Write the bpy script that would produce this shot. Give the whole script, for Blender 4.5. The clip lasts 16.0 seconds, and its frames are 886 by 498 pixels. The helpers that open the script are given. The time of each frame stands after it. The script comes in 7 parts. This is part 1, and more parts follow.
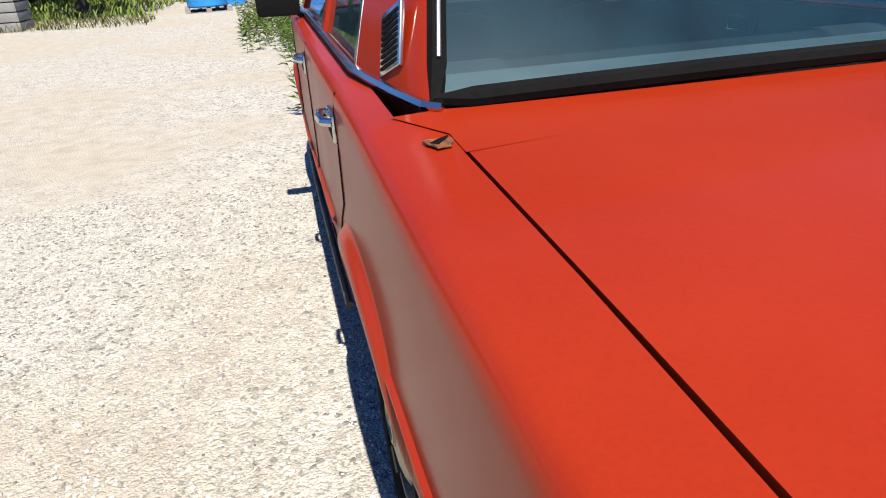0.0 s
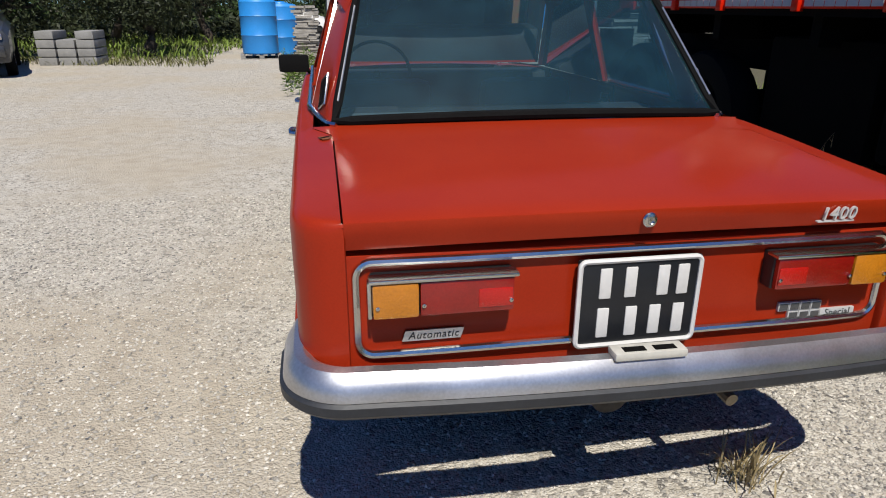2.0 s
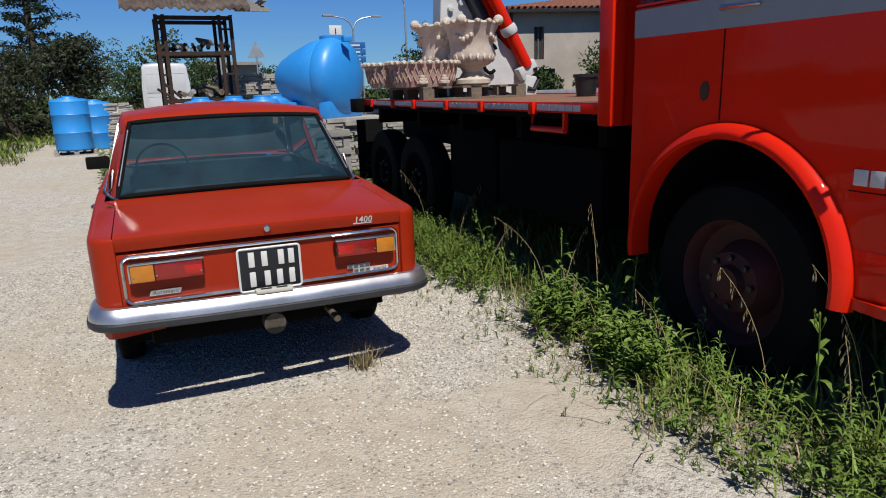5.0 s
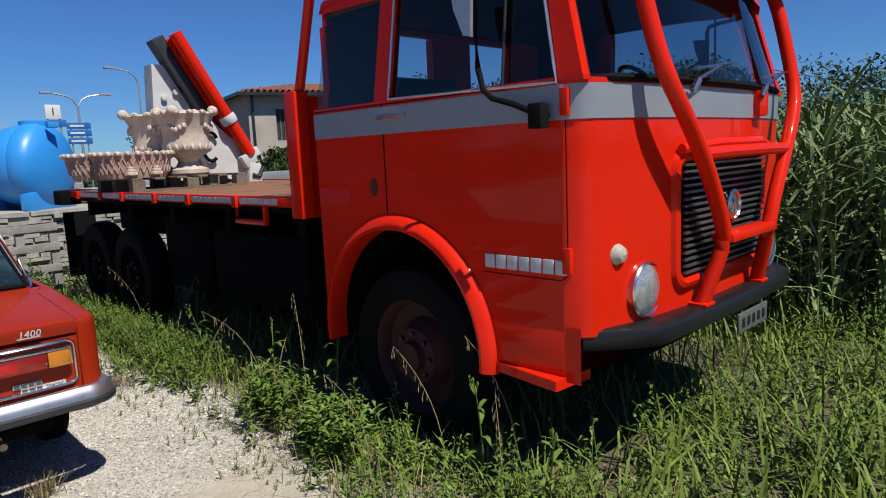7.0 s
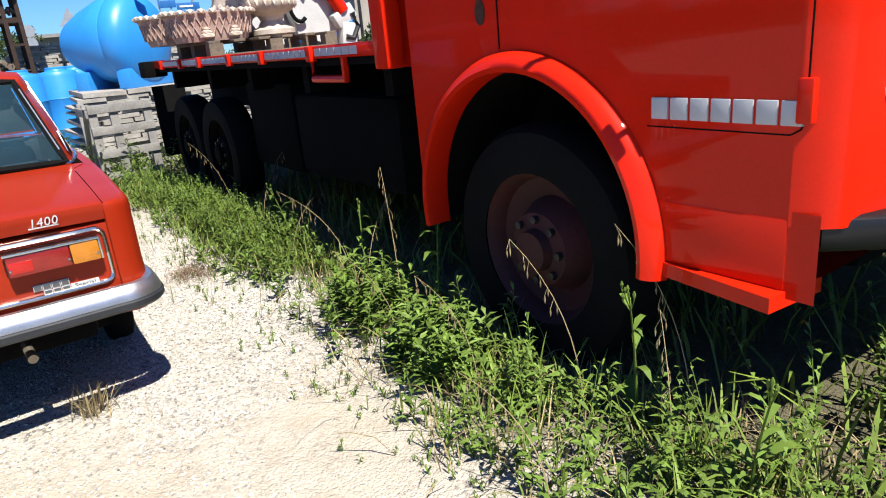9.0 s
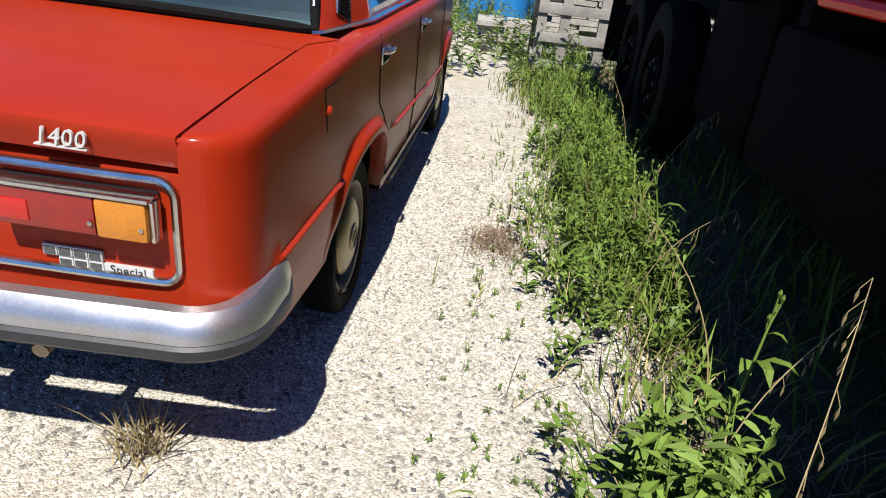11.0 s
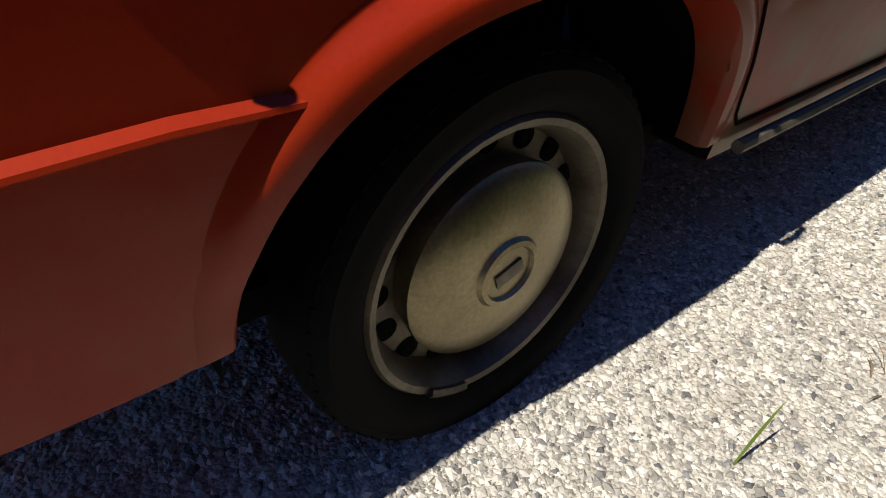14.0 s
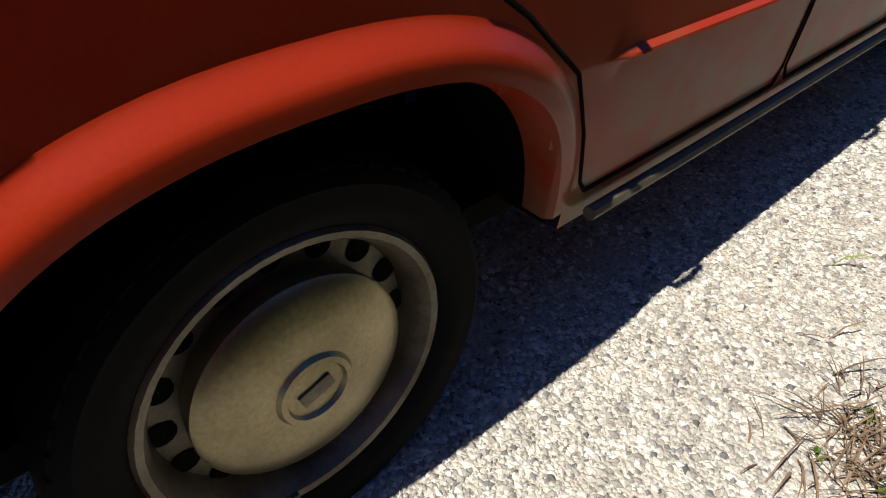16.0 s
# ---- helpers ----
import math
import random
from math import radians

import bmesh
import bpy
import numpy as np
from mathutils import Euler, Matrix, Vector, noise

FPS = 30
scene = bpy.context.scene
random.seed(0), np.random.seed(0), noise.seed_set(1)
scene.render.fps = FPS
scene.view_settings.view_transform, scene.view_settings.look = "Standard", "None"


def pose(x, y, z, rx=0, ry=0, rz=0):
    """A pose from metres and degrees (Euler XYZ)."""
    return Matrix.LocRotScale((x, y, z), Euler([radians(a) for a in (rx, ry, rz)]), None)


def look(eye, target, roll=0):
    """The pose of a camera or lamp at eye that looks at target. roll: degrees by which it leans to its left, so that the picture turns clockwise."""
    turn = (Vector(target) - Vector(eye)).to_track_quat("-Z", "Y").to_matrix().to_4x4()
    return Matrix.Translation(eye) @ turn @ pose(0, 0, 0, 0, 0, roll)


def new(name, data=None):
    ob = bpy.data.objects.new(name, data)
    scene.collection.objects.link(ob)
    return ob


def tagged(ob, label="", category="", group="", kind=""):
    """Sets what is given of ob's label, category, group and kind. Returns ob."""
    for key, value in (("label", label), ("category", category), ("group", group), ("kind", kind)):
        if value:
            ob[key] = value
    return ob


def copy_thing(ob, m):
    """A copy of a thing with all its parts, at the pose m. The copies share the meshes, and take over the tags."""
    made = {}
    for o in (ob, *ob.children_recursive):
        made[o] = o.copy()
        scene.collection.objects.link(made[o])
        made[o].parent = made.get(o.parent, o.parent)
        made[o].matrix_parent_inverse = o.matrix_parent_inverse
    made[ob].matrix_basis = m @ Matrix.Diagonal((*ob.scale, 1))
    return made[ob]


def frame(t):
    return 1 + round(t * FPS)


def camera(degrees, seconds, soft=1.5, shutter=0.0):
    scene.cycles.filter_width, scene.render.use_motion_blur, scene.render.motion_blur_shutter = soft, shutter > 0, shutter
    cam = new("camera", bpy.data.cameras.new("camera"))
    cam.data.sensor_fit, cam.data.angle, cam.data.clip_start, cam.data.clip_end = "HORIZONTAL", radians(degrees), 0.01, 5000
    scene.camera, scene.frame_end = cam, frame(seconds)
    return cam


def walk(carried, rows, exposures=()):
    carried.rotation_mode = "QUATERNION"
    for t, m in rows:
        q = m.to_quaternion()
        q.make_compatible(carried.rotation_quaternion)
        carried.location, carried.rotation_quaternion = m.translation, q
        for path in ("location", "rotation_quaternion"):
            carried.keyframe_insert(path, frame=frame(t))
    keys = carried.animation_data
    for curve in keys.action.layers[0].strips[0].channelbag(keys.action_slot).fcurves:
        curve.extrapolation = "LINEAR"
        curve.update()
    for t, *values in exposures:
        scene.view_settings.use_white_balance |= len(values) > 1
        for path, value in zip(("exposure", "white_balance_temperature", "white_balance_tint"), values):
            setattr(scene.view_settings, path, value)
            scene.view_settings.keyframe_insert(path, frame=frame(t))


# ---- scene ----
cam = camera(67.9, 16.0, soft=1.05)
PATH = [
    (0, (-0.862, -0.145, 1.157), (-0.453, 1.623, 0.317), -3.3),
    (0.5, (-0.839, -0.386, 1.188), (-0.638, 1.446, 0.411), -2.5),
    (0.7, (-0.801, -0.552, 1.199), (-0.659, 1.284, 0.420), 1.1),
    (0.9, (-0.768, -0.643, 1.206), (-0.669, 1.17, 0.368), 0.9),
    (1, (-0.753, -0.71, 1.209), (-0.656, 1.115, 0.397), 0.4),
    (1.3, (-0.746, -0.907, 1.246), (-0.472, 0.931, 0.507), 1.6),
    (1.5, (-0.733, -1.007, 1.229), (-0.409, 0.806, 0.45), 1.8),
    (2, (-0.669, -1.288, 1.284), (-0.335, 0.559, 0.594), 0.3),
    (2.5, (-0.613, -1.611, 1.359), (-0.218, 0.269, 0.802), -1.8),
    (3, (-0.624, -1.896, 1.418), (-0.076, -0.036, 0.931), -3.5),
    (3.5, (-0.57, -2.205, 1.424), (0.056, -0.367, 0.945), -2.1),
    (3.7, (-0.545, -2.335, 1.417), (0.111, -0.521, 0.885), -2.2),
    (5.8, (-0.414, -3.365, 1.505), (0.533, -1.655, 1.08), -2.2),
    (6, (-0.393, -3.377, 1.497), (0.626, -1.707, 1.08), -2.7),
    (6.5, (-0.3, -3.424, 1.52), (0.939, -1.904, 1.131), -2.0),
    (7, (-0.224, -3.457, 1.58), (1.164, -2.047, 1.292), -2.6),
    (7.5, (-0.189, -3.428, 1.67), (1.244, -2.035, 1.596), -2.8),
    (7.7, (-0.177, -3.403, 1.68), (1.249, -2.002, 1.609), -2.3),
    (8, (-0.129, -3.317, 1.628), (1.221, -1.846, 1.511), -2.8),
    (8.2, (-0.054, -3.216, 1.554), (1.25, -1.723, 1.284), -4.9),
    (10.3, (1.069, -1.709, 1.288), (1.5, 0.103, 0.559), 6.3),
    (10.5, (1.14, -1.515, 1.291), (1.371, 0.322, 0.536), 8.4),
    (11, (1.23, -1.059, 1.238), (1.101, 0.736, 0.366), 6.5),
    (11.5, (1.286, -0.679, 1.191), (0.803, 1.005, 0.226), 5.1),
    (12, (1.283, -0.346, 1.132), (0.517, 1.169, 0.075), 7.0),
    (12.5, (1.258, -0.024, 1.077), (0.427, 1.385, -0.074), 8.8),
    (13, (1.262, 0.301, 0.962), (0.215, 1.482, -0.266), 8.6),
    (13.5, (1.211, 0.464, 0.801), (0.053, 1.571, -0.395), 4.3),
    (14, (1.191, 0.492, 0.76), (-0.015, 1.529, -0.453), 3.0),
    (14.5, (1.206, 0.499, 0.724), (0.021, 1.497, -0.541), 1.4),
    (15, (1.234, 0.513, 0.715), (0.064, 1.505, -0.568), -0.1),
    (15.5, (1.25, 0.586, 0.789), (0.062, 1.607, -0.455), 0.0),
    (16, (1.228, 0.746, 0.839), (0.055, 1.784, -0.405), -0.1),
]
walk(cam, [(t, look(eye, target, roll)) for t, eye, target, roll in PATH], [(0.0, 0.85), (0.5, 0.75), (1.1, 0.38), (1.6, 0.22), (3.7, 0.2), (5.8, 0.2), (6.8, 0.25), (7.1, 0.45), (7.4, 1.03), (8.2, 1.16), (10.3, 0.84), (11.0, 0.84), (11.5, 0.70), (12.0, 0.62), (12.6, 0.48), (14.0, 0.52), (16.0, 0.65)])

# ---- light ----
world = bpy.data.worlds.new("sky")
scene.world = world
world.use_nodes = True
wn = world.node_tree.nodes
sky = wn.new("ShaderNodeTexSky")
sky.sky_type, sky.sun_disc = "NISHITA", False
SUN_DIR = Vector((0.003, -0.65, 1.0)).normalized()
sky.sun_elevation = math.asin(SUN_DIR.z)
sky.sun_rotation = math.atan2(SUN_DIR.x, SUN_DIR.y)
sky.air_density, sky.dust_density, sky.ozone_density = 1.0, 0.0, 3.0
wn["Background"].inputs[1].default_value = 0.05
deep = wn.new("ShaderNodeMix")
deep.data_type, deep.blend_type = "RGBA", "MULTIPLY"
deep.inputs[0].default_value = 1.0
deep.inputs[7].default_value = (0.46, 0.84, 1.45, 1)
world.node_tree.links.new(sky.outputs[0], deep.inputs[6])
world.node_tree.links.new(deep.outputs[2], wn["Background"].inputs[0])
sun = new("sun", bpy.data.lights.new("sun", "SUN"))
sun.data.energy, sun.data.angle, sun.data.color = 5.0, radians(0.55), (1.0, 0.955, 0.88)
sun.matrix_world = look(SUN_DIR * 50, (0, 0, 0))


# ---- materials ----
ALBEDO_SCALE = 0.74  # cuts every non-metal base colour, so bounced light fills the shade less


def mat(name, col, rough=0.5, metal=0.0, var=0.12, scale=6.0, fine=60.0, bump=0.15, dist=0.004, col2=None, mix=0.5, coat=0.0, spec=0.5, coat_rough=0.06, island=0.0):
    """A principled surface with two scales of variation, fine relief and an optional second colour in patches."""
    m = bpy.data.materials.new(name)
    m.use_nodes = True
    n, l = m.node_tree.nodes, m.node_tree.links
    b = n["Principled BSDF"]
    tc = n.new("ShaderNodeTexCoord")
    big = n.new("ShaderNodeTexNoise")
    big.inputs["Scale"].default_value, big.inputs["Detail"].default_value = scale, 5
    small = n.new("ShaderNodeTexNoise")
    small.inputs["Scale"].default_value, small.inputs["Detail"].default_value = fine, 3
    for t in (big, small):
        l.new(tc.outputs["Object"], t.inputs["Vector"])
    ramp = n.new("ShaderNodeValToRGB")
    c = Vector(col) * (1 if metal > 0.5 else ALBEDO_SCALE)
    c2 = Vector(col2) * (1 if metal > 0.5 else ALBEDO_SCALE) if col2 else c * (1 - var * 1.5)
    ramp.color_ramp.elements[0].position, ramp.color_ramp.elements[1].position = mix - 0.16, mix + 0.16
    ramp.color_ramp.elements[0].color = (*c2, 1)
    ramp.color_ramp.elements[1].color = (*c, 1)
    l.new(big.outputs["Fac"], ramp.inputs["Fac"])
    hsv = n.new("ShaderNodeHueSaturation")
    l.new(ramp.outputs["Color"], hsv.inputs["Color"])
    mr = n.new("ShaderNodeMapRange")
    mr.inputs[1].default_value, mr.inputs[2].default_value = 0.25, 0.75
    mr.inputs[3].default_value, mr.inputs[4].default_value = 1 - var, 1 + var
    l.new(small.outputs["Fac"], mr.inputs[0])
    value = mr.outputs[0]
    if island:
        g = n.new("ShaderNodeNewGeometry")
        ir = n.new("ShaderNodeMapRange")
        ir.inputs[3].default_value, ir.inputs[4].default_value = 1 - island, 1 + island
        l.new(g.outputs["Random Per Island"], ir.inputs[0])
        mu = n.new("ShaderNodeMath")
        mu.operation = "MULTIPLY"
        l.new(value, mu.inputs[0])
        l.new(ir.outputs[0], mu.inputs[1])
        value = mu.outputs[0]
    l.new(value, hsv.inputs["Value"])
    l.new(hsv.outputs["Color"], b.inputs["Base Color"])
    rr = n.new("ShaderNodeMapRange")
    rr.inputs[3].default_value, rr.inputs[4].default_value = max(0.02, rough - 0.08), min(1, rough + 0.08)
    l.new(big.outputs["Fac"], rr.inputs[0])
    l.new(rr.outputs[0], b.inputs["Roughness"])
    b.inputs["Metallic"].default_value = metal
    b.inputs["Coat Weight"].default_value = coat
    b.inputs["Coat Roughness"].default_value = coat_rough
    b.inputs["Specular IOR Level"].default_value = spec
    if bump:
        bp = n.new("ShaderNodeBump")
        bp.inputs["Strength"].default_value, bp.inputs["Distance"].default_value = bump, dist
        l.new(small.outputs["Fac"], bp.inputs["Height"])
        l.new(bp.outputs["Normal"], b.inputs["Normal"])
    return m


def glass(name, tint, rough=0.02, gloss=1.45, dust=0.0, film=0.0):
    """Thin tinted glass; dust: a share of matt teal haze, painted for reflected sky and dirt; film: a share of greasy
    film that spreads reflections.
    """
    m = bpy.data.materials.new(name)
    m.use_nodes = True
    n, l = m.node_tree.nodes, m.node_tree.links
    n.remove(n["Principled BSDF"])
    tr, gl, fr, mx = n.new("ShaderNodeBsdfTransparent"), n.new("ShaderNodeBsdfGlossy"), n.new("ShaderNodeFresnel"), n.new("ShaderNodeMixShader")
    tr.inputs[0].default_value = (*tint, 1)
    gl.inputs["Roughness"].default_value = rough
    fr.inputs["IOR"].default_value = gloss
    l.new(fr.outputs[0], mx.inputs[0])
    l.new(tr.outputs[0], mx.inputs[1])
    l.new(gl.outputs[0], mx.inputs[2])
    out = mx.outputs[0]
    if dust:
        df, m2, tc, nz, mp = n.new("ShaderNodeBsdfDiffuse"), n.new("ShaderNodeMixShader"), n.new("ShaderNodeTexCoord"), n.new("ShaderNodeTexNoise"), n.new("ShaderNodeMapRange")
        # teal: the sky's reflection is put into the colour of the dirt
        df.inputs[0].default_value = (0.07, 0.25, 0.32, 1)
        nz.inputs["Scale"].default_value, nz.inputs["Detail"].default_value = 6, 8
        l.new(tc.outputs["Object"], nz.inputs["Vector"])
        mp.inputs[1].default_value, mp.inputs[2].default_value, mp.inputs[3].default_value, mp.inputs[4].default_value = 0.3, 0.7, dust * 0.6, dust * 1.6
        l.new(nz.outputs[0], mp.inputs[0])
        l.new(mp.outputs[0], m2.inputs[0])
        l.new(out, m2.inputs[1])
        l.new(df.outputs[0], m2.inputs[2])
        out = m2.outputs[0]
    if film:
        fg, m3 = n.new("ShaderNodeBsdfGlossy"), n.new("ShaderNodeMixShader")
        fg.inputs["Roughness"].default_value, fg.inputs[0].default_value = 0.27, (0.75, 0.95, 1.0, 1)
        m3.inputs[0].default_value = film
        l.new(out, m3.inputs[1])
        l.new(fg.outputs[0], m3.inputs[2])
        out = m3.outputs[0]
    l.new(out, n["Material Output"].inputs[0])
    return m


def gravel_material():
    """Pale crushed limestone with sandy patches, dark chips and short dry growth."""
    m = mat("gravel", (0.60, 0.555, 0.47), 0.9, bump=0.0)
    n, l = m.node_tree.nodes, m.node_tree.links
    b = n["Principled BSDF"]
    tc = n.new("ShaderNodeTexCoord")
    v1 = n.new("ShaderNodeTexVoronoi")
    v1.inputs["Scale"].default_value = 62
    v2 = n.new("ShaderNodeTexVoronoi")
    v2.inputs["Scale"].default_value = 135
    patch = n.new("ShaderNodeTexNoise")
    patch.inputs["Scale"].default_value, patch.inputs["Detail"].default_value = 0.55, 6
    mid = n.new("ShaderNodeTexNoise")
    mid.inputs["Scale"].default_value, mid.inputs["Detail"].default_value = 7, 6
    for t in (v1, v2, patch, mid):
        l.new(tc.outputs["Object"], t.inputs["Vector"])
    stone = n.new("ShaderNodeValToRGB")
    stone.color_ramp.elements[0].color = (0.13, 0.123, 0.114, 1)
    stone.color_ramp.elements[1].color = (0.545, 0.512, 0.446, 1)
    e = stone.color_ramp.elements.new(0.14)
    e.color = (0.39, 0.36, 0.305, 1)
    e = stone.color_ramp.elements.new(0.5)
    e.color = (0.455, 0.418, 0.352, 1)
    sep = n.new("ShaderNodeSeparateColor")
    l.new(v1.outputs["Color"], sep.inputs[0])
    l.new(sep.outputs[0], stone.inputs[0])
    sand = n.new("ShaderNodeMix")
    sand.data_type = "RGBA"
    sand.inputs[7].default_value = (0.435, 0.383, 0.300, 1)
    l.new(stone.outputs[0], sand.inputs[6])
    pr = n.new("ShaderNodeValToRGB")
    pr.color_ramp.elements[0].position, pr.color_ramp.elements[1].position = 0.45, 0.60
    l.new(patch.outputs[0], pr.inputs[0])
    l.new(pr.outputs[0], sand.inputs[0])
    mul = n.new("ShaderNodeMix")
    mul.data_type, mul.blend_type = "RGBA", "MULTIPLY"
    mul.inputs[0].default_value = 1
    mr = n.new("ShaderNodeValToRGB")
    mr.color_ramp.elements[0].position, mr.color_ramp.elements[1].position = 0.3, 0.6
    mr.color_ramp.elements[0].color, mr.color_ramp.elements[1].color = (0.84, 0.822, 0.795, 1), (1, 1, 1, 1)
    l.new(mid.outputs[0], mr.inputs[0])
    l.new(sand.outputs[2], mul.inputs[6])
    l.new(mr.outputs[0], mul.inputs[7])
    # bare earth under the growth beside the lorry and in the olive grove
    sx = n.new("ShaderNodeSeparateXYZ")
    l.new(tc.outputs["Object"], sx.inputs[0])
    wob = n.new("ShaderNodeMath")
    wob.operation = "MULTIPLY_ADD"
    wob.inputs[1].default_value = 1.1
    l.new(mid.outputs[0], wob.inputs[0])
    l.new(sx.outputs[0], wob.inputs[2])
    er = n.new("ShaderNodeMapRange")
    er.inputs[1].default_value, er.inputs[2].default_value = 1.95, 2.6
    l.new(wob.outputs[0], er.inputs[0])
    gx = n.new("ShaderNodeMapRange")
    gx.inputs[1].default_value, gx.inputs[2].default_value = 16.8, 18.2
    l.new(sx.outputs[1], gx.inputs[0])
    gy = n.new("ShaderNodeMapRange")
    gy.inputs[1].default_value, gy.inputs[2].default_value, gy.inputs[3].default_value, gy.inputs[4].default_value = -4.2, -3.2, 1, 0
    l.new(wob.outputs[0], gy.inputs[0])
    gm = n.new("ShaderNodeMath")
    gm.operation = "MULTIPLY"
    l.new(gx.outputs[0], gm.inputs[0])
    l.new(gy.outputs[0], gm.inputs[1])
    mxm = n.new("ShaderNodeMath")
    mxm.operation = "MAXIMUM"
    l.new(er.outputs[0], mxm.inputs[0])
    l.new(gm.outputs[0], mxm.inputs[1])
    earth = n.new("ShaderNodeMix")
    earth.data_type = "RGBA"
    earth.inputs[7].default_value = (0.090, 0.080, 0.042, 1)
    l.new(mxm.outputs[0], earth.inputs[0])
    l.new(mul.outputs[2], earth.inputs[6])
    l.new(earth.outputs[2], b.inputs["Base Color"])
    bp = n.new("ShaderNodeBump")
    bp.inputs["Strength"].default_value, bp.inputs["Distance"].default_value = 0.8, 0.007
    bp.invert = True
    add = n.new("ShaderNodeMath")
    l.new(v1.outputs["Distance"], add.inputs[0])
    l.new(v2.outputs["Distance"], add.inputs[1])
    l.new(add.outputs[0], bp.inputs["Height"])
    l.new(bp.outputs[0], b.inputs["Normal"])
    return m


GRAVEL = gravel_material()
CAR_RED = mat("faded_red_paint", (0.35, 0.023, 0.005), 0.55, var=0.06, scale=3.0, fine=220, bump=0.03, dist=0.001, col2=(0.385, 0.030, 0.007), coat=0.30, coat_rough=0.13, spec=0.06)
TRUCK_RED = mat("truck_red_paint", (0.78, 0.020, 0.004), 0.45, var=0.05, scale=2.5, fine=120, bump=0.012, dist=0.001, coat=0.30, coat_rough=0.03, spec=0.04)
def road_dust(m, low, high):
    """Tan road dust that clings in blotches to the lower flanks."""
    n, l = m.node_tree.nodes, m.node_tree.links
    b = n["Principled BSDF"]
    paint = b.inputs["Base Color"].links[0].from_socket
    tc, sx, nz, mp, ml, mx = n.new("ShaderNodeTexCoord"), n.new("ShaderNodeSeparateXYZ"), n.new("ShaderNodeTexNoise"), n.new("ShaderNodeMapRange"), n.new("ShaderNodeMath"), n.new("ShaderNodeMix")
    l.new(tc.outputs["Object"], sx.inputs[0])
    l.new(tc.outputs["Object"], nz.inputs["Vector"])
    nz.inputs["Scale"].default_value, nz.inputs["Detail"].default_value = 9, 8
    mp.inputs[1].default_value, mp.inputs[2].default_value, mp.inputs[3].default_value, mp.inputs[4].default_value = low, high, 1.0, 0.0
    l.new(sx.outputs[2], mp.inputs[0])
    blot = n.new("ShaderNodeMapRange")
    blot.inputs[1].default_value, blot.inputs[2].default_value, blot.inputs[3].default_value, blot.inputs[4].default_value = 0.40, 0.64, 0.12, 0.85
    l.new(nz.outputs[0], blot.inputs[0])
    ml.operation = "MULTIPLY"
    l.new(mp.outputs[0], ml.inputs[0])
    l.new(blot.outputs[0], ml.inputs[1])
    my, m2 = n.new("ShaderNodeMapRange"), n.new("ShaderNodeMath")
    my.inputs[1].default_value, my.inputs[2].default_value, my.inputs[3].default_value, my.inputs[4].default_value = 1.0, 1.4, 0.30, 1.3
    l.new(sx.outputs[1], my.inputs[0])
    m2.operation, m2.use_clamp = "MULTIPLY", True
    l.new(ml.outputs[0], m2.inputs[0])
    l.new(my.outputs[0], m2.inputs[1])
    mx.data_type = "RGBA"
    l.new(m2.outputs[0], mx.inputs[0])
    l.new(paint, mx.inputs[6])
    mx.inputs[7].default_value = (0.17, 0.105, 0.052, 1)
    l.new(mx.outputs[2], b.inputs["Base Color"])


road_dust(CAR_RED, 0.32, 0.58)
# Near-black for undersides, wells, seams and holes; their shade is in the colour
DARK = mat("shade_black", (0.006, 0.0055, 0.005), 0.95, var=0.3, spec=0.1)
RUBBER = mat("black_rubber", (0.008, 0.008, 0.008), 0.85, var=0.25, fine=90, bump=0.2, spec=0.1)
GREYRUBBER = mat("dark_grey_rubber", (0.028, 0.031, 0.037), 0.5, var=0.2, scale=12, fine=120, bump=0.1)
CHROME = mat("worn_chrome", (0.62, 0.61, 0.58), 0.22, 1.0, var=0.08, scale=9, fine=300, bump=0.05, dist=0.001)
STEEL = mat("dull_bumper_steel", (0.56, 0.57, 0.60), 0.36, 0.92, var=0.10, scale=5, fine=160, bump=0.06, dist=0.001, col2=(0.44, 0.43, 0.42))
ALU = mat("aluminium_trim", (0.66, 0.65, 0.62), 0.35, 0.9, var=0.1, scale=14, fine=200, bump=0.08, dist=0.001)
DUSTY = mat("dusty_sill_metal", (0.20, 0.17, 0.12), 0.6, 0.5, var=0.25, scale=12, fine=120, bump=0.1, col2=(0.10, 0.08, 0.055))
GLASS = glass("car_glass", (0.46, 0.62, 0.68), 0.03, 1.5, 0.055, 0.035)
CABGLASS = glass("cab_glass", (0.55, 0.60, 0.64))
AMBER = mat("amber_lens", (0.62, 0.22, 0.012), 0.2, var=0.10, scale=20, fine=180, bump=0.4, coat=0.6)
REDLENS = mat("red_lens", (0.30, 0.010, 0.006), 0.2, var=0.12, scale=20, fine=180, bump=0.3, coat=0.6)
TILE = mat("tarnished_badge", (0.17, 0.17, 0.165), 0.45, 0.5, var=0.2, fine=200)
SILVER = mat("silver_letters", (0.74, 0.74, 0.72), 0.4, 0.3, var=0.05)
WHITEP = mat("white_paint", (0.78, 0.77, 0.74), 0.5, var=0.05)
PLATEBLK = mat("plate_black", (0.012, 0.014, 0.018), 0.4, var=0.15)
GREYBAND = mat("grey_band_paint", (0.27, 0.30, 0.335), 0.42, var=0.05, scale=8, fine=140, bump=0.05)
BLACKPAINT = mat("black_satin_paint", (0.02, 0.021, 0.023), 0.42, var=0.15)
CREAMWHEEL = mat("dusty_wheel_paint", (0.24, 0.205, 0.14), 0.5, 0.4, var=0.2, scale=14, fine=130, bump=0.15, col2=(0.09, 0.07, 0.045))
BLUEPLASTIC = mat("blue_plastic", (0.035, 0.33, 0.85), 0.42, var=0.06, scale=3, fine=40, bump=0.05)
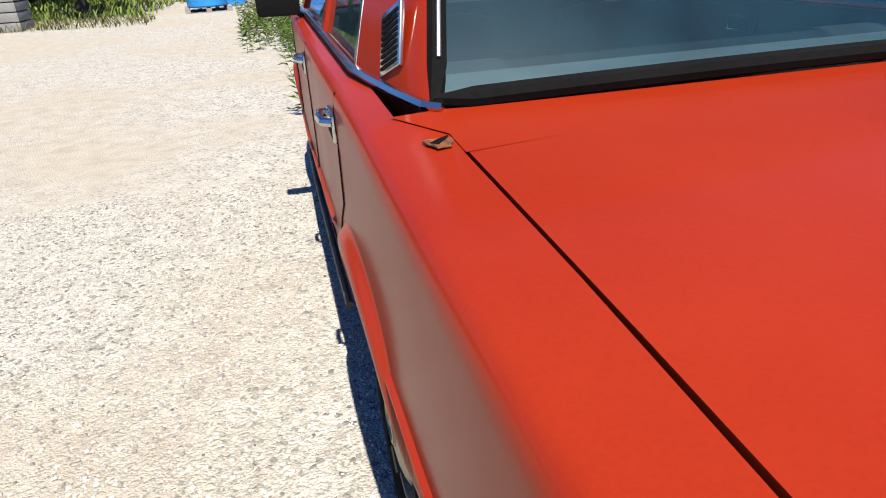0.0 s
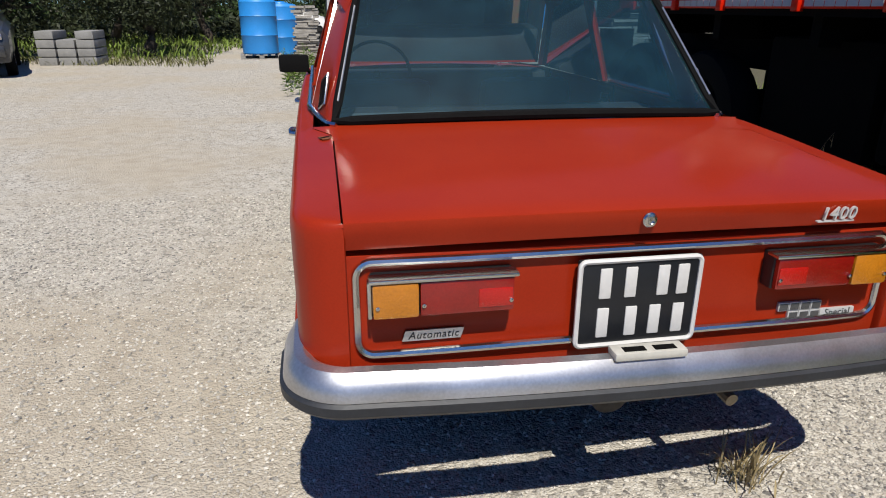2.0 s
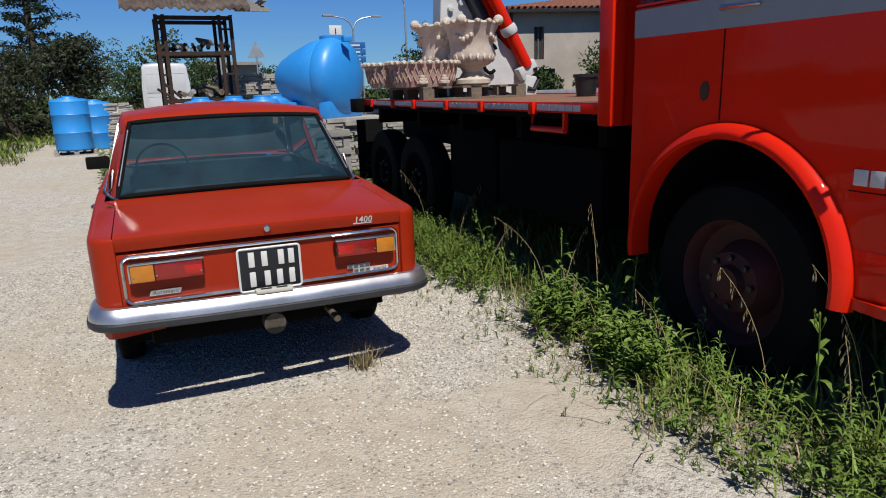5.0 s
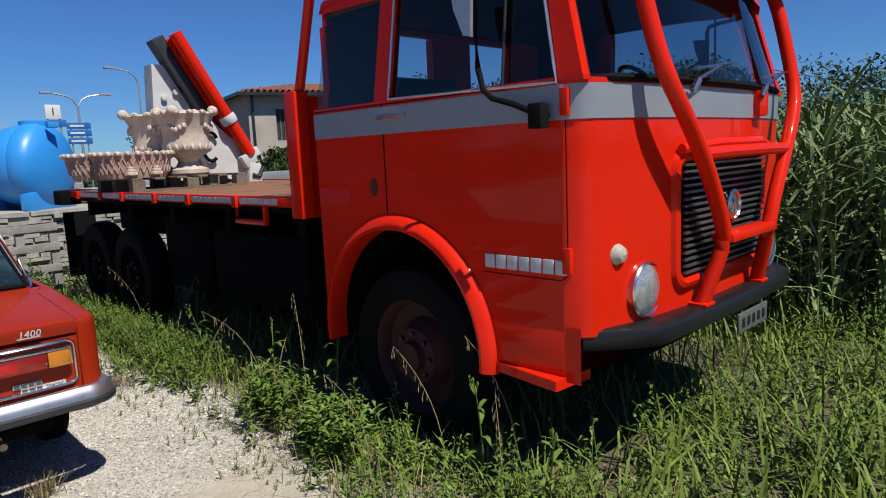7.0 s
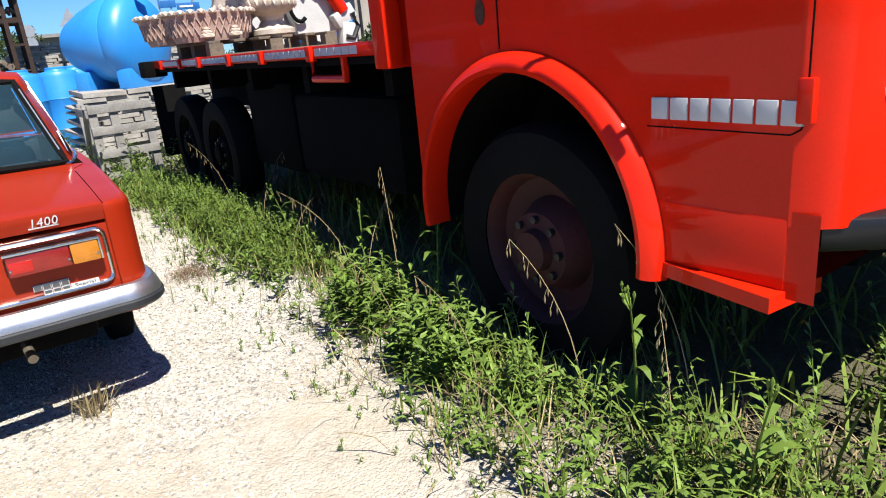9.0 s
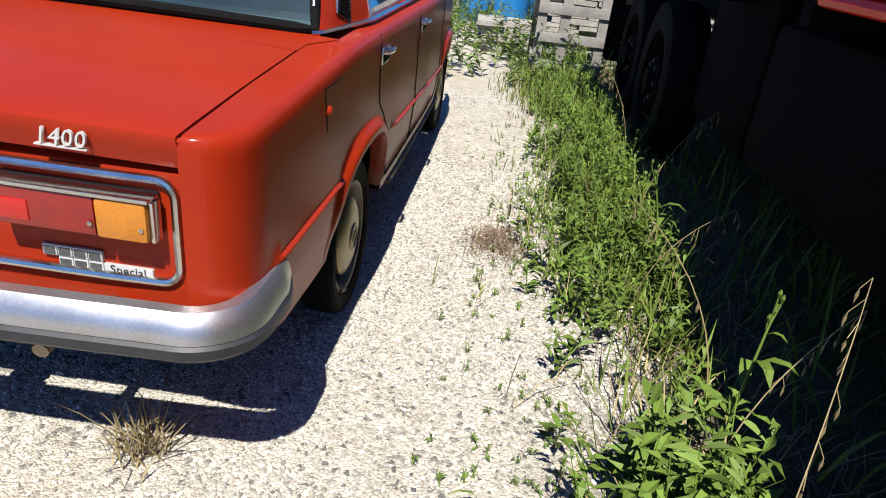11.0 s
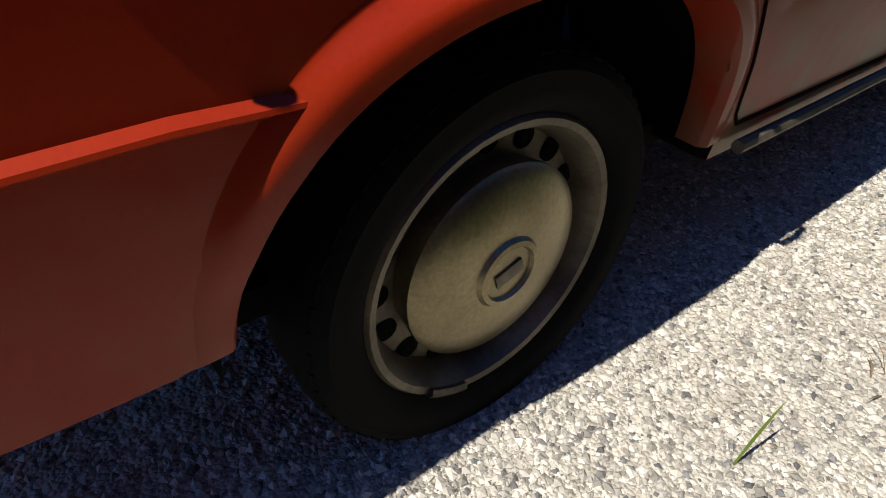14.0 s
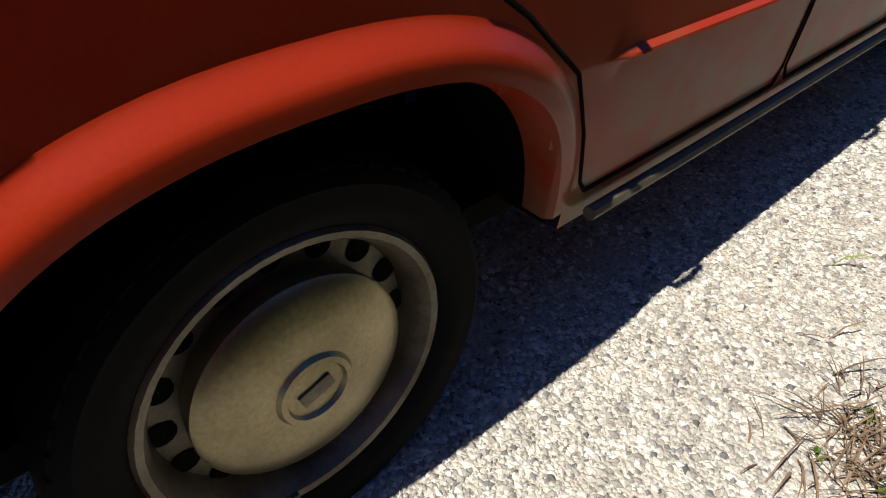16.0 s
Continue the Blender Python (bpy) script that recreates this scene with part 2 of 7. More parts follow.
INTERIOR = mat("interior_vinyl", (0.030, 0.033, 0.036), 0.6, var=0.2)
SHELF = mat("parcel_shelf_vinyl", (0.10, 0.125, 0.13), 0.7, var=0.15, scale=8)
HUBCAP = mat("brassy_hub_cap", (0.31, 0.265, 0.155), 0.36, 0.8, var=0.16, scale=9, fine=160, bump=0.10, col2=(0.17, 0.14, 0.075))
RUSTBED = mat("rusty_deck_boards", (0.30, 0.135, 0.065), 0.75, var=0.2, scale=4, fine=60, col2=(0.22, 0.10, 0.05))
TERRACOTTA = mat("cast_stone", (0.56, 0.44, 0.35), 0.85, var=0.15, scale=9, fine=70, bump=0.4, col2=(0.66, 0.58, 0.48))


# ---- mesh helpers ----
def part(name, bm, material, parent=None, label="", smooth=35):
    me = bpy.data.meshes.new(name)
    bmesh.ops.recalc_face_normals(bm, faces=bm.faces)
    if smooth:
        for f in bm.faces:
            f.smooth = True
    bm.to_mesh(me)
    bm.free()
    me.materials.append(material)
    if smooth:
        me.set_sharp_from_angle(angle=radians(smooth))
    ob = new(name, me)
    ob.parent = parent
    if label:
        ob["label"] = label
    return ob


def thing(name, label, category, group="", kind=""):
    return tagged(new(name), label, category, group, kind)


def box(bm, x0, x1, y0, y1, z0, z1, bevel=0.0, m=None):
    r = bmesh.ops.create_cube(bm, size=1)
    vs = r["verts"]
    bmesh.ops.scale(bm, verts=vs, vec=(x1 - x0, y1 - y0, z1 - z0))
    bmesh.ops.translate(bm, verts=vs, vec=((x0 + x1) / 2, (y0 + y1) / 2, (z0 + z1) / 2))
    if m is not None:
        bmesh.ops.transform(bm, matrix=m, verts=vs)
    if bevel:
        es = list({e for v in vs for e in v.link_edges})
        bmesh.ops.bevel(bm, geom=es, offset=bevel, segments=2, affect="EDGES", profile=0.6)
    return bm


def tube(bm, pts, r, seg=10, caps=True, r2=None):
    """A round tube along points; r may be one radius or a list."""
    pts = [Vector(p) for p in pts]
    rr = r if isinstance(r, (list, tuple)) else [r] * len(pts)
    up = Vector((0, 0, 1))
    rings = []
    for i, p in enumerate(pts):
        d = (pts[min(i + 1, len(pts) - 1)] - pts[max(i - 1, 0)]).normalized()
        a = d.cross(up)
        if a.length < 0.05:
            a = d.cross(Vector((0, 1, 0)))
        a.normalize()
        b = a.cross(d)
        rings.append([bm.verts.new(p + rr[i] * (a * math.cos(2 * math.pi * k / seg) + b * math.sin(2 * math.pi * k / seg))) for k in range(seg)])
    for r0, r1 in zip(rings, rings[1:]):
        for k in range(seg):
            bm.faces.new((r0[k], r0[(k + 1) % seg], r1[(k + 1) % seg], r1[k]))
    if caps:
        bm.faces.new(rings[0][::-1])
        bm.faces.new(rings[-1])
    return bm


def sheet(bm, rows, close_u=False, close_v=False):
    """A skin over rows of points, all of one length."""
    vs = [[bm.verts.new(p) for p in r] for r in rows]
    nu, nv = len(vs), len(vs[0])
    for i in range(nu - (0 if close_u else 1)):
        for j in range(nv - (0 if close_v else 1)):
            q = (vs[i][j], vs[(i + 1) % nu][j], vs[(i + 1) % nu][(j + 1) % nv], vs[i][(j + 1) % nv])
            bm.faces.new(q)
    return vs


def lathe(bm, prof, seg=32, axis="z", at=(0, 0, 0)):
    """Turns (radius, height) pairs round an axis through at."""
    rows = []
    for r, h in prof:
        row = []
        for k in range(seg):
            a = 2 * math.pi * k / seg
            c, s = r * math.cos(a), r * math.sin(a)
            p = (c, s, h) if axis == "z" else (h, c, s) if axis == "x" else (c, h, s)
            row.append(Vector(p) + Vector(at))
        rows.append(row)
    vs = sheet(bm, rows, close_v=True)
    return bm


def slab(bm, pts, thick):
    """A flat polygon given a thickness along the vector thick."""
    a = [bm.verts.new(p) for p in pts]
    b = [bm.verts.new(Vector(p) + Vector(thick)) for p in pts]
    bm.faces.new(a[::-1])
    bm.faces.new(b)
    for i in range(len(a)):
        bm.faces.new((a[i], a[(i + 1) % len(a)], b[(i + 1) % len(a)], b[i]))
    return bm


def lerp_table(table, y):
    for (a, va), (b, vb) in zip(table, table[1:]):
        if y <= b:
            k = min(1, max(0, (y - a) / (b - a)))
            return va + (vb - va) * k
    return table[-1][1]


def round_rect(x0, x1, z0, z1, r, y, seg=6):
    out = []
    for cx, cz, a0 in ((x1 - r, z1 - r, 0), (x0 + r, z1 - r, 90), (x0 + r, z0 + r, 180), (x1 - r, z0 + r, 270)):
        for k in range(seg + 1):
            a = radians(a0 + 90 * k / seg)
            out.append(Vector((cx + r * math.cos(a), y, cz + r * math.sin(a))))
    return out


def ring_frame(bm, loop, r, seg=8):
    """A round bead along a closed loop."""
    n = len(loop)
    rows = []
    for i in range(n):
        d = (loop[(i + 1) % n] - loop[i - 1]).normalized()
        a = Vector((0, 1, 0)) if abs(d.y) < 0.8 else Vector((0, 0, 1))
        a = (a - d * a.dot(d)).normalized()
        b = d.cross(a)
        rows.append([loop[i] + r * (a * math.cos(2 * math.pi * k / seg) + b * math.sin(2 * math.pi * k / seg)) for k in range(seg)])
    sheet(bm, rows, close_u=True, close_v=True)
    return bm


# ---- ground ----
bm = bmesh.new()
xs = [-900, -300, -120, -60] + [x * 1.0 for x in range(-40, 41, 2)] + [60, 120, 300, 900]
ys = [-900, -300, -100, -40] + [y * 1.0 for y in range(-20, 61, 2)] + [80, 120, 300, 900, 1500]
sheet(bm, [[(x, y, 0) for y in ys] for x in xs])
tagged(part("ground", bm, GRAVEL), "pale crushed limestone gravel yard with sandy patches", "ground", kind="structure")

# ---- red saloon car ----
CX = 0.016
HW = [(-0.034, 0.676), (-0.031, 0.699), (-0.022, 0.720), (-0.006, 0.741), (0.02, 0.759), (0.05, 0.769), (0.09, 0.7745), (0.2, 0.777), (0.5, 0.782), (1.0, 0.787), (1.5, 0.792), (2.4, 0.793), (3.0, 0.785), (3.6, 0.765), (3.8, 0.745), (3.88, 0.71)]
ZS = [(-0.034, 0.868), (-0.031, 0.874), (-0.020, 0.879), (0.0, 0.881), (0.3, 0.892), (0.62, 0.908), (0.8, 0.918), (1.2, 0.925), (2.9, 0.92), (3.4, 0.905), (3.85, 0.86)]
ZB = [(-0.034, 0.53), (-0.012, 0.51), (0.04, 0.455), (0.12, 0.388), (0.25, 0.342), (0.55, 0.328), (0.62, 0.332), (1.3, 0.285), (2.9, 0.28), (3.6, 0.31), (3.88, 0.36)]
REAR_AXLE, FRONT_AXLE, AXLE_Z = 0.958, 3.375, 0.262
ARCH_A, ARCH_B, ARCH_F = 0.362, 0.338, 0.021


def car_section(y, side):
    hw, zs, zb = lerp_table(HW, y), lerp_table(ZS, y), lerp_table(ZB, y)
    st = 0.561 - 0.03 * max(0, y - 0.6) - 0.006 * min(1, max(0, (y - 0.6) / 0.5))
    fade = min(1, max(0, (y - 0.10) / 0.1)) * min(1, max(0, (abs(y - 1.25) - 0.13) / 0.05))
    z4 = max(0.44, zb + 0.006)
    z5 = max(0.50, zb + 0.012)
    p = [(0.50, zb + 0.01), (hw - 0.055, zb - 0.006), (hw - 0.030, zb - 0.002), (hw - 0.022, zb + 0.003 + 0.06 * min(1, max(0, (y - 0.10) / 0.1))), (hw - 0.012, z4), (hw - 0.007, z5),
         (hw - 0.006, st - 0.009), (hw - 0.005 + 0.010 * fade, st - 0.002), (hw - 0.005 + 0.009 * fade, st + 0.002), (hw - 0.005, st + 0.008), (hw - 0.0065, st + 0.05), (hw - 0.0065, 0.68), (hw - 0.0055, zs - 0.048), (hw - 0.0060, zs - 0.034), (hw - 0.0085, zs - 0.019),
         (hw - 0.016, zs - 0.0065), (hw - 0.027, zs - 0.001), (hw - 0.042, zs + 0.001), (0.664 if y < 0.70 else min(0.72, 0.664 + (y - 0.70) * 0.6), zs + 0.010 * min(1, max(0, y / 0.3))), (0.664 if y < 0.70 else min(0.72, 0.664 + (y - 0.70) * 0.6), zs - 0.06 if y < 0.62 else zs + 0.008)]
    return [Vector((CX + side * x, y, z)) for x, z in p]


def flank(y, z, side, off=0.0):
    """The point of the flank at y and z, stood off by off."""
    sec = car_section(y, 1)[3:18]
    for a, b in zip(sec, sec[1:]):
        if a.z <= z <= b.z:
            k = (z - a.z) / max(1e-6, b.z - a.z)
            return Vector((CX + side * (a.x + (b.x - a.x) * k - CX + off), y, z))
    return Vector((CX + side * (sec[0].x - CX + off), y, z))


def arch_point(axle, t, grow=0.0):
    c, s = math.cos(t), math.sin(t)
    p = 2 / 2.5
    return axle + ARCH_F + (ARCH_A + grow) * math.copysign(abs(c) ** p, c), AXLE_Z + (ARCH_B + grow) * math.copysign(abs(s) ** p, s)


def in_arch(y, z, grow):
    return any((abs(y - a - ARCH_F) / (ARCH_A + grow)) ** 2.5 + (abs(z - AXLE_Z) / (ARCH_B + grow)) ** 2.5 < 1 for a in (REAR_AXLE, FRONT_AXLE))


def car_body(side, bm):
    ys = [-0.034, -0.0325, -0.030, -0.026, -0.021, -0.015, -0.007, 0.0, 0.02, 0.04, 0.06, 0.08] + [0.08 + 0.02 * i for i in range(1, 190)] + [3.88]
    sheet(bm, [car_section(y, side) for y in ys])
    end = car_section(-0.034, side)[2:19]
    sheet(bm, [end, [(CX + side * 0.660, -0.035, min(p.z, 0.873)) for p in end], [(CX + side * 0.657, -0.030, min(p.z, 0.870)) for p in end], [(CX + side * 0.656, 0.0, min(p.z, 0.867)) for p in end]])
    gone = [f for f in bm.faces if f.calc_center_median().x * side > 0 and f.calc_center_median().z < 0.75 and in_arch(f.calc_center_median().y, f.calc_center_median().z, 0.012)]
    bmesh.ops.delete(bm, geom=gone, context="FACES")


def arch_flare(side, axle):
    """The flared lip round a wheel opening: a swelling that stands off the flank and turns in at its edge."""
    bm = bmesh.new()
    rows = []
    for k in range(49):
        t = radians(5 + 171 * k / 48)
        up = max(0.0, math.sin(t)) ** 1.3
        row = []
        for g in (0.060, 0.055, 0.050, 0.045, 0.040, 0.035, 0.030, 0.024, 0.018, 0.010, 0.003, 0.0, -0.006, -0.005):
            w = min(1, max(0, (0.060 - g) / 0.040))
            w = w * w * (3 - 2 * w)
            o = -0.0015 + (0.0225 * up + 0.0045) * w
            if g <= 0:
                o = 0.016 * up if g == 0 else -0.012 if g < -0.0055 else -0.05
            y, z = arch_point(axle, t, g)
            z = max(z, lerp_table(ZB, y) - 0.004)
            zb = lerp_table(ZB, y)
            fx = lerp_table(HW, y) + lerp_table([(zb - 0.01, -0.030), (zb + 0.063, -0.022), (max(0.44, zb + 0.07), -0.012), (max(0.50, zb + 0.08), -0.0065), (0.9, -0.0055)], z)
            if 0.0 <= o:
                o -= 0.004 * (1 - up)
            row.append((CX + side * (fx + o), y, z))
        rows.append(row)
    sheet(bm, rows)
    return bm


car = thing("saloon_car", "faded red four-door saloon car with dusty flanks parked on gravel", "car")
bm = bmesh.new()
for s in (-1, 1):
    car_body(s, bm)
# cowl between boot lid and rear window, roof, bonnet and nose
def crown(x, w, h):
    return h * (1 - (x / w) ** 2)
rows = []
for y in (0.622, 0.66, 0.70, 0.75, 0.805):
    w = 0.664 if y < 0.7 else 0.664 + (y - 0.70) * 0.6
    rows.append([(CX + w * k / 10, y, lerp_table(ZS, y) + 0.012 + crown(k / 10, 1, 0.020)) for k in range(-10, 11)])
sheet(bm, rows)
rows = []
for y in (2.92, 3.0, 3.2, 3.5, 3.75, 3.84, 3.88):
    w = min(0.72, lerp_table(HW, y) - 0.06)
    rows.append([(CX + w * k / 10, y, lerp_table(ZS, y) + 0.004 + crown(k / 10, 1, 0.03 if y < 3.8 else 0.0)) for k in range(-10, 11)])
rows.append([(CX + 0.66 * k / 10, 3.885, 0.42) for k in range(-10, 11)])
sheet(bm, rows)
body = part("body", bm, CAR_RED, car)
# rear panel with its recess
bm = bmesh.new()
rows = []
for z, y in ((0.512, 0.03), (0.508, 0.0), (0.515, -0.012), (0.54, -0.014), (0.800, -0.014), (0.808, 0.0), (0.808, 0.02)):
    rows.append([(CX + 0.660 * k / 14, y, z) for k in range(-14, 15)])
sheet(bm, rows)
part("rear_panel", bm, CAR_RED, car)
# floor, tank and wheel housings: shade under the car is put into near-black
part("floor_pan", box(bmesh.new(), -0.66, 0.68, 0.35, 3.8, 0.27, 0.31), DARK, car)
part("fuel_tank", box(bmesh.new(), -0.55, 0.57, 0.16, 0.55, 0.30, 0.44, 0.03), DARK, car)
# dark sheet added close under the lid, painting the shade of its shut gaps
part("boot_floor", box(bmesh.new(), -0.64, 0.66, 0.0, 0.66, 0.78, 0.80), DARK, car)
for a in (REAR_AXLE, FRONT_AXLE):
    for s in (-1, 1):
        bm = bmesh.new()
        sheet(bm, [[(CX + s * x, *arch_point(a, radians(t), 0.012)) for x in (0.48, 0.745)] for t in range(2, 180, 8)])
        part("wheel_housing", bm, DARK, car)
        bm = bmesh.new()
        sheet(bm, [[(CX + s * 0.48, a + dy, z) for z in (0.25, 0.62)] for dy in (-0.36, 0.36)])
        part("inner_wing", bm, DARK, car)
for a in (REAR_AXLE, FRONT_AXLE):
    for s in (-1, 1):
        part("wheel_arch", arch_flare(s, a), CAR_RED, car)

# boot lid
bm = bmesh.new()
prof = [(0.0, 0.814), (-0.028, 0.814), (-0.035, 0.817), (-0.045, 0.848), (-0.050, 0.873), (-0.049, 0.878), (-0.042, 0.8805), (0.02, 0.886), (0.2, 0.898), (0.4, 0.909), (0.612, 0.9195), (0.616, 0.908)]
rows = []
for y, z in prof:
    row = []
    for k in range(-16, 17):
        u = k / 16
        c = crown(u, 1, 0.006 + 0.016 * min(1, max(0, (y + 0.05) / 0.35)))
        bow = 0.010 * (1 - u * u) if y < 0.1 else 0.0
        row.append((CX + 0.6595 * u, y - bow + 0.013, z + c))
    rows.append(row)
for r in rows:
    x, y, z = r[0]
    dy, dz = (0.03, 0.0) if y < -0.01 else (0.004, -0.03)
    r.insert(0, (x - 0.001, y + dy, z + dz))
    x, y, z = r[-1]
    r.append((x + 0.001, y + dy, z + dz))
sheet(bm, rows)
boot = part("boot_lid", bm, CAR_RED, car)
bm = bmesh.new()
lathe(bm, [(0.016, 0.01), (0.017, -0.006), (0.014, -0.010), (0.009, -0.011), (0.008, -0.006), (0.001, -0.006)], 20, "y", (CX - 0.012, -0.043, 0.860))
part("lock", bm, CHROME, boot, "chrome boot lock")

# chrome surround of the tail panel
bm = bmesh.new()
loop = round_rect(CX - 0.640, CX + 0.640, 0.576, 0.788, 0.035, -0.025)
loop2 = []
for i, p in enumerate(loop):
    q = loop[(i + 1) % len(loop)]
    steps = max(1, int((q - p).length / 0.08))
    loop2 += [p.lerp(q, k / steps) for k in range(steps)]
ring_frame(bm, [Vector((p.x, p.y + 0.016 * (abs(p.x - CX) / 0.72) ** 6, p.z)) for p in loop2], 0.009)
part("tail_trim", bm, CHROME, car, "polished metal bead round the tail panel")

# tail lamps, standing proud of the panel in dark housings
REFLECTOR = mat("bright_red_reflector", (0.55, 0.012, 0.006), 0.15, var=0.1, fine=260, bump=0.5, coat=0.5)
for s in (-1, 1):
    lamp = part("tail_lamp", box(bmesh.new(), CX + s * 0.460 - 0.152, CX + s * 0.460 + 0.152, -0.052, -0.010, 0.678, 0.764, 0.006), BLACKPAINT, car, "tail lamp in a dark housing with chrome rim")
    a0, a1 = sorted((s * 0.610, s * 0.514))
    part("amber_lens", box(bmesh.new(), CX + a0, CX + a1, -0.068, -0.048, 0.679, 0.756, 0.008), AMBER, lamp, "amber turn lens")
    a0, a1 = sorted((s * 0.5125, s * 0.312))
    part("red_lens", box(bmesh.new(), CX + a0, CX + a1, -0.066, -0.048, 0.680, 0.756, 0.007), REDLENS, lamp, "deep red lens")
    a0, a1 = sorted((s * 0.39, s * 0.316))
    part("reflector", box(bmesh.new(), CX + a0, CX + a1, -0.0685, -0.062, 0.692, 0.734, 0.003), REFLECTOR, lamp, "brighter red reflector")
    part("lamp_rim", box(bmesh.new(), CX + s * 0.460 - 0.156, CX + s * 0.460 + 0.156, -0.070, -0.030, 0.7575, 0.766, 0.003), CHROME, lamp, "chrome rim")
    part("lamp_rim", box(bmesh.new(), CX + s * 0.615 - 0.004, CX + s * 0.615 + 0.004, -0.058, -0.030, 0.678, 0.757, 0.002), CHROME, lamp, "chrome rim")
    for sx in (0.600, 0.505, 0.320):
        b2 = bmesh.new()
        lathe(b2, [(0.0045, 0), (0.0045, -0.004), (0.001, -0.005)], 8, "y", (CX + s * sx, -0.067, 0.706))
        part("screw", b2, CHROME, lamp)

# number plate: black with a raised white rim; its characters stand as plain bars
plate = part("number_plate", box(bmesh.new(), -0.145, 0.149, -0.040, -0.026, 0.561, 0.771, 0.006), PLATEBLK, car, "black pressed number plate with white rim")
bm = bmesh.new()
ring_frame(bm, [Vector((p.x, -0.041, p.z)) for p in round_rect(-0.142, 0.146, 0.564, 0.768, 0.014, 0)], 0.006, 6)
part("plate_rim", bm, WHITEP, plate, "white raised rim")
for zc, xc in ((0.715, (-0.086, -0.026, 0.052, 0.100)), (0.620, (-0.086, -0.018, 0.040, 0.098))):
    for x in xc:
        part("plate_bar", box(bmesh.new(), x - 0.014 + 0.005, x + 0.014 + 0.005, -0.044, -0.039, zc - 0.036, zc + 0.036, 0.003), WHITEP, plate)
bm = bmesh.new()
box(bm, -0.06, 0.10, -0.03, 0.0, 0.56, 0.74)
part("plate_bracket", bm, DARK, plate)

# bumper
def bumper_path(n=14):
    pts = []
    for k in range(8):
        pts.append((-0.777 + 0.002 * k / 7, 0.20 - 0.16 * k / 7))
    for k in range(1, n + 1):
        a = radians(90 * k / n)
        pts.append((-0.656 - 0.119 * math.cos(a), 0.04 - 0.115 * math.sin(a)))
    left = [(x, y) for x, y in pts]
    mid = [(-0.60 + 1.20 * k / 12, -0.078 - 0.022 * (1 - ((k - 6) / 6) ** 2)) for k in range(13)]
    return [(x, y - 0.020 * min(1, max(0, (0.16 - y) / 0.16))) for x, y in left + mid + [(-x, y) for x, y in reversed(left)]]
def sweep_flat(bm, path, prof):
    rows = []
    for i, (x, y) in enumerate(path):
        x0, y0 = path[max(0, i - 1)]
        x1, y1 = path[min(len(path) - 1, i + 1)]
        d = Vector((x1 - x0, y1 - y0)).normalized()
        nx, ny = d.y, -d.x
        k = min(1, 0.35 + min(i, len(path) - 1 - i) * 0.22)
        rows.append([(CX + x + nx * o * k, y + ny * o * k, 0.512 + (z - 0.512) * (0.55 + 0.45 * k)) for o, z in prof])
    vs = sheet(bm, rows, close_v=True)
    bm.faces.new(vs[0])
    bm.faces.new(vs[-1][::-1])
bump = part("bumper", *(lambda b: (sweep_flat(b, bumper_path(), [(-0.034, 0.556), (-0.018, 0.565), (0.002, 0.562), (0.018, 0.545), (0.027, 0.522), (0.029, 0.506), (0.0, 0.503), (-0.026, 0.503)]), b)[1:])(bmesh.new()), STEEL, car, "dull brushed steel bumper")
part("rubber_band", *(lambda b: (sweep_flat(b, bumper_path(), [(-0.024, 0.502), (0.028, 0.504), (0.036, 0.498), (0.036, 0.478), (0.026, 0.467), (-0.002, 0.462), (-0.022, 0.466)]), b)[1:])(bmesh.new()), GREYRUBBER, bump, "dark grey rubber lower edge")
pl = part("plate_lamp", box(bmesh.new(), -0.086, 0.086, -0.136, -0.090, 0.560, 0.580, 0.007), mat("cream_plastic", (0.62, 0.60, 0.53), 0.4, var=0.08), bump, "cream plastic plate lamp housing")
for x in (-0.062, 0.010):
    part("lamp_slot", box(bmesh.new(), x, x + 0.052, -0.128, -0.108, 0.5785, 0.5815, 0.001), DARK, pl)

# badges
bm = bmesh.new()
z0, z1 = 0.602, 0.626
slab(bm, [(-0.531, -0.0175, z0), (-0.402, -0.0175, z0), (-0.394, -0.0175, z1), (-0.523, -0.0175, z1)], (0, -0.004, 0))
badge = part("automatic_badge", bm, ALU, car, "silver parallelogram badge reading Automatic", smooth=0)
def lettering(name, text, size, place, material, parent, shear=0.0, depth=0.002, spacing=1.0, turn=(90, 0, 0)):
    cu = bpy.data.curves.new(name, "FONT")
    cu.body, cu.size, cu.shear, cu.extrude, cu.align_x, cu.align_y, cu.space_character = text, size, shear, depth, "CENTER", "CENTER", spacing
    cu.resolution_u = 3
    tmp = bpy.data.objects.new(name, cu)
    scene.collection.objects.link(tmp)
    me = bpy.data.meshes.new_from_object(tmp.evaluated_get(bpy.context.evaluated_depsgraph_get()))
    bpy.data.objects.remove(tmp)
    me.transform(pose(*place, *turn))
    me.materials.clear()
    me.materials.append(material)
    ob = new(name, me)
    ob.parent = parent
    return ob
lettering("badge_lettering", "Automatic", 0.0235, (-0.462, -0.0222, 0.614), BLACKPAINT, badge, 0.25, 0.0008, 1.12)
b14 = part("engine_badge", box(bmesh.new(), CX + 0.407, CX + 0.503, -0.047, -0.036, 0.833, 0.8365, 0.001), SILVER, car, "chrome numerals 1400 on a thin bar")
for k, ch in enumerate("1400"):
    lettering("numeral", ch, 0.043, (CX + 0.4215 + 0.0235 * k, -0.046, 0.852), SILVER, b14, 0.2, 0.003)
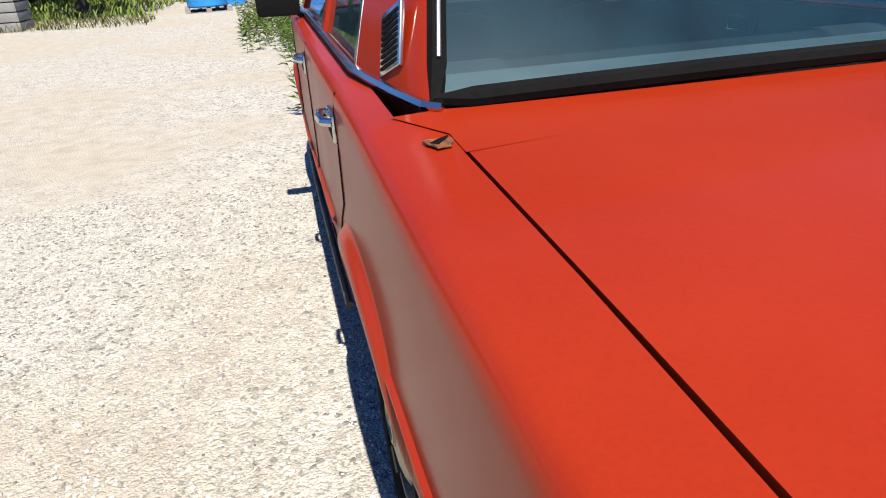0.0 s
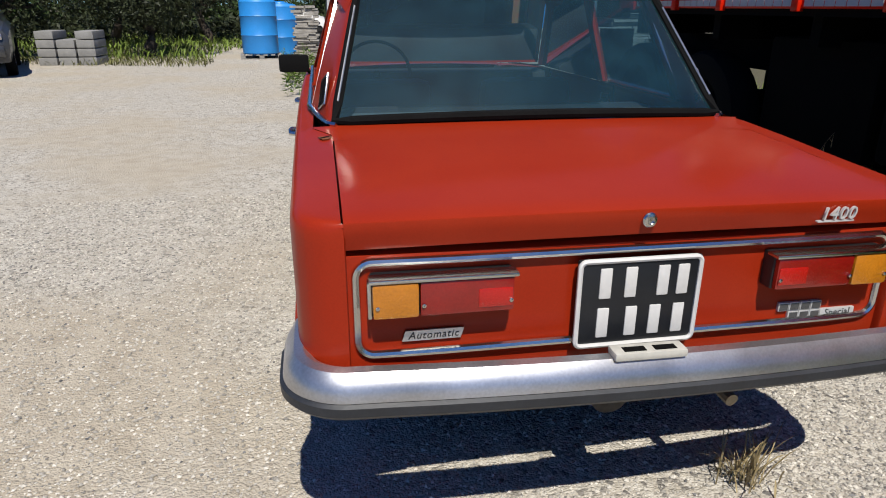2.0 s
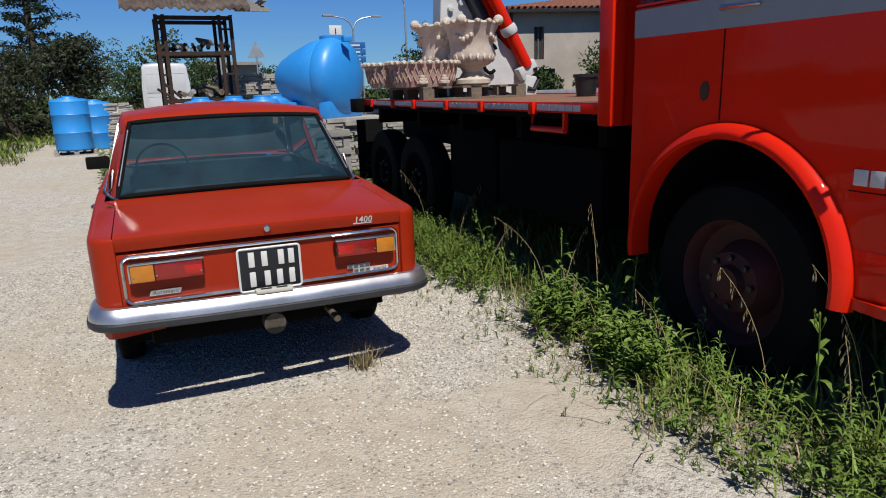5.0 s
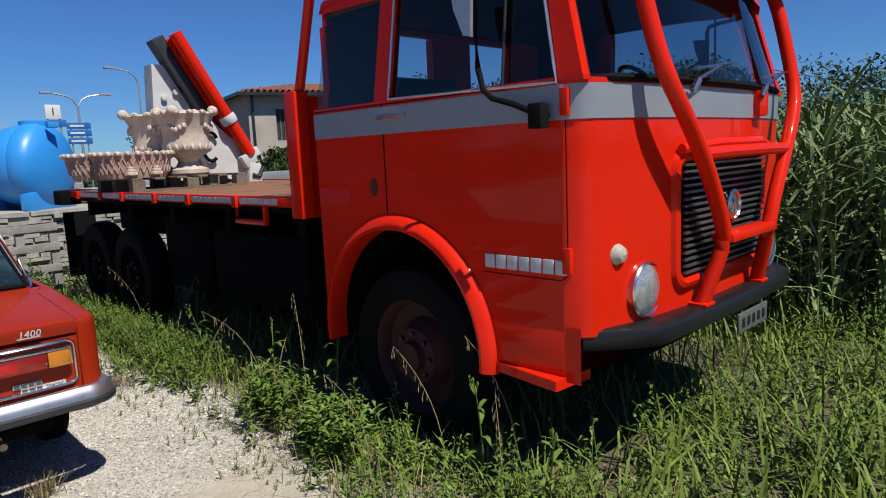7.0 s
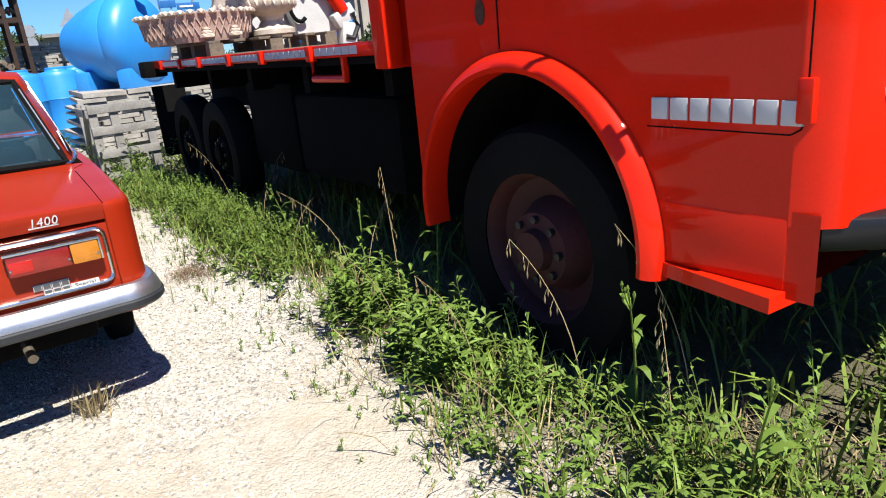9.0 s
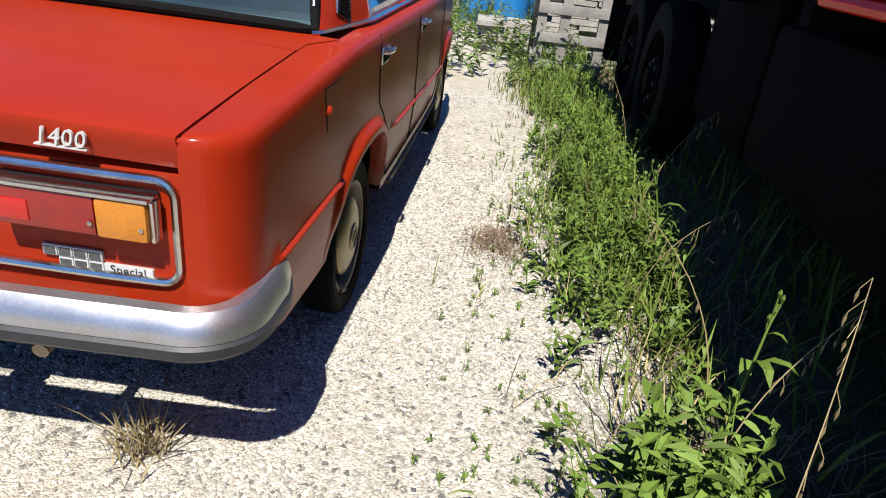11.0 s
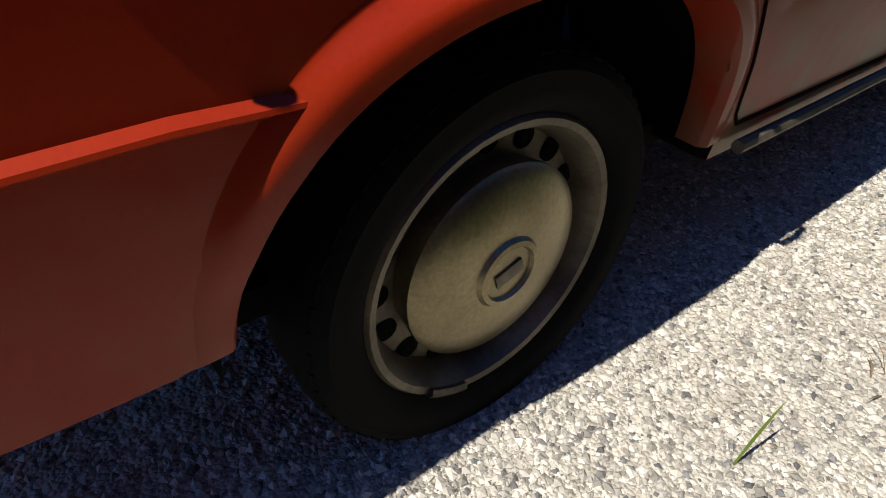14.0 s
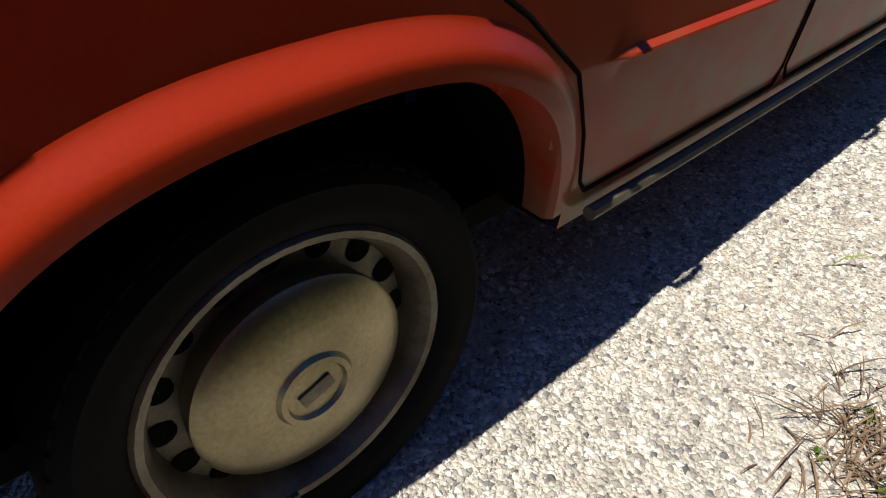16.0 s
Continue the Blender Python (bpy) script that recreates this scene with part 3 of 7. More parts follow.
# maker's badge: rimmed tiles without lettering, and a silver bar with a plain word
for z, xs in ((0.612, (0.385, 0.415, 0.445, 0.475)), (0.588, (0.415, 0.445, 0.475))):
    for x in xs:
        tile = part("badge_tile", box(bmesh.new(), x, x + 0.0285, -0.022, -0.013, z - 0.0115, z + 0.0115, 0.002), SILVER, car)
        part("tile_face", box(bmesh.new(), x + 0.003, x + 0.0255, -0.0232, -0.020, z - 0.0085, z + 0.0085, 0.0), TILE, tile, smooth=0)
word = part("badge_bar", box(bmesh.new(), 0.505, 0.602, -0.022, -0.013, 0.577, 0.599, 0.002), SILVER, car, "silver badge bar reading Special")
lettering("badge_lettering", "Special", 0.025, (0.5535, -0.0225, 0.5885), BLACKPAINT, word, 0.0, 0.0006, 1.05)

# glasshouse
bm = bmesh.new()
rows = []
for y, z, w, h in ((1.155, 1.318, 0.560, 0.030), (1.19, 1.338, 0.572, 0.036), (1.28, 1.358, 0.585, 0.042), (1.5, 1.368, 0.592, 0.048), (1.9, 1.372, 0.595, 0.050), (2.25, 1.362, 0.590, 0.048), (2.42, 1.345, 0.578, 0.042), (2.50, 1.325, 0.565, 0.035)):
    row = [(CX - w - 0.028, y, z - 0.055), (CX - w - 0.018, y, z - 0.03), (CX - w - 0.008, y, z - 0.008)]
    row += [(CX + w * k / 10, y, z + crown(k / 10, 1, h)) for k in range(-10, 11)]
    row += [(CX + w + 0.008, y, z - 0.008), (CX + w + 0.018, y, z - 0.03), (CX + w + 0.028, y, z - 0.055)]
    rows.append(row)
sheet(bm, rows)
roof = part("roof", bm, CAR_RED, car)
for s in (-1, 1):
    bm = bmesh.new()
    # rear pillar
    sheet(bm, [[(CX + s * 0.650, 0.795, 0.900), (CX + s * 0.668, 0.812, 0.900), (CX + s * 0.690, 0.92, 0.905), (CX + s * 0.712, 1.06, 0.91), (CX + s * 0.730, 1.19, 0.91)],
               [(CX + s * 0.646, 0.81, 0.950), (CX + s * 0.664, 0.827, 0.950), (CX + s * 0.686, 0.93, 0.950), (CX + s * 0.708, 1.07, 0.950), (CX + s * 0.726, 1.195, 0.950)],
               [(CX + s * 0.602, 0.975, 1.13), (CX + s * 0.618, 0.99, 1.13), (CX + s * 0.634, 1.06, 1.13), (CX + s * 0.652, 1.16, 1.13), (CX + s * 0.670, 1.25, 1.13)],
               [(CX + s * 0.550, 1.16, 1.322), (CX + s * 0.564, 1.17, 1.318), (CX + s * 0.578, 1.21, 1.312), (CX + s * 0.592, 1.28, 1.310), (CX + s * 0.606, 1.35, 1.310)]])
    part("rear_pillar", bm, CAR_RED, car)
    vent = part("pillar_vent", box(bmesh.new(), -0.004, 0.004, -0.045, 0.045, -0.055, 0.055, 0.003, pose(CX + s * 0.681, 1.00, 1.015, 0, -s * 15, -s * 9) @ pose(0, 0, 0, -22, 0, 0)), CHROME, car, "chrome-framed black extractor vent")
    for k in range(9):
        part("vent_slat", box(bmesh.new(), -0.006, 0.0065, -0.036, 0.036, -0.046 + k * 0.0105, -0.040 + k * 0.0105, 0.0, pose(CX + s * 0.681, 1.00, 1.015, 0, -s * 15, -s * 9) @ pose(0, 0, 0, -22, 0, 0)), RUBBER, vent, smooth=0)
    for (y0, y1, yt0, yt1) in ((1.90, 1.97, 1.90, 1.96), (2.86, 2.95, 2.46, 2.52), (1.18, 1.21, 1.345, 1.375)):
        bm = bmesh.new()
        sheet(bm, [[(CX + s * 0.728, y0, 0.94), (CX + s * 0.728, y1, 0.94)], [(CX + s * 0.617, yt0, 1.32), (CX + s * 0.617, yt1, 1.32)]])
        sheet(bm, [[(CX + s * 0.700, y0, 0.94), (CX + s * 0.700, y1, 0.94)], [(CX + s * 0.590, yt0, 1.32), (CX + s * 0.590, yt1, 1.32)]])
        sheet(bm, [[(CX + s * 0.728, y0, 0.94), (CX + s * 0.700, y0, 0.94)], [(CX + s * 0.617, yt0, 1.32), (CX + s * 0.590, yt0, 1.32)]])
        part("pillar", bm, CAR_RED if y0 > 1.5 else CHROME, car)
    for (y0, y1, yt0, yt1) in ((1.21, 1.90, 1.375, 1.90), (1.97, 2.86, 1.96, 2.46)):
        bm = bmesh.new()
        sheet(bm, [[(CX + s * 0.716, y0, 0.935), (CX + s * 0.716, y1, 0.935)], [(CX + s * 0.606, yt0, 1.325), (CX + s * 0.606, yt1, 1.325)]])
        w = part("side_window", bm, GLASS, car)
        w.visible_shadow = False
    bm = bmesh.new()
    tube(bm, [(CX + s * 0.672, 0.815, 0.940), (CX + s * 0.696, 0.92, 0.942), (CX + s * 0.718, 1.06, 0.944), (CX + s * 0.734, 1.19, 0.945), (CX + s * 0.735, 1.9, 0.946), (CX + s * 0.735, 2.9, 0.943)], 0.009, 6)
    tube(bm, [(CX + s * 0.648, 0.796, 0.938), (CX + s * 0.674, 0.818, 0.940)], 0.009, 6)
    part("belt_trim", bm, CHROME, car, "chrome belt strip")
# rear window
def rear_glass_point(u, v):
    w = 0.652 + (0.548 - 0.652) * v
    return Vector((CX + w * u, 0.812 + (1.158 - 0.812) * v - 0.042 * (1 - u * u) * (1 - v) - 0.022 * (1 - u * u), 0.945 + (1.322 - 0.945) * v + 0.020 * (1 - u * u)))
bm = bmesh.new()
sheet(bm, [[rear_glass_point(k / 8, j / 5) for k in range(-8, 9)] for j in range(6)])
rw = part("rear_window", bm, GLASS, car, "bluish rear window glass")
rw.visible_shadow = False
loop = [rear_glass_point(k / 12, 0) for k in range(-12, 13)] + [rear_glass_point(1, j / 8) for j in range(1, 8)] + [rear_glass_point(k / 12, 1) for k in range(12, -13, -1)] + [rear_glass_point(-1, j / 8) for j in range(7, 0, -1)]
bm = bmesh.new()
ring_frame(bm, loop, 0.016, 8)
gasket = part("window_gasket", bm, RUBBER, rw, "black rubber gasket")
bm = bmesh.new()
tube(bm, [p + Vector((0, -0.013, 0.012)) for p in loop[25:32]], 0.0035, 6)
part("window_trim", bm, ALU, rw, "dull bright trim strip")
bm = bmesh.new()
tube(bm, [p + Vector((0, -0.013, 0.012)) for p in loop[57:64]], 0.0035, 6)
part("window_trim", bm, ALU, rw, "dull bright trim strip")
bm = bmesh.new()
sheet(bm, [[(CX + u * 0.69 / 6, 2.93, 0.955) for u in range(-6, 7)], [(CX + u * 0.58 / 6, 2.50, 1.33 + 0.02 * (1 - (u / 6) ** 2)) for u in range(-6, 7)]])
ws = part("windscreen", bm, GLASS, car)
ws.visible_shadow = False
# interior
bm = bmesh.new()
sheet(bm, [[(CX + u * 0.66 / 4, 0.83, 0.925) for u in range(-4, 5)], [(CX + u * 0.68 / 4, 1.18, 0.915) for u in range(-4, 5)]])
part("parcel_shelf", bm, SHELF, car)
bm = bmesh.new()
box(bm, -0.44, 0.47, 1.18, 1.32, 0.45, 0.925, 0.05)
box(bm, -0.62, 0.64, 1.18, 1.32, 0.66, 0.925, 0.05)
part("rear_seat", bm, INTERIOR, car)
for x in (-0.36, 0.38):
    bm = bmesh.new()
    box(bm, x - 0.24, x + 0.24, 2.05, 2.20, 0.45, 0.94, 0.06)
    part("front_seat", bm, INTERIOR, car)
bm = bmesh.new()
box(bm, -0.68, 0.70, 2.72, 2.95, 0.70, 0.925, 0.03)
part("dashboard", bm, INTERIOR, car)
bm = bmesh.new()
ring_frame(bm, [Vector((-0.36 + 0.19 * math.cos(a), 2.55 + 0.07 * math.sin(a), 0.93 + 0.17 * math.sin(a))) for a in [2 * math.pi * k / 28 for k in range(28)]], 0.010, 6)
tube(bm, [(-0.36, 2.75, 0.84), (-0.36, 2.55, 0.93)], 0.02, 6)
part("steering_wheel", bm, RUBBER, car)
bm = bmesh.new()
box(bm, -0.44, 0.47, 0.85, 2.9, 0.33, 0.37)
part("cabin_floor", bm, INTERIOR, car)

# doors, seams, flap and handles
def seam(pts, side, r=0.0035):
    b = bmesh.new()
    out = []
    for (y0, z0), (y1, z1) in zip(pts, pts[1:]):
        n = max(1, int(math.hypot(y1 - y0, z1 - z0) / 0.03))
        out += [flank(y0 + (y1 - y0) * i / n, z0 + (z1 - z0) * i / n, side, -0.0006) for i in range(n)]
    out.append(flank(*pts[-1], side, -0.0006))
    return tube(b, out, r, 6)
REAR_DOOR = [(1.13, 0.912), (1.12, 0.80), (1.15, 0.68), (1.24, 0.615), (1.33, 0.53), (1.365, 0.44), (1.385, 0.355), (1.40, 0.335), (1.93, 0.330), (1.945, 0.36), (1.95, 0.60), (1.945, 0.912)]
FRONT_DOOR = [(1.957, 0.60), (1.960, 0.36), (1.98, 0.330), (2.86, 0.330), (2.90, 0.36), (2.93, 0.60), (2.92, 0.912)]
for s in (-1, 1):
    part("door_seam", seam(REAR_DOOR, s), DARK, car)
    part("door_seam", seam(FRONT_DOOR, s), DARK, car)
    for y, z in ((1.19, 0.838), (2.05, 0.838)):
        b2 = bmesh.new()
        f = flank(y, z, s)
        box(b2, f.x - 0.006, f.x + 0.006, y - 0.055, y + 0.055, z - 0.028, z + 0.028, 0.004)
        h = part("door_handle", b2, CHROME, car, "chrome door handle")
        b2 = bmesh.new()
        tube(b2, [(f.x + s * 0.004, y - 0.05, z + 0.014), (f.x + s * 0.022, y - 0.042, z + 0.016), (f.x + s * 0.026, y, z + 0.016), (f.x + s * 0.022, y + 0.042, z + 0.016), (f.x + s * 0.004, y + 0.05, z + 0.014)], 0.009, 8)
        part("handle_grip", b2, CHROME, h)
        part("handle_well", box(bmesh.new(), f.x - 0.007, f.x + 0.007, y - 0.045, y + 0.045, z - 0.022, z + 0.004, 0.002), DARK, h)
    b2 = bmesh.new()
    tube(b2, [flank(y, 0.302, s, 0.001 + 0.012) for y in (1.40, 1.6, 2.0, 2.4, 2.8, 2.95)], 0.011, 8)
    part("sill_strip", b2, DUSTY, car, "dusty aluminium sill strip")
b2 = bmesh.new()
flap = [(0.487, 0.862), (0.640, 0.862), (0.676, 0.748), (0.520, 0.748)]
slab(b2, [flank(y, z, 1, -0.004) for y, z in flap], (0.0065, 0, 0))
fuel = part("fuel_flap", b2, CAR_RED, car, smooth=0)
part("flap_seam", seam(flap + flap[:1], 1, 0.003), DARK, fuel)
b2 = bmesh.new()
f = flank(0.515, 0.805, 1)
lathe(b2, [(0.012, -0.002), (0.014, 0.006), (0.008, 0.012), (0.001, 0.013)], 12, "x", (f.x, 0.515, 0.805))
part("finger_pull", b2, CAR_RED, fuel)
# left door mirror
mirror = part("door_mirror", box(bmesh.new(), -0.90, -0.735, 2.62, 2.67, 0.935, 1.03, 0.016), RUBBER, car, "black door mirror")
b2 = bmesh.new()
tube(b2, [(-0.725, 2.68, 0.925), (-0.76, 2.655, 0.955)], 0.012, 8)
part("mirror_arm", b2, RUBBER, mirror)
# rust hole on the left shoulder
b2 = bmesh.new()
slab(b2, [(-0.668 - 0.018 * math.cos(t) * (1 + 0.35 * math.sin(3 * t)), 0.672 + 0.030 * math.sin(t) * (1 + 0.3 * math.cos(2 * t)), 0.9205) for t in [2 * math.pi * k / 14 for k in range(14)]], (0, 0, 0.0016))
rust = part("rust_patch", b2, mat("flaking_rust", (0.36, 0.10, 0.02), 0.8, var=0.3, scale=60, fine=250, bump=0.6, col2=(0.05, 0.02, 0.012)), car, "rusted-through patch", smooth=0)
b2 = bmesh.new()
slab(b2, [(-0.682, 0.672, 0.9222), (-0.664, 0.690, 0.9222), (-0.650, 0.700, 0.9222), (-0.655, 0.688, 0.9222), (-0.672, 0.664, 0.9222)], (0, 0, 0.0012))
part("rust_hole", b2, DARK, rust, smooth=0)
# silencer and tow eye under the tail
b2 = bmesh.new()
tube(b2, [(0.02, 0.30, 0.345), (0.02, 0.08, 0.345)], 0.055, 14)
part("silencer", b2, mat("dirty_silencer", (0.16, 0.14, 0.11), 0.7, 0.5, var=0.3), car)
b2 = bmesh.new()
tube(b2, [(0.30, 0.35, 0.36), (0.31, 0.12, 0.36), (0.32, 0.00, 0.345)], 0.018, 10)
part("exhaust_pipe", b2, mat("exhaust_steel", (0.35, 0.30, 0.22), 0.5, 0.8, var=0.2), car)

# wheels
def wheel(side, axle):
    x = CX + side * 0.710
    w = part("wheel", *(lambda b: (lathe(b, [(0.15, -0.07), (0.188, -0.072), (0.197, -0.06), (0.199, 0.026), (0.193, 0.034), (0.184, 0.032), (0.176, 0.020), (0.171, 0.002), (0.166, -0.012), (0.150, -0.010), (0.12, -0.012), (0.05, 0.005), (0.002, 0.006)], 48, "x"), b)[1:])(bmesh.new()), CREAMWHEEL, car, "dusty pressed steel wheel")
    t = part("tyre", *(lambda b: (lathe(b, [(0.200, -0.07), (0.235, -0.078), (0.256, -0.075), (0.268, -0.062), (0.272, 0.0), (0.269, 0.024), (0.261, 0.038), (0.250, 0.045), (0.246, 0.044), (0.230, 0.046), (0.213, 0.042), (0.197, 0.028)], 56, "x"), b)[1:])(bmesh.new()), RUBBER, w, "worn black tyre")
    for k in range(56):
        a = 2 * math.pi * k / 56
        part("tread_block", box(bmesh.new(), 0.012, 0.034, -0.010, 0.010, 0.258, 0.2665, 0.0, pose(0, 0, 0, math.degrees(a), 0, 0)), RUBBER, t, smooth=0) if axle == REAR_AXLE and side > 0 else None
    h = part("hub_cap", *(lambda b: (lathe(b, [(0.131, -0.010), (0.136, 0.016), (0.136, 0.024), (0.131, 0.029), (0.118, 0.035), (0.098, 0.041), (0.073, 0.045), (0.050, 0.0455), (0.046, 0.051), (0.039, 0.052), (0.036, 0.047), (0.002, 0.048)], 48, "x"), b)[1:])(bmesh.new()), HUBCAP, w, "tarnished hub cap")
    part("hub_emblem", box(bmesh.new(), 0.046, 0.0505, -0.022, 0.022, -0.010, 0.010, 0.001, pose(0, 0, 0, 18, 0, 0)), CREAMWHEEL, h)
    clip = bmesh.new()
    tube(clip, [(0.034, 0.190 * math.cos(a), 0.190 * math.sin(a)) for a in [radians(-124 + 4 * k) for k in range(6)]], 0.0075, 6)
    part("balance_weight", clip, CREAMWHEEL, w, "clipped-on balance weight")
    for k in range(16):
        a = 2 * math.pi * k / 16
        b2 = bmesh.new()
        lathe(b2, [(0.0165, -0.020), (0.0165, -0.0085), (0.001, -0.0080)], 12, "x", (0, 0.1545 * math.cos(a), 0.1545 * math.sin(a)))
        part("vent_hole", b2, DARK, w)
    w.matrix_basis = pose(x, axle, AXLE_Z - 0.006, 0, 0, 0 if side > 0 else 180)
    return w
for a in (REAR_AXLE, FRONT_AXLE):
    for s in (-1, 1):
        wheel(s, a)

# the tail stands slightly askew and leans to the lorry side
for o in car.children_recursive:
    if o.type == "MESH" and not o.name.startswith(("wheel", "tyre", "hub", "vent_hole", "tread")):
        for v in o.data.vertices:
            k = 1 - min(1, max(0, v.co.y / 0.6))
            v.co.y += 0.026 * (v.co.x - CX) * k
            v.co.z -= 0.013 * (v.co.x - CX) * k
            if o.name.startswith(("bumper", "rubber_band", "plate_lamp", "lamp_slot")):
                v.co.z += 0.010 - 0.014 * (v.co.x - CX)

# ---- flatbed lorry ----
TX, TW = 3.08, 1.08
X0, X1 = TX - TW, TX + TW
truck = thing("flatbed_lorry", "bright red flatbed lorry with grey band and tubular roll cage", "truck")
WHEEL_Y, ARCH_Z = -0.875, 0.615
CABARCH = 0.592


# lower cab: flanks with the wheel opening, rounded corners and nose
bm = bmesh.new()
for s in (-1, 1):
    ys = [-1.90 + 0.04 * i for i in range(43)] + [-0.19]
    zs = [0.60 + 0.0415 * i for i in range(31)]
    sheet(bm, [[(TX + s * (TW + 0.004 - 0.03 * max(0, (0.9 - z)) ** 2), y, z) for z in zs] for y in ys])
gone = [f for f in bm.faces if (lambda c: math.hypot(c.y - WHEEL_Y, c.z - ARCH_Z) < CABARCH + 0.01)(f.calc_center_median())]
bmesh.ops.delete(bm, geom=gone, context="FACES")
rows = []
for z in [0.80 + 0.07 * i for i in range(16)]:
    row = []
    for k in range(-26, 27):
        u = k / 26
        if abs(u) > 0.90:
            a = (abs(u) - 0.90) / 0.10 * math.pi / 2
            row.append((TX + math.copysign(TW - 0.09 + 0.094 * math.sin(a), u), -1.90 - 0.115 * math.cos(a) - 0.0, z))
        else:
            x = TX + u / 0.90 * (TW - 0.09)
            row.append((x, -2.015 - 0.105 * (1 - abs(u / 0.9) ** 2.6), z))
    rows.append(row)
sheet(bm, rows)
sheet(bm, [[(x, y, 0.60) for y in (-1.90, -1.45)] for x in (X0 + 0.1, X0 + 0.5)])
sheet(bm, [[(X0, -0.19, z), (X1, -0.19, z)] for z in (0.9, 1.85)])
for y0, y1 in ((-1.98, -1.90),):
    sheet(bm, [[(X0 - 0.002, y0, z), (X0 - 0.002, y1, z)] for z in (0.60, 0.84)])
part("cab_body", bm, TRUCK_RED, truck)
# front step recess and step
bm = bmesh.new()
box(bm, X0 - 0.006, X0 + 0.03, -1.90, -1.45, 0.62, 0.82, 0.01)
part("step_recess", bm, TRUCK_RED, truck)
bm = bmesh.new()
slab(bm, [(X0 - 0.07, -1.90, 0.575), (X0 + 0.16, -1.92, 0.575), (X0 + 0.16, -1.42, 0.575), (X0 + 0.0, -1.42, 0.575)], (0, 0, 0.045))
part("step", bm, TRUCK_RED, truck)
# arch lip
for s in (-1, 1):
    bm = bmesh.new()
    rows = []
    for k in range(45):
        t = radians(-9 + 194 * k / 44)
        row = []
        for r, o in ((CABARCH + 0.070, 0.0), (CABARCH + 0.060, 0.026), (CABARCH + 0.042, 0.050), (CABARCH + 0.014, 0.064), (CABARCH - 0.004, 0.060), (CABARCH - 0.01, 0.04), (CABARCH - 0.004, -0.06)):
            row.append((TX + s * (TW + o), WHEEL_Y + r * math.cos(t), ARCH_Z + r * math.sin(t)))
        rows.append(row)
    sheet(bm, rows)
    part("wheel_arch", bm, TRUCK_RED, truck)
    # wheel well in near-black, with the arch's inner shade in its colour
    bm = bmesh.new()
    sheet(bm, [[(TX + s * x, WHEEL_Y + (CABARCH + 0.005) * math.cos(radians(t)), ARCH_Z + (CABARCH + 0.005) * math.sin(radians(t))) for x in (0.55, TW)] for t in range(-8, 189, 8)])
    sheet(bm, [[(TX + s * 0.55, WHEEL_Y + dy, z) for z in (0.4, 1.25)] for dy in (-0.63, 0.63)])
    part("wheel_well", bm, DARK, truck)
# grey band round the cab
bm = bmesh.new()
for s in (-1, 1):
    box(bm, TX + s * (TW + 0.006) - 0.003, TX + s * (TW + 0.006) + 0.003, -1.90, -0.19, 1.690, 1.828)
rows = []
for z in (1.690, 1.828):
    row = []
    for k in range(-26, 27):
        u = k / 26
        if abs(u) > 0.90:
            a = (abs(u) - 0.90) / 0.10 * math.pi / 2
            row.append((TX + math.copysign(TW - 0.09 + 0.099 * math.sin(a), u), -1.90 - 0.121 * math.cos(a), z))
        else:
            row.append((TX + u / 0.90 * (TW - 0.09), -2.021 - 0.105 * (1 - abs(u / 0.9) ** 2.6), z))
    rows.append(row)
sheet(bm, rows)
part("grey_band", bm, GREYBAND, truck, "dull grey painted band")
# upper cab: pillars, roof, rear wall
def cab_x(z):
    return TW + 0.004 - max(0, z - 1.86) * 0.095
def panel(bm, pts, s, thick=0.05):
    slab(bm, [(TX + s * cab_x(z), y, z) for y, z in pts], (-s * thick, 0, 0))
for s in (-1, 1):
    for name, pts in (("door_pillar", [(-0.735, 1.845), (-0.855, 1.845), (-0.895, 2.40), (-0.785, 2.40)]),
                      ("front_pillar", [(-1.895, 1.845), (-2.01, 1.845), (-1.86, 2.40), (-1.785, 2.40)]), ("window_sill", [(-0.19, 1.838), (-2.01, 1.838), (-2.01, 1.858), (-0.19, 1.858)]), ("drip_rail", [(-0.27, 2.385), (-1.86, 2.345), (-1.85, 2.425), (-0.27, 2.455)])):
        bm = bmesh.new()
        panel(bm, pts, s)
        part(name, bm, TRUCK_RED, truck, smooth=0)
bm = bmesh.new()
rows = []
for y, z in ((-0.25, 2.40), (-0.27, 2.445), (-0.35, 2.47), (-1.0, 2.475), (-1.6, 2.462), (-1.80, 2.445), (-1.88, 2.42), (-1.905, 2.385), (-1.91, 2.36)):
    row = [(TX - cab_x(2.42) - 0.006, y + 0.03, z - 0.05), (TX - cab_x(2.42), y + 0.02, z - 0.012)]
    row += [(TX + 0.98 * k / 8, y - 0.07 * (1 - (k / 8) ** 2) * (1 if y < -1.7 else 0), z + 0.055 * (1 - (k / 8) ** 2)) for k in range(-8, 9)]
    row += [(TX + cab_x(2.42), y + 0.02, z - 0.012), (TX + cab_x(2.42) + 0.006, y + 0.03, z - 0.05)]
    rows.append(row)
sheet(bm, rows)
part("cab_roof", bm, TRUCK_RED, truck)
bm = bmesh.new()
box(bm, X0 + 0.06, X1 - 0.06, -0.25, -0.20, 1.84, 1.95)
box(bm, X0 + 0.06, X1 - 0.06, -0.28, -0.24, 2.32, 2.45)
for x, w in ((X0 + 0.06, 0.42), (TX - 0.18, 0.36), (X1 - 0.48, 0.42)):
    box(bm, x, x + w, -0.27, -0.21, 1.95, 2.32)
part("cab_rear_wall", bm, TRUCK_RED, truck)
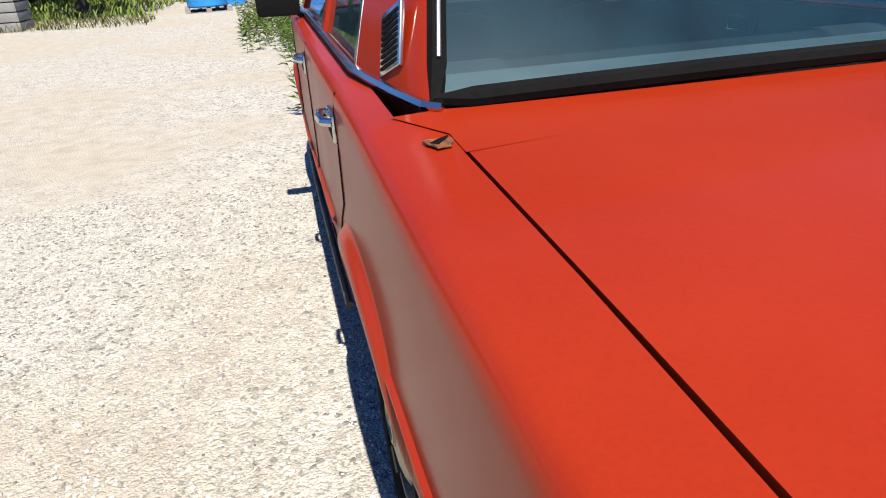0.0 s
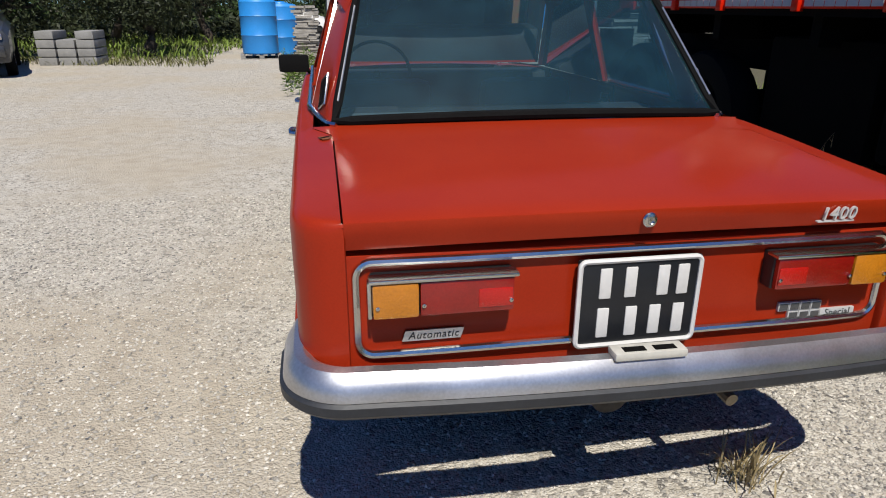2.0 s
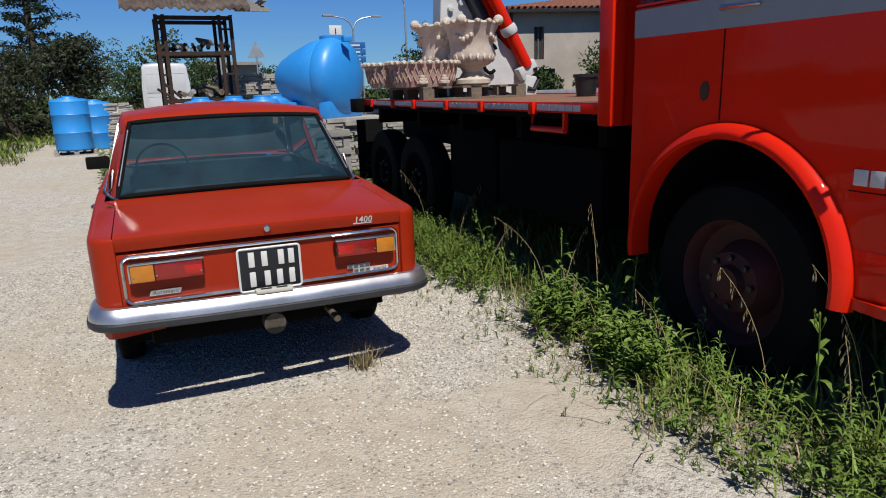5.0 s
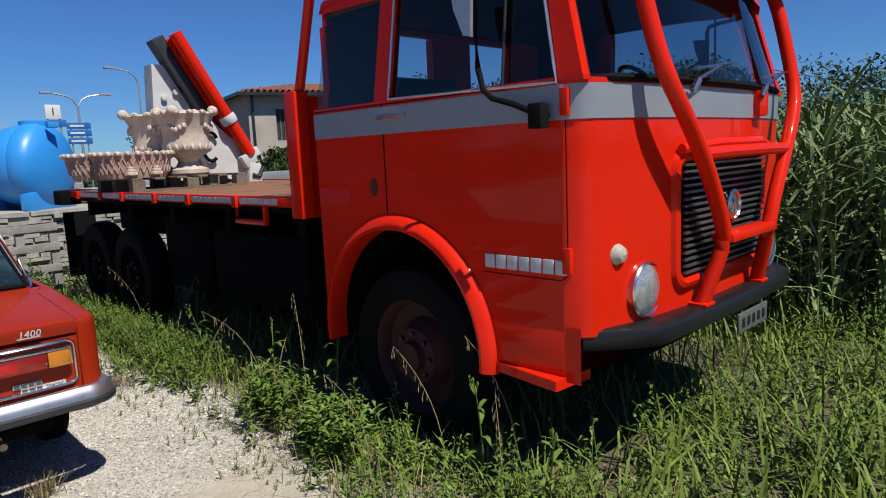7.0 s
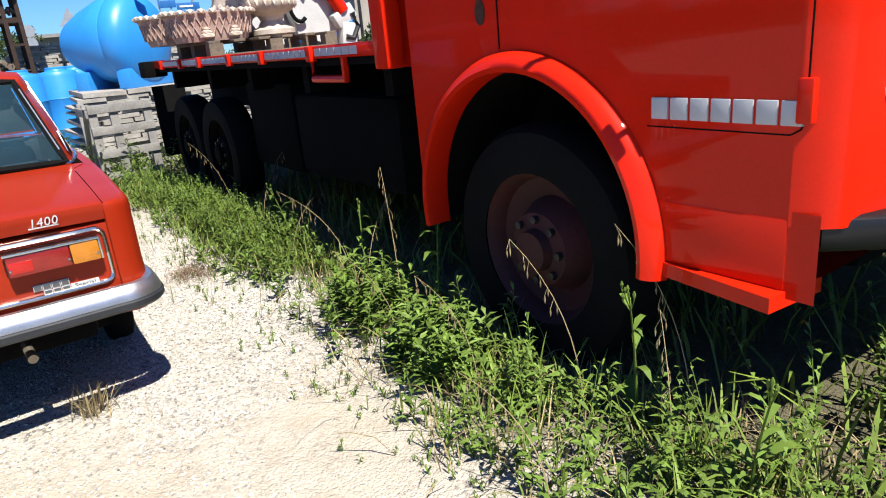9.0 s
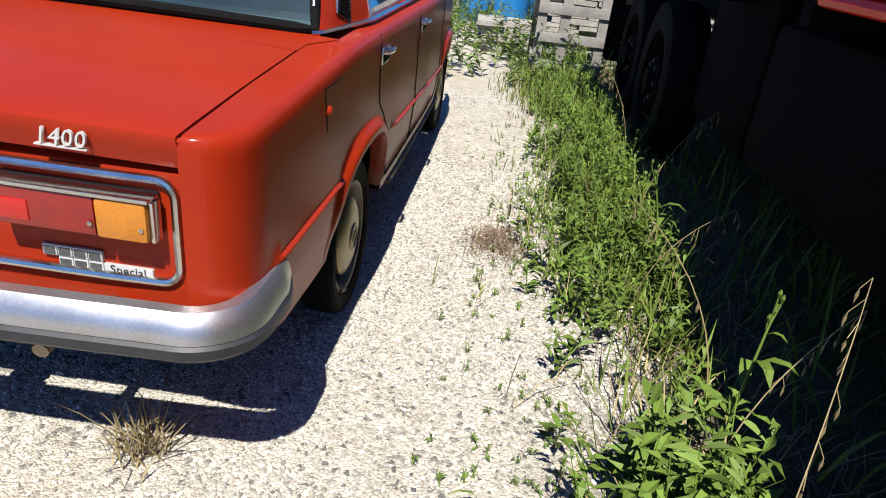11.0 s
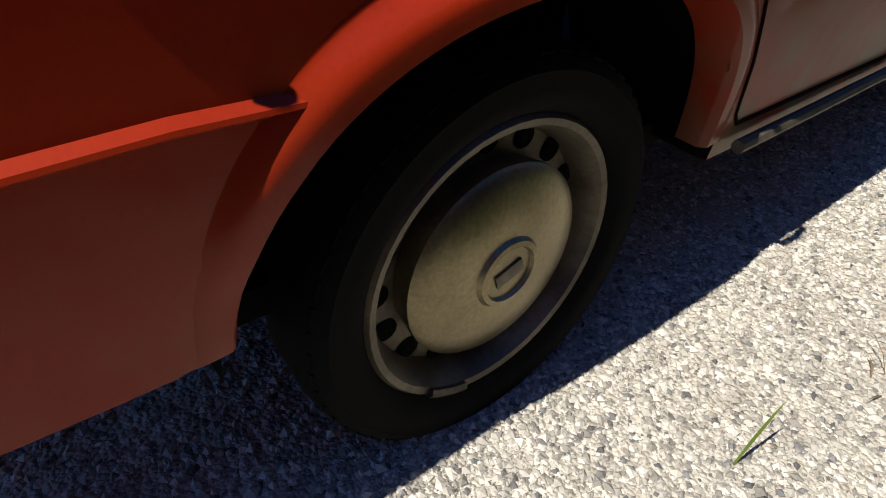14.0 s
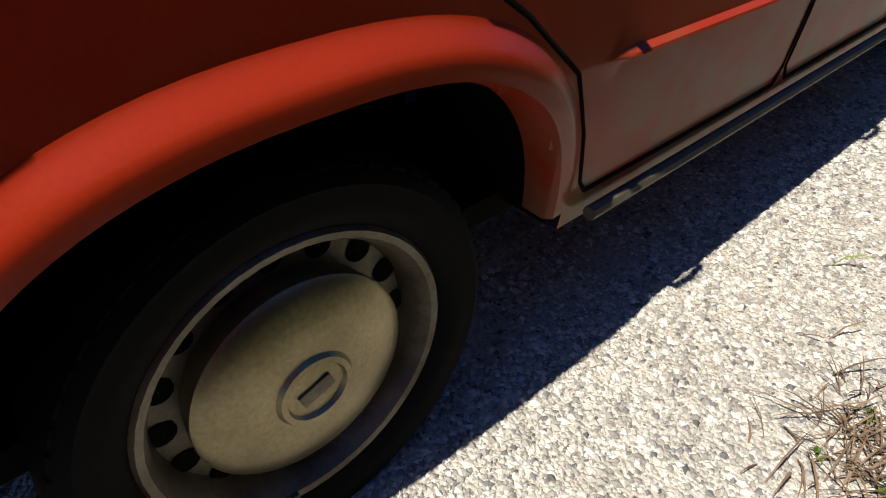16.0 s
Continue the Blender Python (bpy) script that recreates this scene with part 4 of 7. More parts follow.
# dark boards added behind the quarter windows, standing in for the cab's dim inside
for s in (-1, 1):
    bm = bmesh.new()
    slab(bm, [(TX + s * (cab_x(z) - 0.07), y, z) for y, z in ((-0.24, 1.85), (-0.76, 1.85), (-0.80, 2.40), (-0.29, 2.40))], (-s * 0.02, 0, 0))
    part("cab_lining", bm, INTERIOR, truck, smooth=0)
bm = bmesh.new()
sheet(bm, [[(TX + s * 0.98, -0.30, z) for s in (-1, 1)] for z in (1.2, 1.95)])
part("rear_lining", bm, INTERIOR, truck)
# windows
def win(name, pts, s, inset=0.02):
    b = bmesh.new()
    vs = [b.verts.new((TX + s * (cab_x(z) - inset), y, z)) for y, z in pts]
    b.faces.new(vs)
    o = part(name, b, CABGLASS, truck, smooth=0)
    o.visible_shadow = False
    return o
DOORWIN = [(-0.858, 1.862), (-1.888, 1.838), (-1.782, 2.342), (-0.895, 2.392)]
for s in (-1, 1):
    o = win("door_window", DOORWIN, s)
    b = bmesh.new()
    loop = []
    for p, q in zip(DOORWIN, DOORWIN[1:] + DOORWIN[:1]):
        loop += [Vector((TX + s * (cab_x(p[1] + (q[1] - p[1]) * i / 8) + 0.003), p[0] + (q[0] - p[0]) * i / 8, p[1] + (q[1] - p[1]) * i / 8)) for i in range(8)]
    rows = []
    for i, p in enumerate(loop):
        d = (loop[(i + 1) % len(loop)] - loop[i - 1]).normalized()
        a, c = Vector((1, 0, 0)), d.cross(Vector((1, 0, 0))).normalized()
        rows.append([p + 0.0065 * (a * math.cos(t) + c * math.sin(t)) for t in [2 * math.pi * k / 6 for k in range(6)]])
    sheet(b, rows, close_u=True, close_v=True)
    part("window_frame", b, ALU, o, "bright metal window frame")
    b = bmesh.new()
    tube(b, [(TX + s * cab_x(1.84), -1.605, 1.84), (TX + s * cab_x(2.34), -1.615, 2.345)], 0.007, 6)
    part("window_divider", b, BLACKPAINT, o)
    win("quarter_window", [(-0.195, 1.862), (-0.735, 1.862), (-0.785, 2.385), (-0.270, 2.385)], s)
bm = bmesh.new()
def screen(u, v):
    return Vector((TX + u * (0.99 - 0.06 * v), -2.02 - 0.115 * (1 - abs(u) ** 2.4) + 0.145 * v + (0.05 if abs(u) > 0.95 else 0), 1.850 + 0.50 * v + 0.03 * v * (1 - u * u)))
sheet(bm, [[screen(k / 12, j / 4) for k in range(-12, 13)] for j in range(5)])
o = part("windscreen", bm, CABGLASS, truck)
o.visible_shadow = False
bm = bmesh.new()
loop = [screen(k / 12, 0) for k in range(-12, 13)] + [screen(1, j / 4) for j in (1, 2, 3)] + [screen(k / 12, 1) for k in range(12, -13, -1)] + [screen(-1, j / 4) for j in (3, 2, 1)]
ring_frame(bm, loop, 0.018, 6)
part("screen_gasket", bm, RUBBER, o)
for x in (TX - 0.45, TX + 0.35):
    b = bmesh.new()
    tube(b, [(x, -2.155, 1.80), (x + 0.03, -2.165, 1.85)], 0.018, 8)
    tube(b, [(x + 0.03, -2.165, 1.85), (x + 0.26, -2.16, 1.92)], 0.008, 6)
    tube(b, [(x + 0.02, -2.155, 1.895), (x + 0.42, -2.15, 1.945)], 0.007, 6)
    part("wiper", b, CHROME, truck, "chrome wiper arm")
# seams, hinges, handle of the visible door
RUSTYHOLE = mat("rusty_dark_hole", (0.02, 0.010, 0.006), 0.8, var=0.3, scale=40, col2=(0.10, 0.035, 0.012))
for s in (-1, 1):
    b = bmesh.new()
    x = TX + s * (TW + 0.004)
    b3 = bmesh.new()
    tube(b, [(x, -1.955 + 0.03, 1.69), (x, -1.925, 1.08), (x, -1.915, 1.05), (x, -1.89, 1.035), (x, -1.46, 1.035)], 0.0025, 5)
    tube(b3, [(x, -0.80, 1.84), (x, -0.80, 1.28)], 0.004, 5)
    part("door_seam", b3, DARK, truck)
    b3 = bmesh.new()
    lathe(b3, [(0.036, -0.003), (0.036, 0.004), (0.030, 0.006), (0.026, 0.002), (0.001, 0.001)], 16, "x", (0, 0, 0))
    bmesh.ops.transform(b3, matrix=pose(x, -0.70, 1.415, 0, 0, 0 if s > 0 else 180) @ Matrix.Diagonal((1, 0.8, 1.3, 1)), verts=b3.verts)
    part("lock_hole", b3, RUSTYHOLE, truck, "rust-edged oval lock hole")
    part("door_seam", b, DARK, truck)
    for z in (1.12, 1.76):
        part("door_hinge", box(bmesh.new(), x - 0.014, x + 0.014, -1.945, -1.905, z - 0.055, z + 0.055, 0.006), TRUCK_RED, truck)
    b = bmesh.new()
    tube(b, [(x + s * 0.0, -0.79, 1.778), (x + s * 0.03, -0.80, 1.778), (x + s * 0.035, -0.90, 1.776), (x + s * 0.02, -1.0, 1.775)], [0.016, 0.015, 0.012, 0.008], 8)
    part("door_handle", b, CHROME, truck, "chrome door handle")
    for k in range(7):
        y = -1.478 - k * 0.0645
        part("reflector_square", box(bmesh.new(), x - 0.006, x + 0.006, y - 0.056, y, 1.058, 1.120, 0.003), mat("white_reflector", (0.62, 0.63, 0.62), 0.4, var=0.05, fine=300) if k == 0 and s < 0 else bpy.data.materials["white_reflector"], truck)
# grille
GRILLEBAR = mat("tarnished_grille_metal", (0.20, 0.20, 0.20), 0.4, 0.8, var=0.2, fine=120)
bm = bmesh.new()
box(bm, TX - 0.48, TX + 0.48, -2.125, -2.06, 0.965, 1.50, 0.03)
grille = part("grille", bm, DARK, truck, "black grille with bright horizontal bars")
bm = bmesh.new()
ring_frame(bm, [Vector((p.x, -2.085 - 0.055 * (1 - abs((p.x - TX) / 0.55) ** 3), p.z)) for p in round_rect(TX - 0.505, TX + 0.505, 0.945, 1.52, 0.06, 0, 8)], 0.032, 8)
part("grille_surround", bm, TRUCK_RED, grille)
for k in range(17):
    z = 0.985 + k * 0.0305
    part("grille_bar", box(bmesh.new(), TX - 0.47, TX + 0.47, -2.142, -2.12, z, z + 0.012, 0.002), GRILLEBAR, grille)
bm = bmesh.new()
lathe(bm, [(0.075, 0.0), (0.078, -0.02), (0.066, -0.028), (0.060, -0.018), (0.001, -0.02)], 28, "y", (TX, -2.145, 1.265))
em = part("emblem", bm, CHROME, grille, "round chrome emblem")
for dx in (-0.022, 0.022):
    part("emblem_bar", box(bmesh.new(), TX + dx - 0.008, TX + dx + 0.008, -2.175, -2.16, 1.23, 1.30, 0.002), CHROME, em)
# lamps
for s in (-1, 1):
    x = TX + s * 0.715
    bm = bmesh.new()
    lathe(bm, [(0.135, 0.08), (0.130, -0.01), (0.122, -0.045), (0.126, -0.060), (0.118, -0.068), (0.108, -0.060)], 32, "y", (x, -2.02, 0.955))
    hl = part("headlamp", bm, CHROME, truck, "round chrome headlamp")
    bm = bmesh.new()
    lathe(bm, [(0.110, -0.058), (0.09, -0.072), (0.05, -0.082), (0.001, -0.085)], 28, "y", (x, -2.02, 0.955))
    part("headlamp_lens", bm, mat("ribbed_headlamp_glass", (0.55, 0.57, 0.56), 0.12, 0.4, var=0.25, scale=16, fine=90, bump=0.5, coat=1.0), hl)
    bm = bmesh.new()
    lathe(bm, [(0.050, 0.05), (0.052, 0.0), (0.046, -0.03), (0.030, -0.055), (0.001, -0.065)], 20, "y", (TX + s * 0.885, -2.01, 1.13))
    part("indicator_lamp", bm, mat("clear_indicator", (0.60, 0.56, 0.46), 0.25, var=0.15, fine=120, coat=0.8), truck, "clear conical indicator lamp")
part("front_flap", box(bmesh.new(), TX + 0.34, TX + 0.46, -2.155, -2.09, 1.70, 1.83, 0.012), TRUCK_RED, truck)
# bumper
def tb_path():
    pts = []
    for k in range(-20, 21):
        u = k / 20
        pts.append((TX + u * 1.05, -2.215 + 0.045 * abs(u) ** 2 + 0.20 * max(0, abs(u) - 0.72) ** 1.4 / 0.28 ** 1.4))
    return pts
bm = bmesh.new()
rows = [[(x, y + o, z) for o, z in ((0.14, 0.825), (0.03, 0.827), (0.008, 0.817), (0.0, 0.800), (0.0, 0.750), (0.012, 0.735), (0.14, 0.730))] for x, y in tb_path()]
vs = sheet(bm, rows, close_v=True)
bm.faces.new(vs[0])
bm.faces.new(vs[-1][::-1])
tbump = part("bumper", bm, mat("black_gloss_paint", (0.010, 0.0105, 0.012), 0.42, var=0.15, coat=0.12, spec=0.3), truck, "curved black painted bumper")
pb = part("front_plate", box(bmesh.new(), TX - 0.06, TX + 0.32, -2.222, -2.210, 0.625, 0.725, 0.004), mat("dark_grey_plate", (0.13, 0.13, 0.12), 0.6, var=0.2), tbump, "dark grey number plate")
for k in range(5):
    part("plate_bar", box(bmesh.new(), TX - 0.02 + k * 0.066, TX + 0.012 + k * 0.066, -2.226, -2.221, 0.652, 0.698, 0.002), PLATEBLK, pb)
# roll cage
for s in (-1, 1):
    pts = [(0.34, -2.155, 0.825), (0.31, -2.195, 0.98), (0.265, -2.235, 1.13), (0.36, -2.232, 1.30), (0.51, -2.23, 1.518), (0.66, -2.215, 1.70), (0.75, -2.19, 1.83), (0.785, -2.15, 1.98), (0.80, -2.09, 2.24), (0.81, -2.03, 2.42), (0.81, -1.96, 2.52), (0.82, -1.75, 2.58)]
    fine = []
    for a, c in zip(pts, pts[1:]):
        fine += [Vector(a).lerp(Vector(c), i / 3) for i in range(3)]
    fine.append(Vector(pts[-1]))
    for _ in range(2):
        fine = [fine[0]] + [(fine[i - 1] + fine[i] * 2 + fine[i + 1]) / 4 for i in range(1, len(fine) - 1)] + [fine[-1]]
    bm = bmesh.new()
    tube(bm, [(TX + s * p.x, p.y, p.z) for p in fine], 0.036, 12)
    part("cage_tube", bm, TRUCK_RED, truck)
    part("cage_foot", box(bmesh.new(), TX + s * 0.34 - 0.05, TX + s * 0.34 + 0.05, -2.20, -2.10, 0.822, 0.838, 0.004), TRUCK_RED, truck)
    # roof rails
    bm = bmesh.new()
    box(bm, -0.07, 0.07, -1.62, 0.0, -0.02, 0.02, 0.008, pose(TX + s * (TW - 0.06), -0.22, 2.70, 4.2, 0, 0))
    part("roof_rail", bm, TRUCK_RED, truck)
    bm = bmesh.new()
    tube(bm, [(TX + s * (TW - 0.05), 0.03, 1.98), (TX + s * (TW - 0.05), -0.215, 2.70)], 0.030, 10)
    tube(bm, [(TX + s * (TW - 0.05), -0.20, 2.69), (TX + s * (TW - 0.12), -0.42, 2.46)], 0.028, 10)
    tube(bm, [(TX + s * (TW - 0.12), -0.30, 2.64), (TX + s * (TW - 0.15), -0.85, 2.49)], 0.028, 10)
    tube(bm, [(TX + s * (TW - 0.14), -0.85, 2.63), (TX + s * (TW - 0.30), -1.25, 2.50)], 0.026, 10)
    part("rack_brace", bm, TRUCK_RED, truck)
    part("rack_corner", box(bmesh.new(), TX + s * (TW - 0.05) - 0.05, TX + s * (TW - 0.05) + 0.05, -0.28, -0.17, 2.62, 2.77, 0.012), TRUCK_RED, truck)
for y, z in ((-0.22, 2.70), (-1.2, 2.63), (-1.72, 2.585)):
    bm = bmesh.new()
    tube(bm, [(X0 + 0.06, y, z), (X1 - 0.06, y, z)], 0.028, 10)
    part("rack_bar", bm, TRUCK_RED, truck)
bm = bmesh.new()
rows = []
for k in range(-14, 15):
    u = k / 14
    z = 2.475 + 0.022 * (1 - u * u) - 0.02 * abs(u) ** 4
    rows.append([(TX + u * 0.83, -2.15 - 0.03 * (1 - u * u), z - 0.075), (TX + u * 0.83, -2.08 - 0.03 * (1 - u * u), z), (TX + u * 0.83, -1.90, z + 0.05), (TX + u * 0.83, -1.89, z + 0.04), (TX + u * 0.83, -2.13 - 0.03 * (1 - u * u), z - 0.080)])
sheet(bm, rows, close_v=True)
part("visor", bm, TRUCK_RED, truck, "red sun visor plate")
bm = bmesh.new()
tube(bm, [(TX - 0.52, -2.225, 1.525), (TX - 0.25, -2.24, 1.53), (TX + 0.25, -2.24, 1.53), (TX + 0.52, -2.225, 1.525)], 0.030, 10)
tube(bm, [(TX - 0.50, -2.13, 1.55), (TX - 0.25, -2.19, 1.57), (TX + 0.25, -2.19, 1.57), (TX + 0.50, -2.13, 1.55)], 0.024, 10)
part("cage_bar", bm, TRUCK_RED, truck)
part("cage_plate", box(bmesh.new(), TX - 0.28, TX + 0.28, -2.275, -2.17, 1.115, 1.155, 0.008), TRUCK_RED, truck)
# mirrors
for s in (-1, 1):
    x = TX + s * (TW + 0.07)
    bm = bmesh.new()
    tube(bm, [(TX + s * (TW + 0.0), -1.845, 1.71), (x, -1.84, 1.715), (x, -1.72, 1.765), (x, -1.60, 1.80), (x, -1.555, 1.84), (x, -1.53, 1.93), (x, -1.52, 2.12), (x, -1.515, 2.29), (x, -1.53, 2.325), (x, -1.58, 2.335), (x, -1.72, 2.345), (TX + s * (TW - 0.03), -1.83, 2.36)], 0.013, 8)
    mi = part("mirror_arm", bm, RUBBER, truck, "black mirror bracket")
    part("mirror_clamp", box(bmesh.new(), x - 0.03, x + 0.03, -1.875, -1.81, 1.66, 1.76, 0.008), RUBBER, mi)
    bm = bmesh.new()
    slab(bm, [Vector((x + s * 0.012, -1.50 + u, 2.16 + v)) for u, v in ((-0.03, 0.085), (0.085, 0.095), (0.07, 0.02), (0.02, -0.09), (-0.02, -0.10))], (s * 0.02, 0, 0))
    part("mirror_head", bm, mat("silvered_mirror_glass", (0.42, 0.43, 0.44), 0.35, 0.6, var=0.1) if s < 0 else bpy.data.materials["silvered_mirror_glass"], mi, "silvered mirror glass", smooth=0)
# cab interior
bm = bmesh.new()
box(bm, X0 + 0.08, X1 - 0.08, -1.8, -0.3, 1.20, 1.26)
box(bm, X0 + 0.08, X1 - 0.08, -1.98, -1.70, 1.45, 1.80, 0.04)
part("cab_dashboard", bm, INTERIOR, truck)
for x in (TX - 0.55, TX + 0.50):
    bm = bmesh.new()
    box(bm, x - 0.26, x + 0.26, -0.62, -0.44, 1.3, 2.02, 0.06)
    box(bm, x - 0.26, x + 0.26, -1.05, -0.5, 1.25, 1.48, 0.06)
    part("cab_seat", bm, INTERIOR, truck)
bm = bmesh.new()
ring_frame(bm, [Vector((TX + 0.50 + 0.23 * math.cos(a), -1.42 + 0.12 * math.sin(a), 1.90 - 0.16 * math.sin(a) * -1)) for a in [2 * math.pi * k / 28 for k in range(28)]], 0.014, 6)
tube(bm, [(TX + 0.5, -1.42, 1.90), (TX + 0.5, -1.75, 1.6)], 0.03, 8)
part("steering_wheel", bm, RUBBER, truck)
bm = bmesh.new()
box(bm, X0 + 0.06, X1 - 0.06, -1.86, -0.26, 2.36, 2.38)
part("headlining", bm, mat("dark_headlining", (0.03, 0.03, 0.03), 0.8), truck)
# headboard and deck
bm = bmesh.new()
box(bm, X0 - 0.03, X0 + 0.07, -0.03, 0.09, 1.22, 1.985, 0.012)
box(bm, X1 - 0.07, X1 + 0.03, -0.03, 0.09, 1.22, 1.985, 0.012)
box(bm, X0 + 0.06, X1 - 0.06, -0.01, 0.05, 1.22, 1.96, 0.01)
part("headboard", bm, TRUCK_RED, truck)
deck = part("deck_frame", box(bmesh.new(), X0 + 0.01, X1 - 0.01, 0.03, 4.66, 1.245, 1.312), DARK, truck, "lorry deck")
for k in range(10):
    x = X0 + 0.03 + k * 0.2105
    part("deck_board", box(bmesh.new(), x, x + 0.205, 0.09, 4.64, 1.312, 1.342, 0.004), RUSTBED, deck)
for s in (-1, 1):
    xx = TX + s * TW
    part("side_rail", box(bmesh.new(), xx - 0.018, xx + 0.018, 0.06, 4.66, 1.285, 1.352, 0.005), TRUCK_RED, deck, "red side rail")
    y = 0.27
    for seg in range(6):
        ln = (0.50, 0.66, 0.56, 0.66, 0.5, 0.6)[seg]
        n = max(3, int(ln / 0.075))
        for k in range(n):
            yy = y + ln * k / n
            part("reflector_tape", box(bmesh.new(), xx + s * 0.018 - 0.003, xx + s * 0.018 + 0.003, yy, yy + ln / n - 0.008, 1.298, 1.338, 0.0), bpy.data.materials["white_reflector"], deck, smooth=0)
        y += ln
        part("rail_bracket", box(bmesh.new(), xx + s * 0.02 - 0.022, xx + s * 0.02 + 0.022, y + 0.015, y + 0.075, 1.27, 1.355, 0.008), TRUCK_RED, deck)
        y += 0.10
    bm = bmesh.new()
    loop = [(0.845, 1.285), (0.845, 1.175), (0.455, 1.175), (0.455, 1.285)]
    tube(bm, [(xx, a, z) for a, z in loop], 0.022, 8)
    part("rail_loop", bm, TRUCK_RED, deck)
    part("rear_corner", box(bmesh.new(), xx - 0.12, xx + 0.10, 4.60, 4.86, 1.20, 1.36, 0.02), DARK, deck)
# chassis and wheels; the frame's near-black carries the shade under the deck
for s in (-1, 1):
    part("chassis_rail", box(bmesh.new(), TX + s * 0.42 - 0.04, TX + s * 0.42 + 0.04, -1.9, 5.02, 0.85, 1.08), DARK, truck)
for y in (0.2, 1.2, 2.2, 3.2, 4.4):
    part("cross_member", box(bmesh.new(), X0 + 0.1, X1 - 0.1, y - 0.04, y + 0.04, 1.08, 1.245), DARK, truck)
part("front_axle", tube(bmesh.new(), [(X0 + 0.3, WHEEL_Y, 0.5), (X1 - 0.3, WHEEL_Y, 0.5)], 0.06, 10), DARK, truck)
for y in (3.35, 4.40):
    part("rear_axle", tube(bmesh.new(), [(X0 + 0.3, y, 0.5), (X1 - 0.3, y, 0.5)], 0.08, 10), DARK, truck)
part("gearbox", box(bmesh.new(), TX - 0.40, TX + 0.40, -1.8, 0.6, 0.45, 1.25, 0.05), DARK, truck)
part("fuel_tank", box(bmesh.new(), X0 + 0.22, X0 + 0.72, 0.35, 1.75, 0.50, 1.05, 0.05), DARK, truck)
# unseen box added on the far side to keep light from under the deck
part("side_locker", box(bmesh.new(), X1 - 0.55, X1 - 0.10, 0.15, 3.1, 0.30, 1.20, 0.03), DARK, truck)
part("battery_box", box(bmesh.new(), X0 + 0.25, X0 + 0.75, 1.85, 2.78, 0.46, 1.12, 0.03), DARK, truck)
def lorry_wheel(x, y, s):
    bm = bmesh.new()
    lathe(bm, [(0.30, -0.11), (0.40, -0.125), (0.47, -0.11), (0.495, -0.07), (0.50, 0.0), (0.495, 0.07), (0.47, 0.11), (0.40, 0.125), (0.31, 0.11)], 40, "x")
    w = part("wheel", bm, RUBBER, truck, "lorry wheel with black tyre")
    bm = bmesh.new()
    lathe(bm, [(0.315, 0.10), (0.30, 0.085), (0.28, 0.02), (0.20, -0.01), (0.17, 0.05), (0.15, 0.09), (0.09, 0.10), (0.08, 0.14), (0.001, 0.145)], 28, "x")
    # rear rims are a near-black copy, with the deck's shade in their colour
    rim = part("rim", bm, DARK if y > 1 else mat("dull_red_rim", (0.07, 0.008, 0.006), 0.75, var=0.3) if not bpy.data.materials.get("dull_red_rim") else bpy.data.materials["dull_red_rim"], w)
    for k in range(8):
        a = 2 * math.pi * k / 8
        b2 = bmesh.new()
        lathe(b2, [(0.016, 0.08), (0.016, 0.115), (0.001, 0.117)], 6, "x", (0, 0.125 * math.cos(a), 0.125 * math.sin(a)))
        part("wheel_nut", b2, BLACKPAINT, rim)
    w.matrix_basis = pose(x, y, 0.50, 0, 0, 0 if s > 0 else 180)
for s in (-1, 1):
    lorry_wheel(TX + s * 0.92, WHEEL_Y, s)
    lorry_wheel(TX + s * 0.86, 4.40, s)
    lorry_wheel(TX + s * 0.86, 3.35, s)
    bm = bmesh.new()
    box(bm, TX + s * 0.92 - 0.17, TX + s * 0.92 + 0.17, 4.98, 5.00, 0.35, 1.1)
    part("mud_flap", bm, RUBBER, truck)

# ---- load on the deck ----
def shipping_pallet(name, w, d, h, label, wood):
    p = thing(name, label, "pallet", "pallets")
    n = 6
    for k in range(n):
        x = -w / 2 + k * (w - 0.1) / (n - 1)
        part("top_board", box(bmesh.new(), x, x + 0.10, -d / 2, d / 2, h - 0.022, h, 0.003), wood, p)
    for y in (-d / 2, -0.05, d / 2 - 0.1):
        for x in (-w / 2, -0.06, w / 2 - 0.12):
            part("block", box(bmesh.new(), x, x + 0.12, y, y + 0.1, 0.018, h - 0.022), wood, p)
        part("bottom_board", box(bmesh.new(), -w / 2, w / 2, y, y + 0.1, 0, 0.018), wood, p)
    return p
OLDWOOD = mat("weathered_wood", (0.22, 0.17, 0.12), 0.85, var=0.25, scale=5, fine=50, bump=0.4, col2=(0.14, 0.11, 0.08))
GREYWOOD = mat("grey_weathered_wood", (0.36, 0.34, 0.31), 0.85, var=0.2, scale=5, fine=50, bump=0.4)
pal = shipping_pallet("shipping_pallet", 1.2, 0.9, 0.13, "dark weathered wooden pallet lying on the lorry deck", OLDWOOD)
pal.matrix_basis = pose(2.68, 3.5, 1.343, 0, 0, 2)


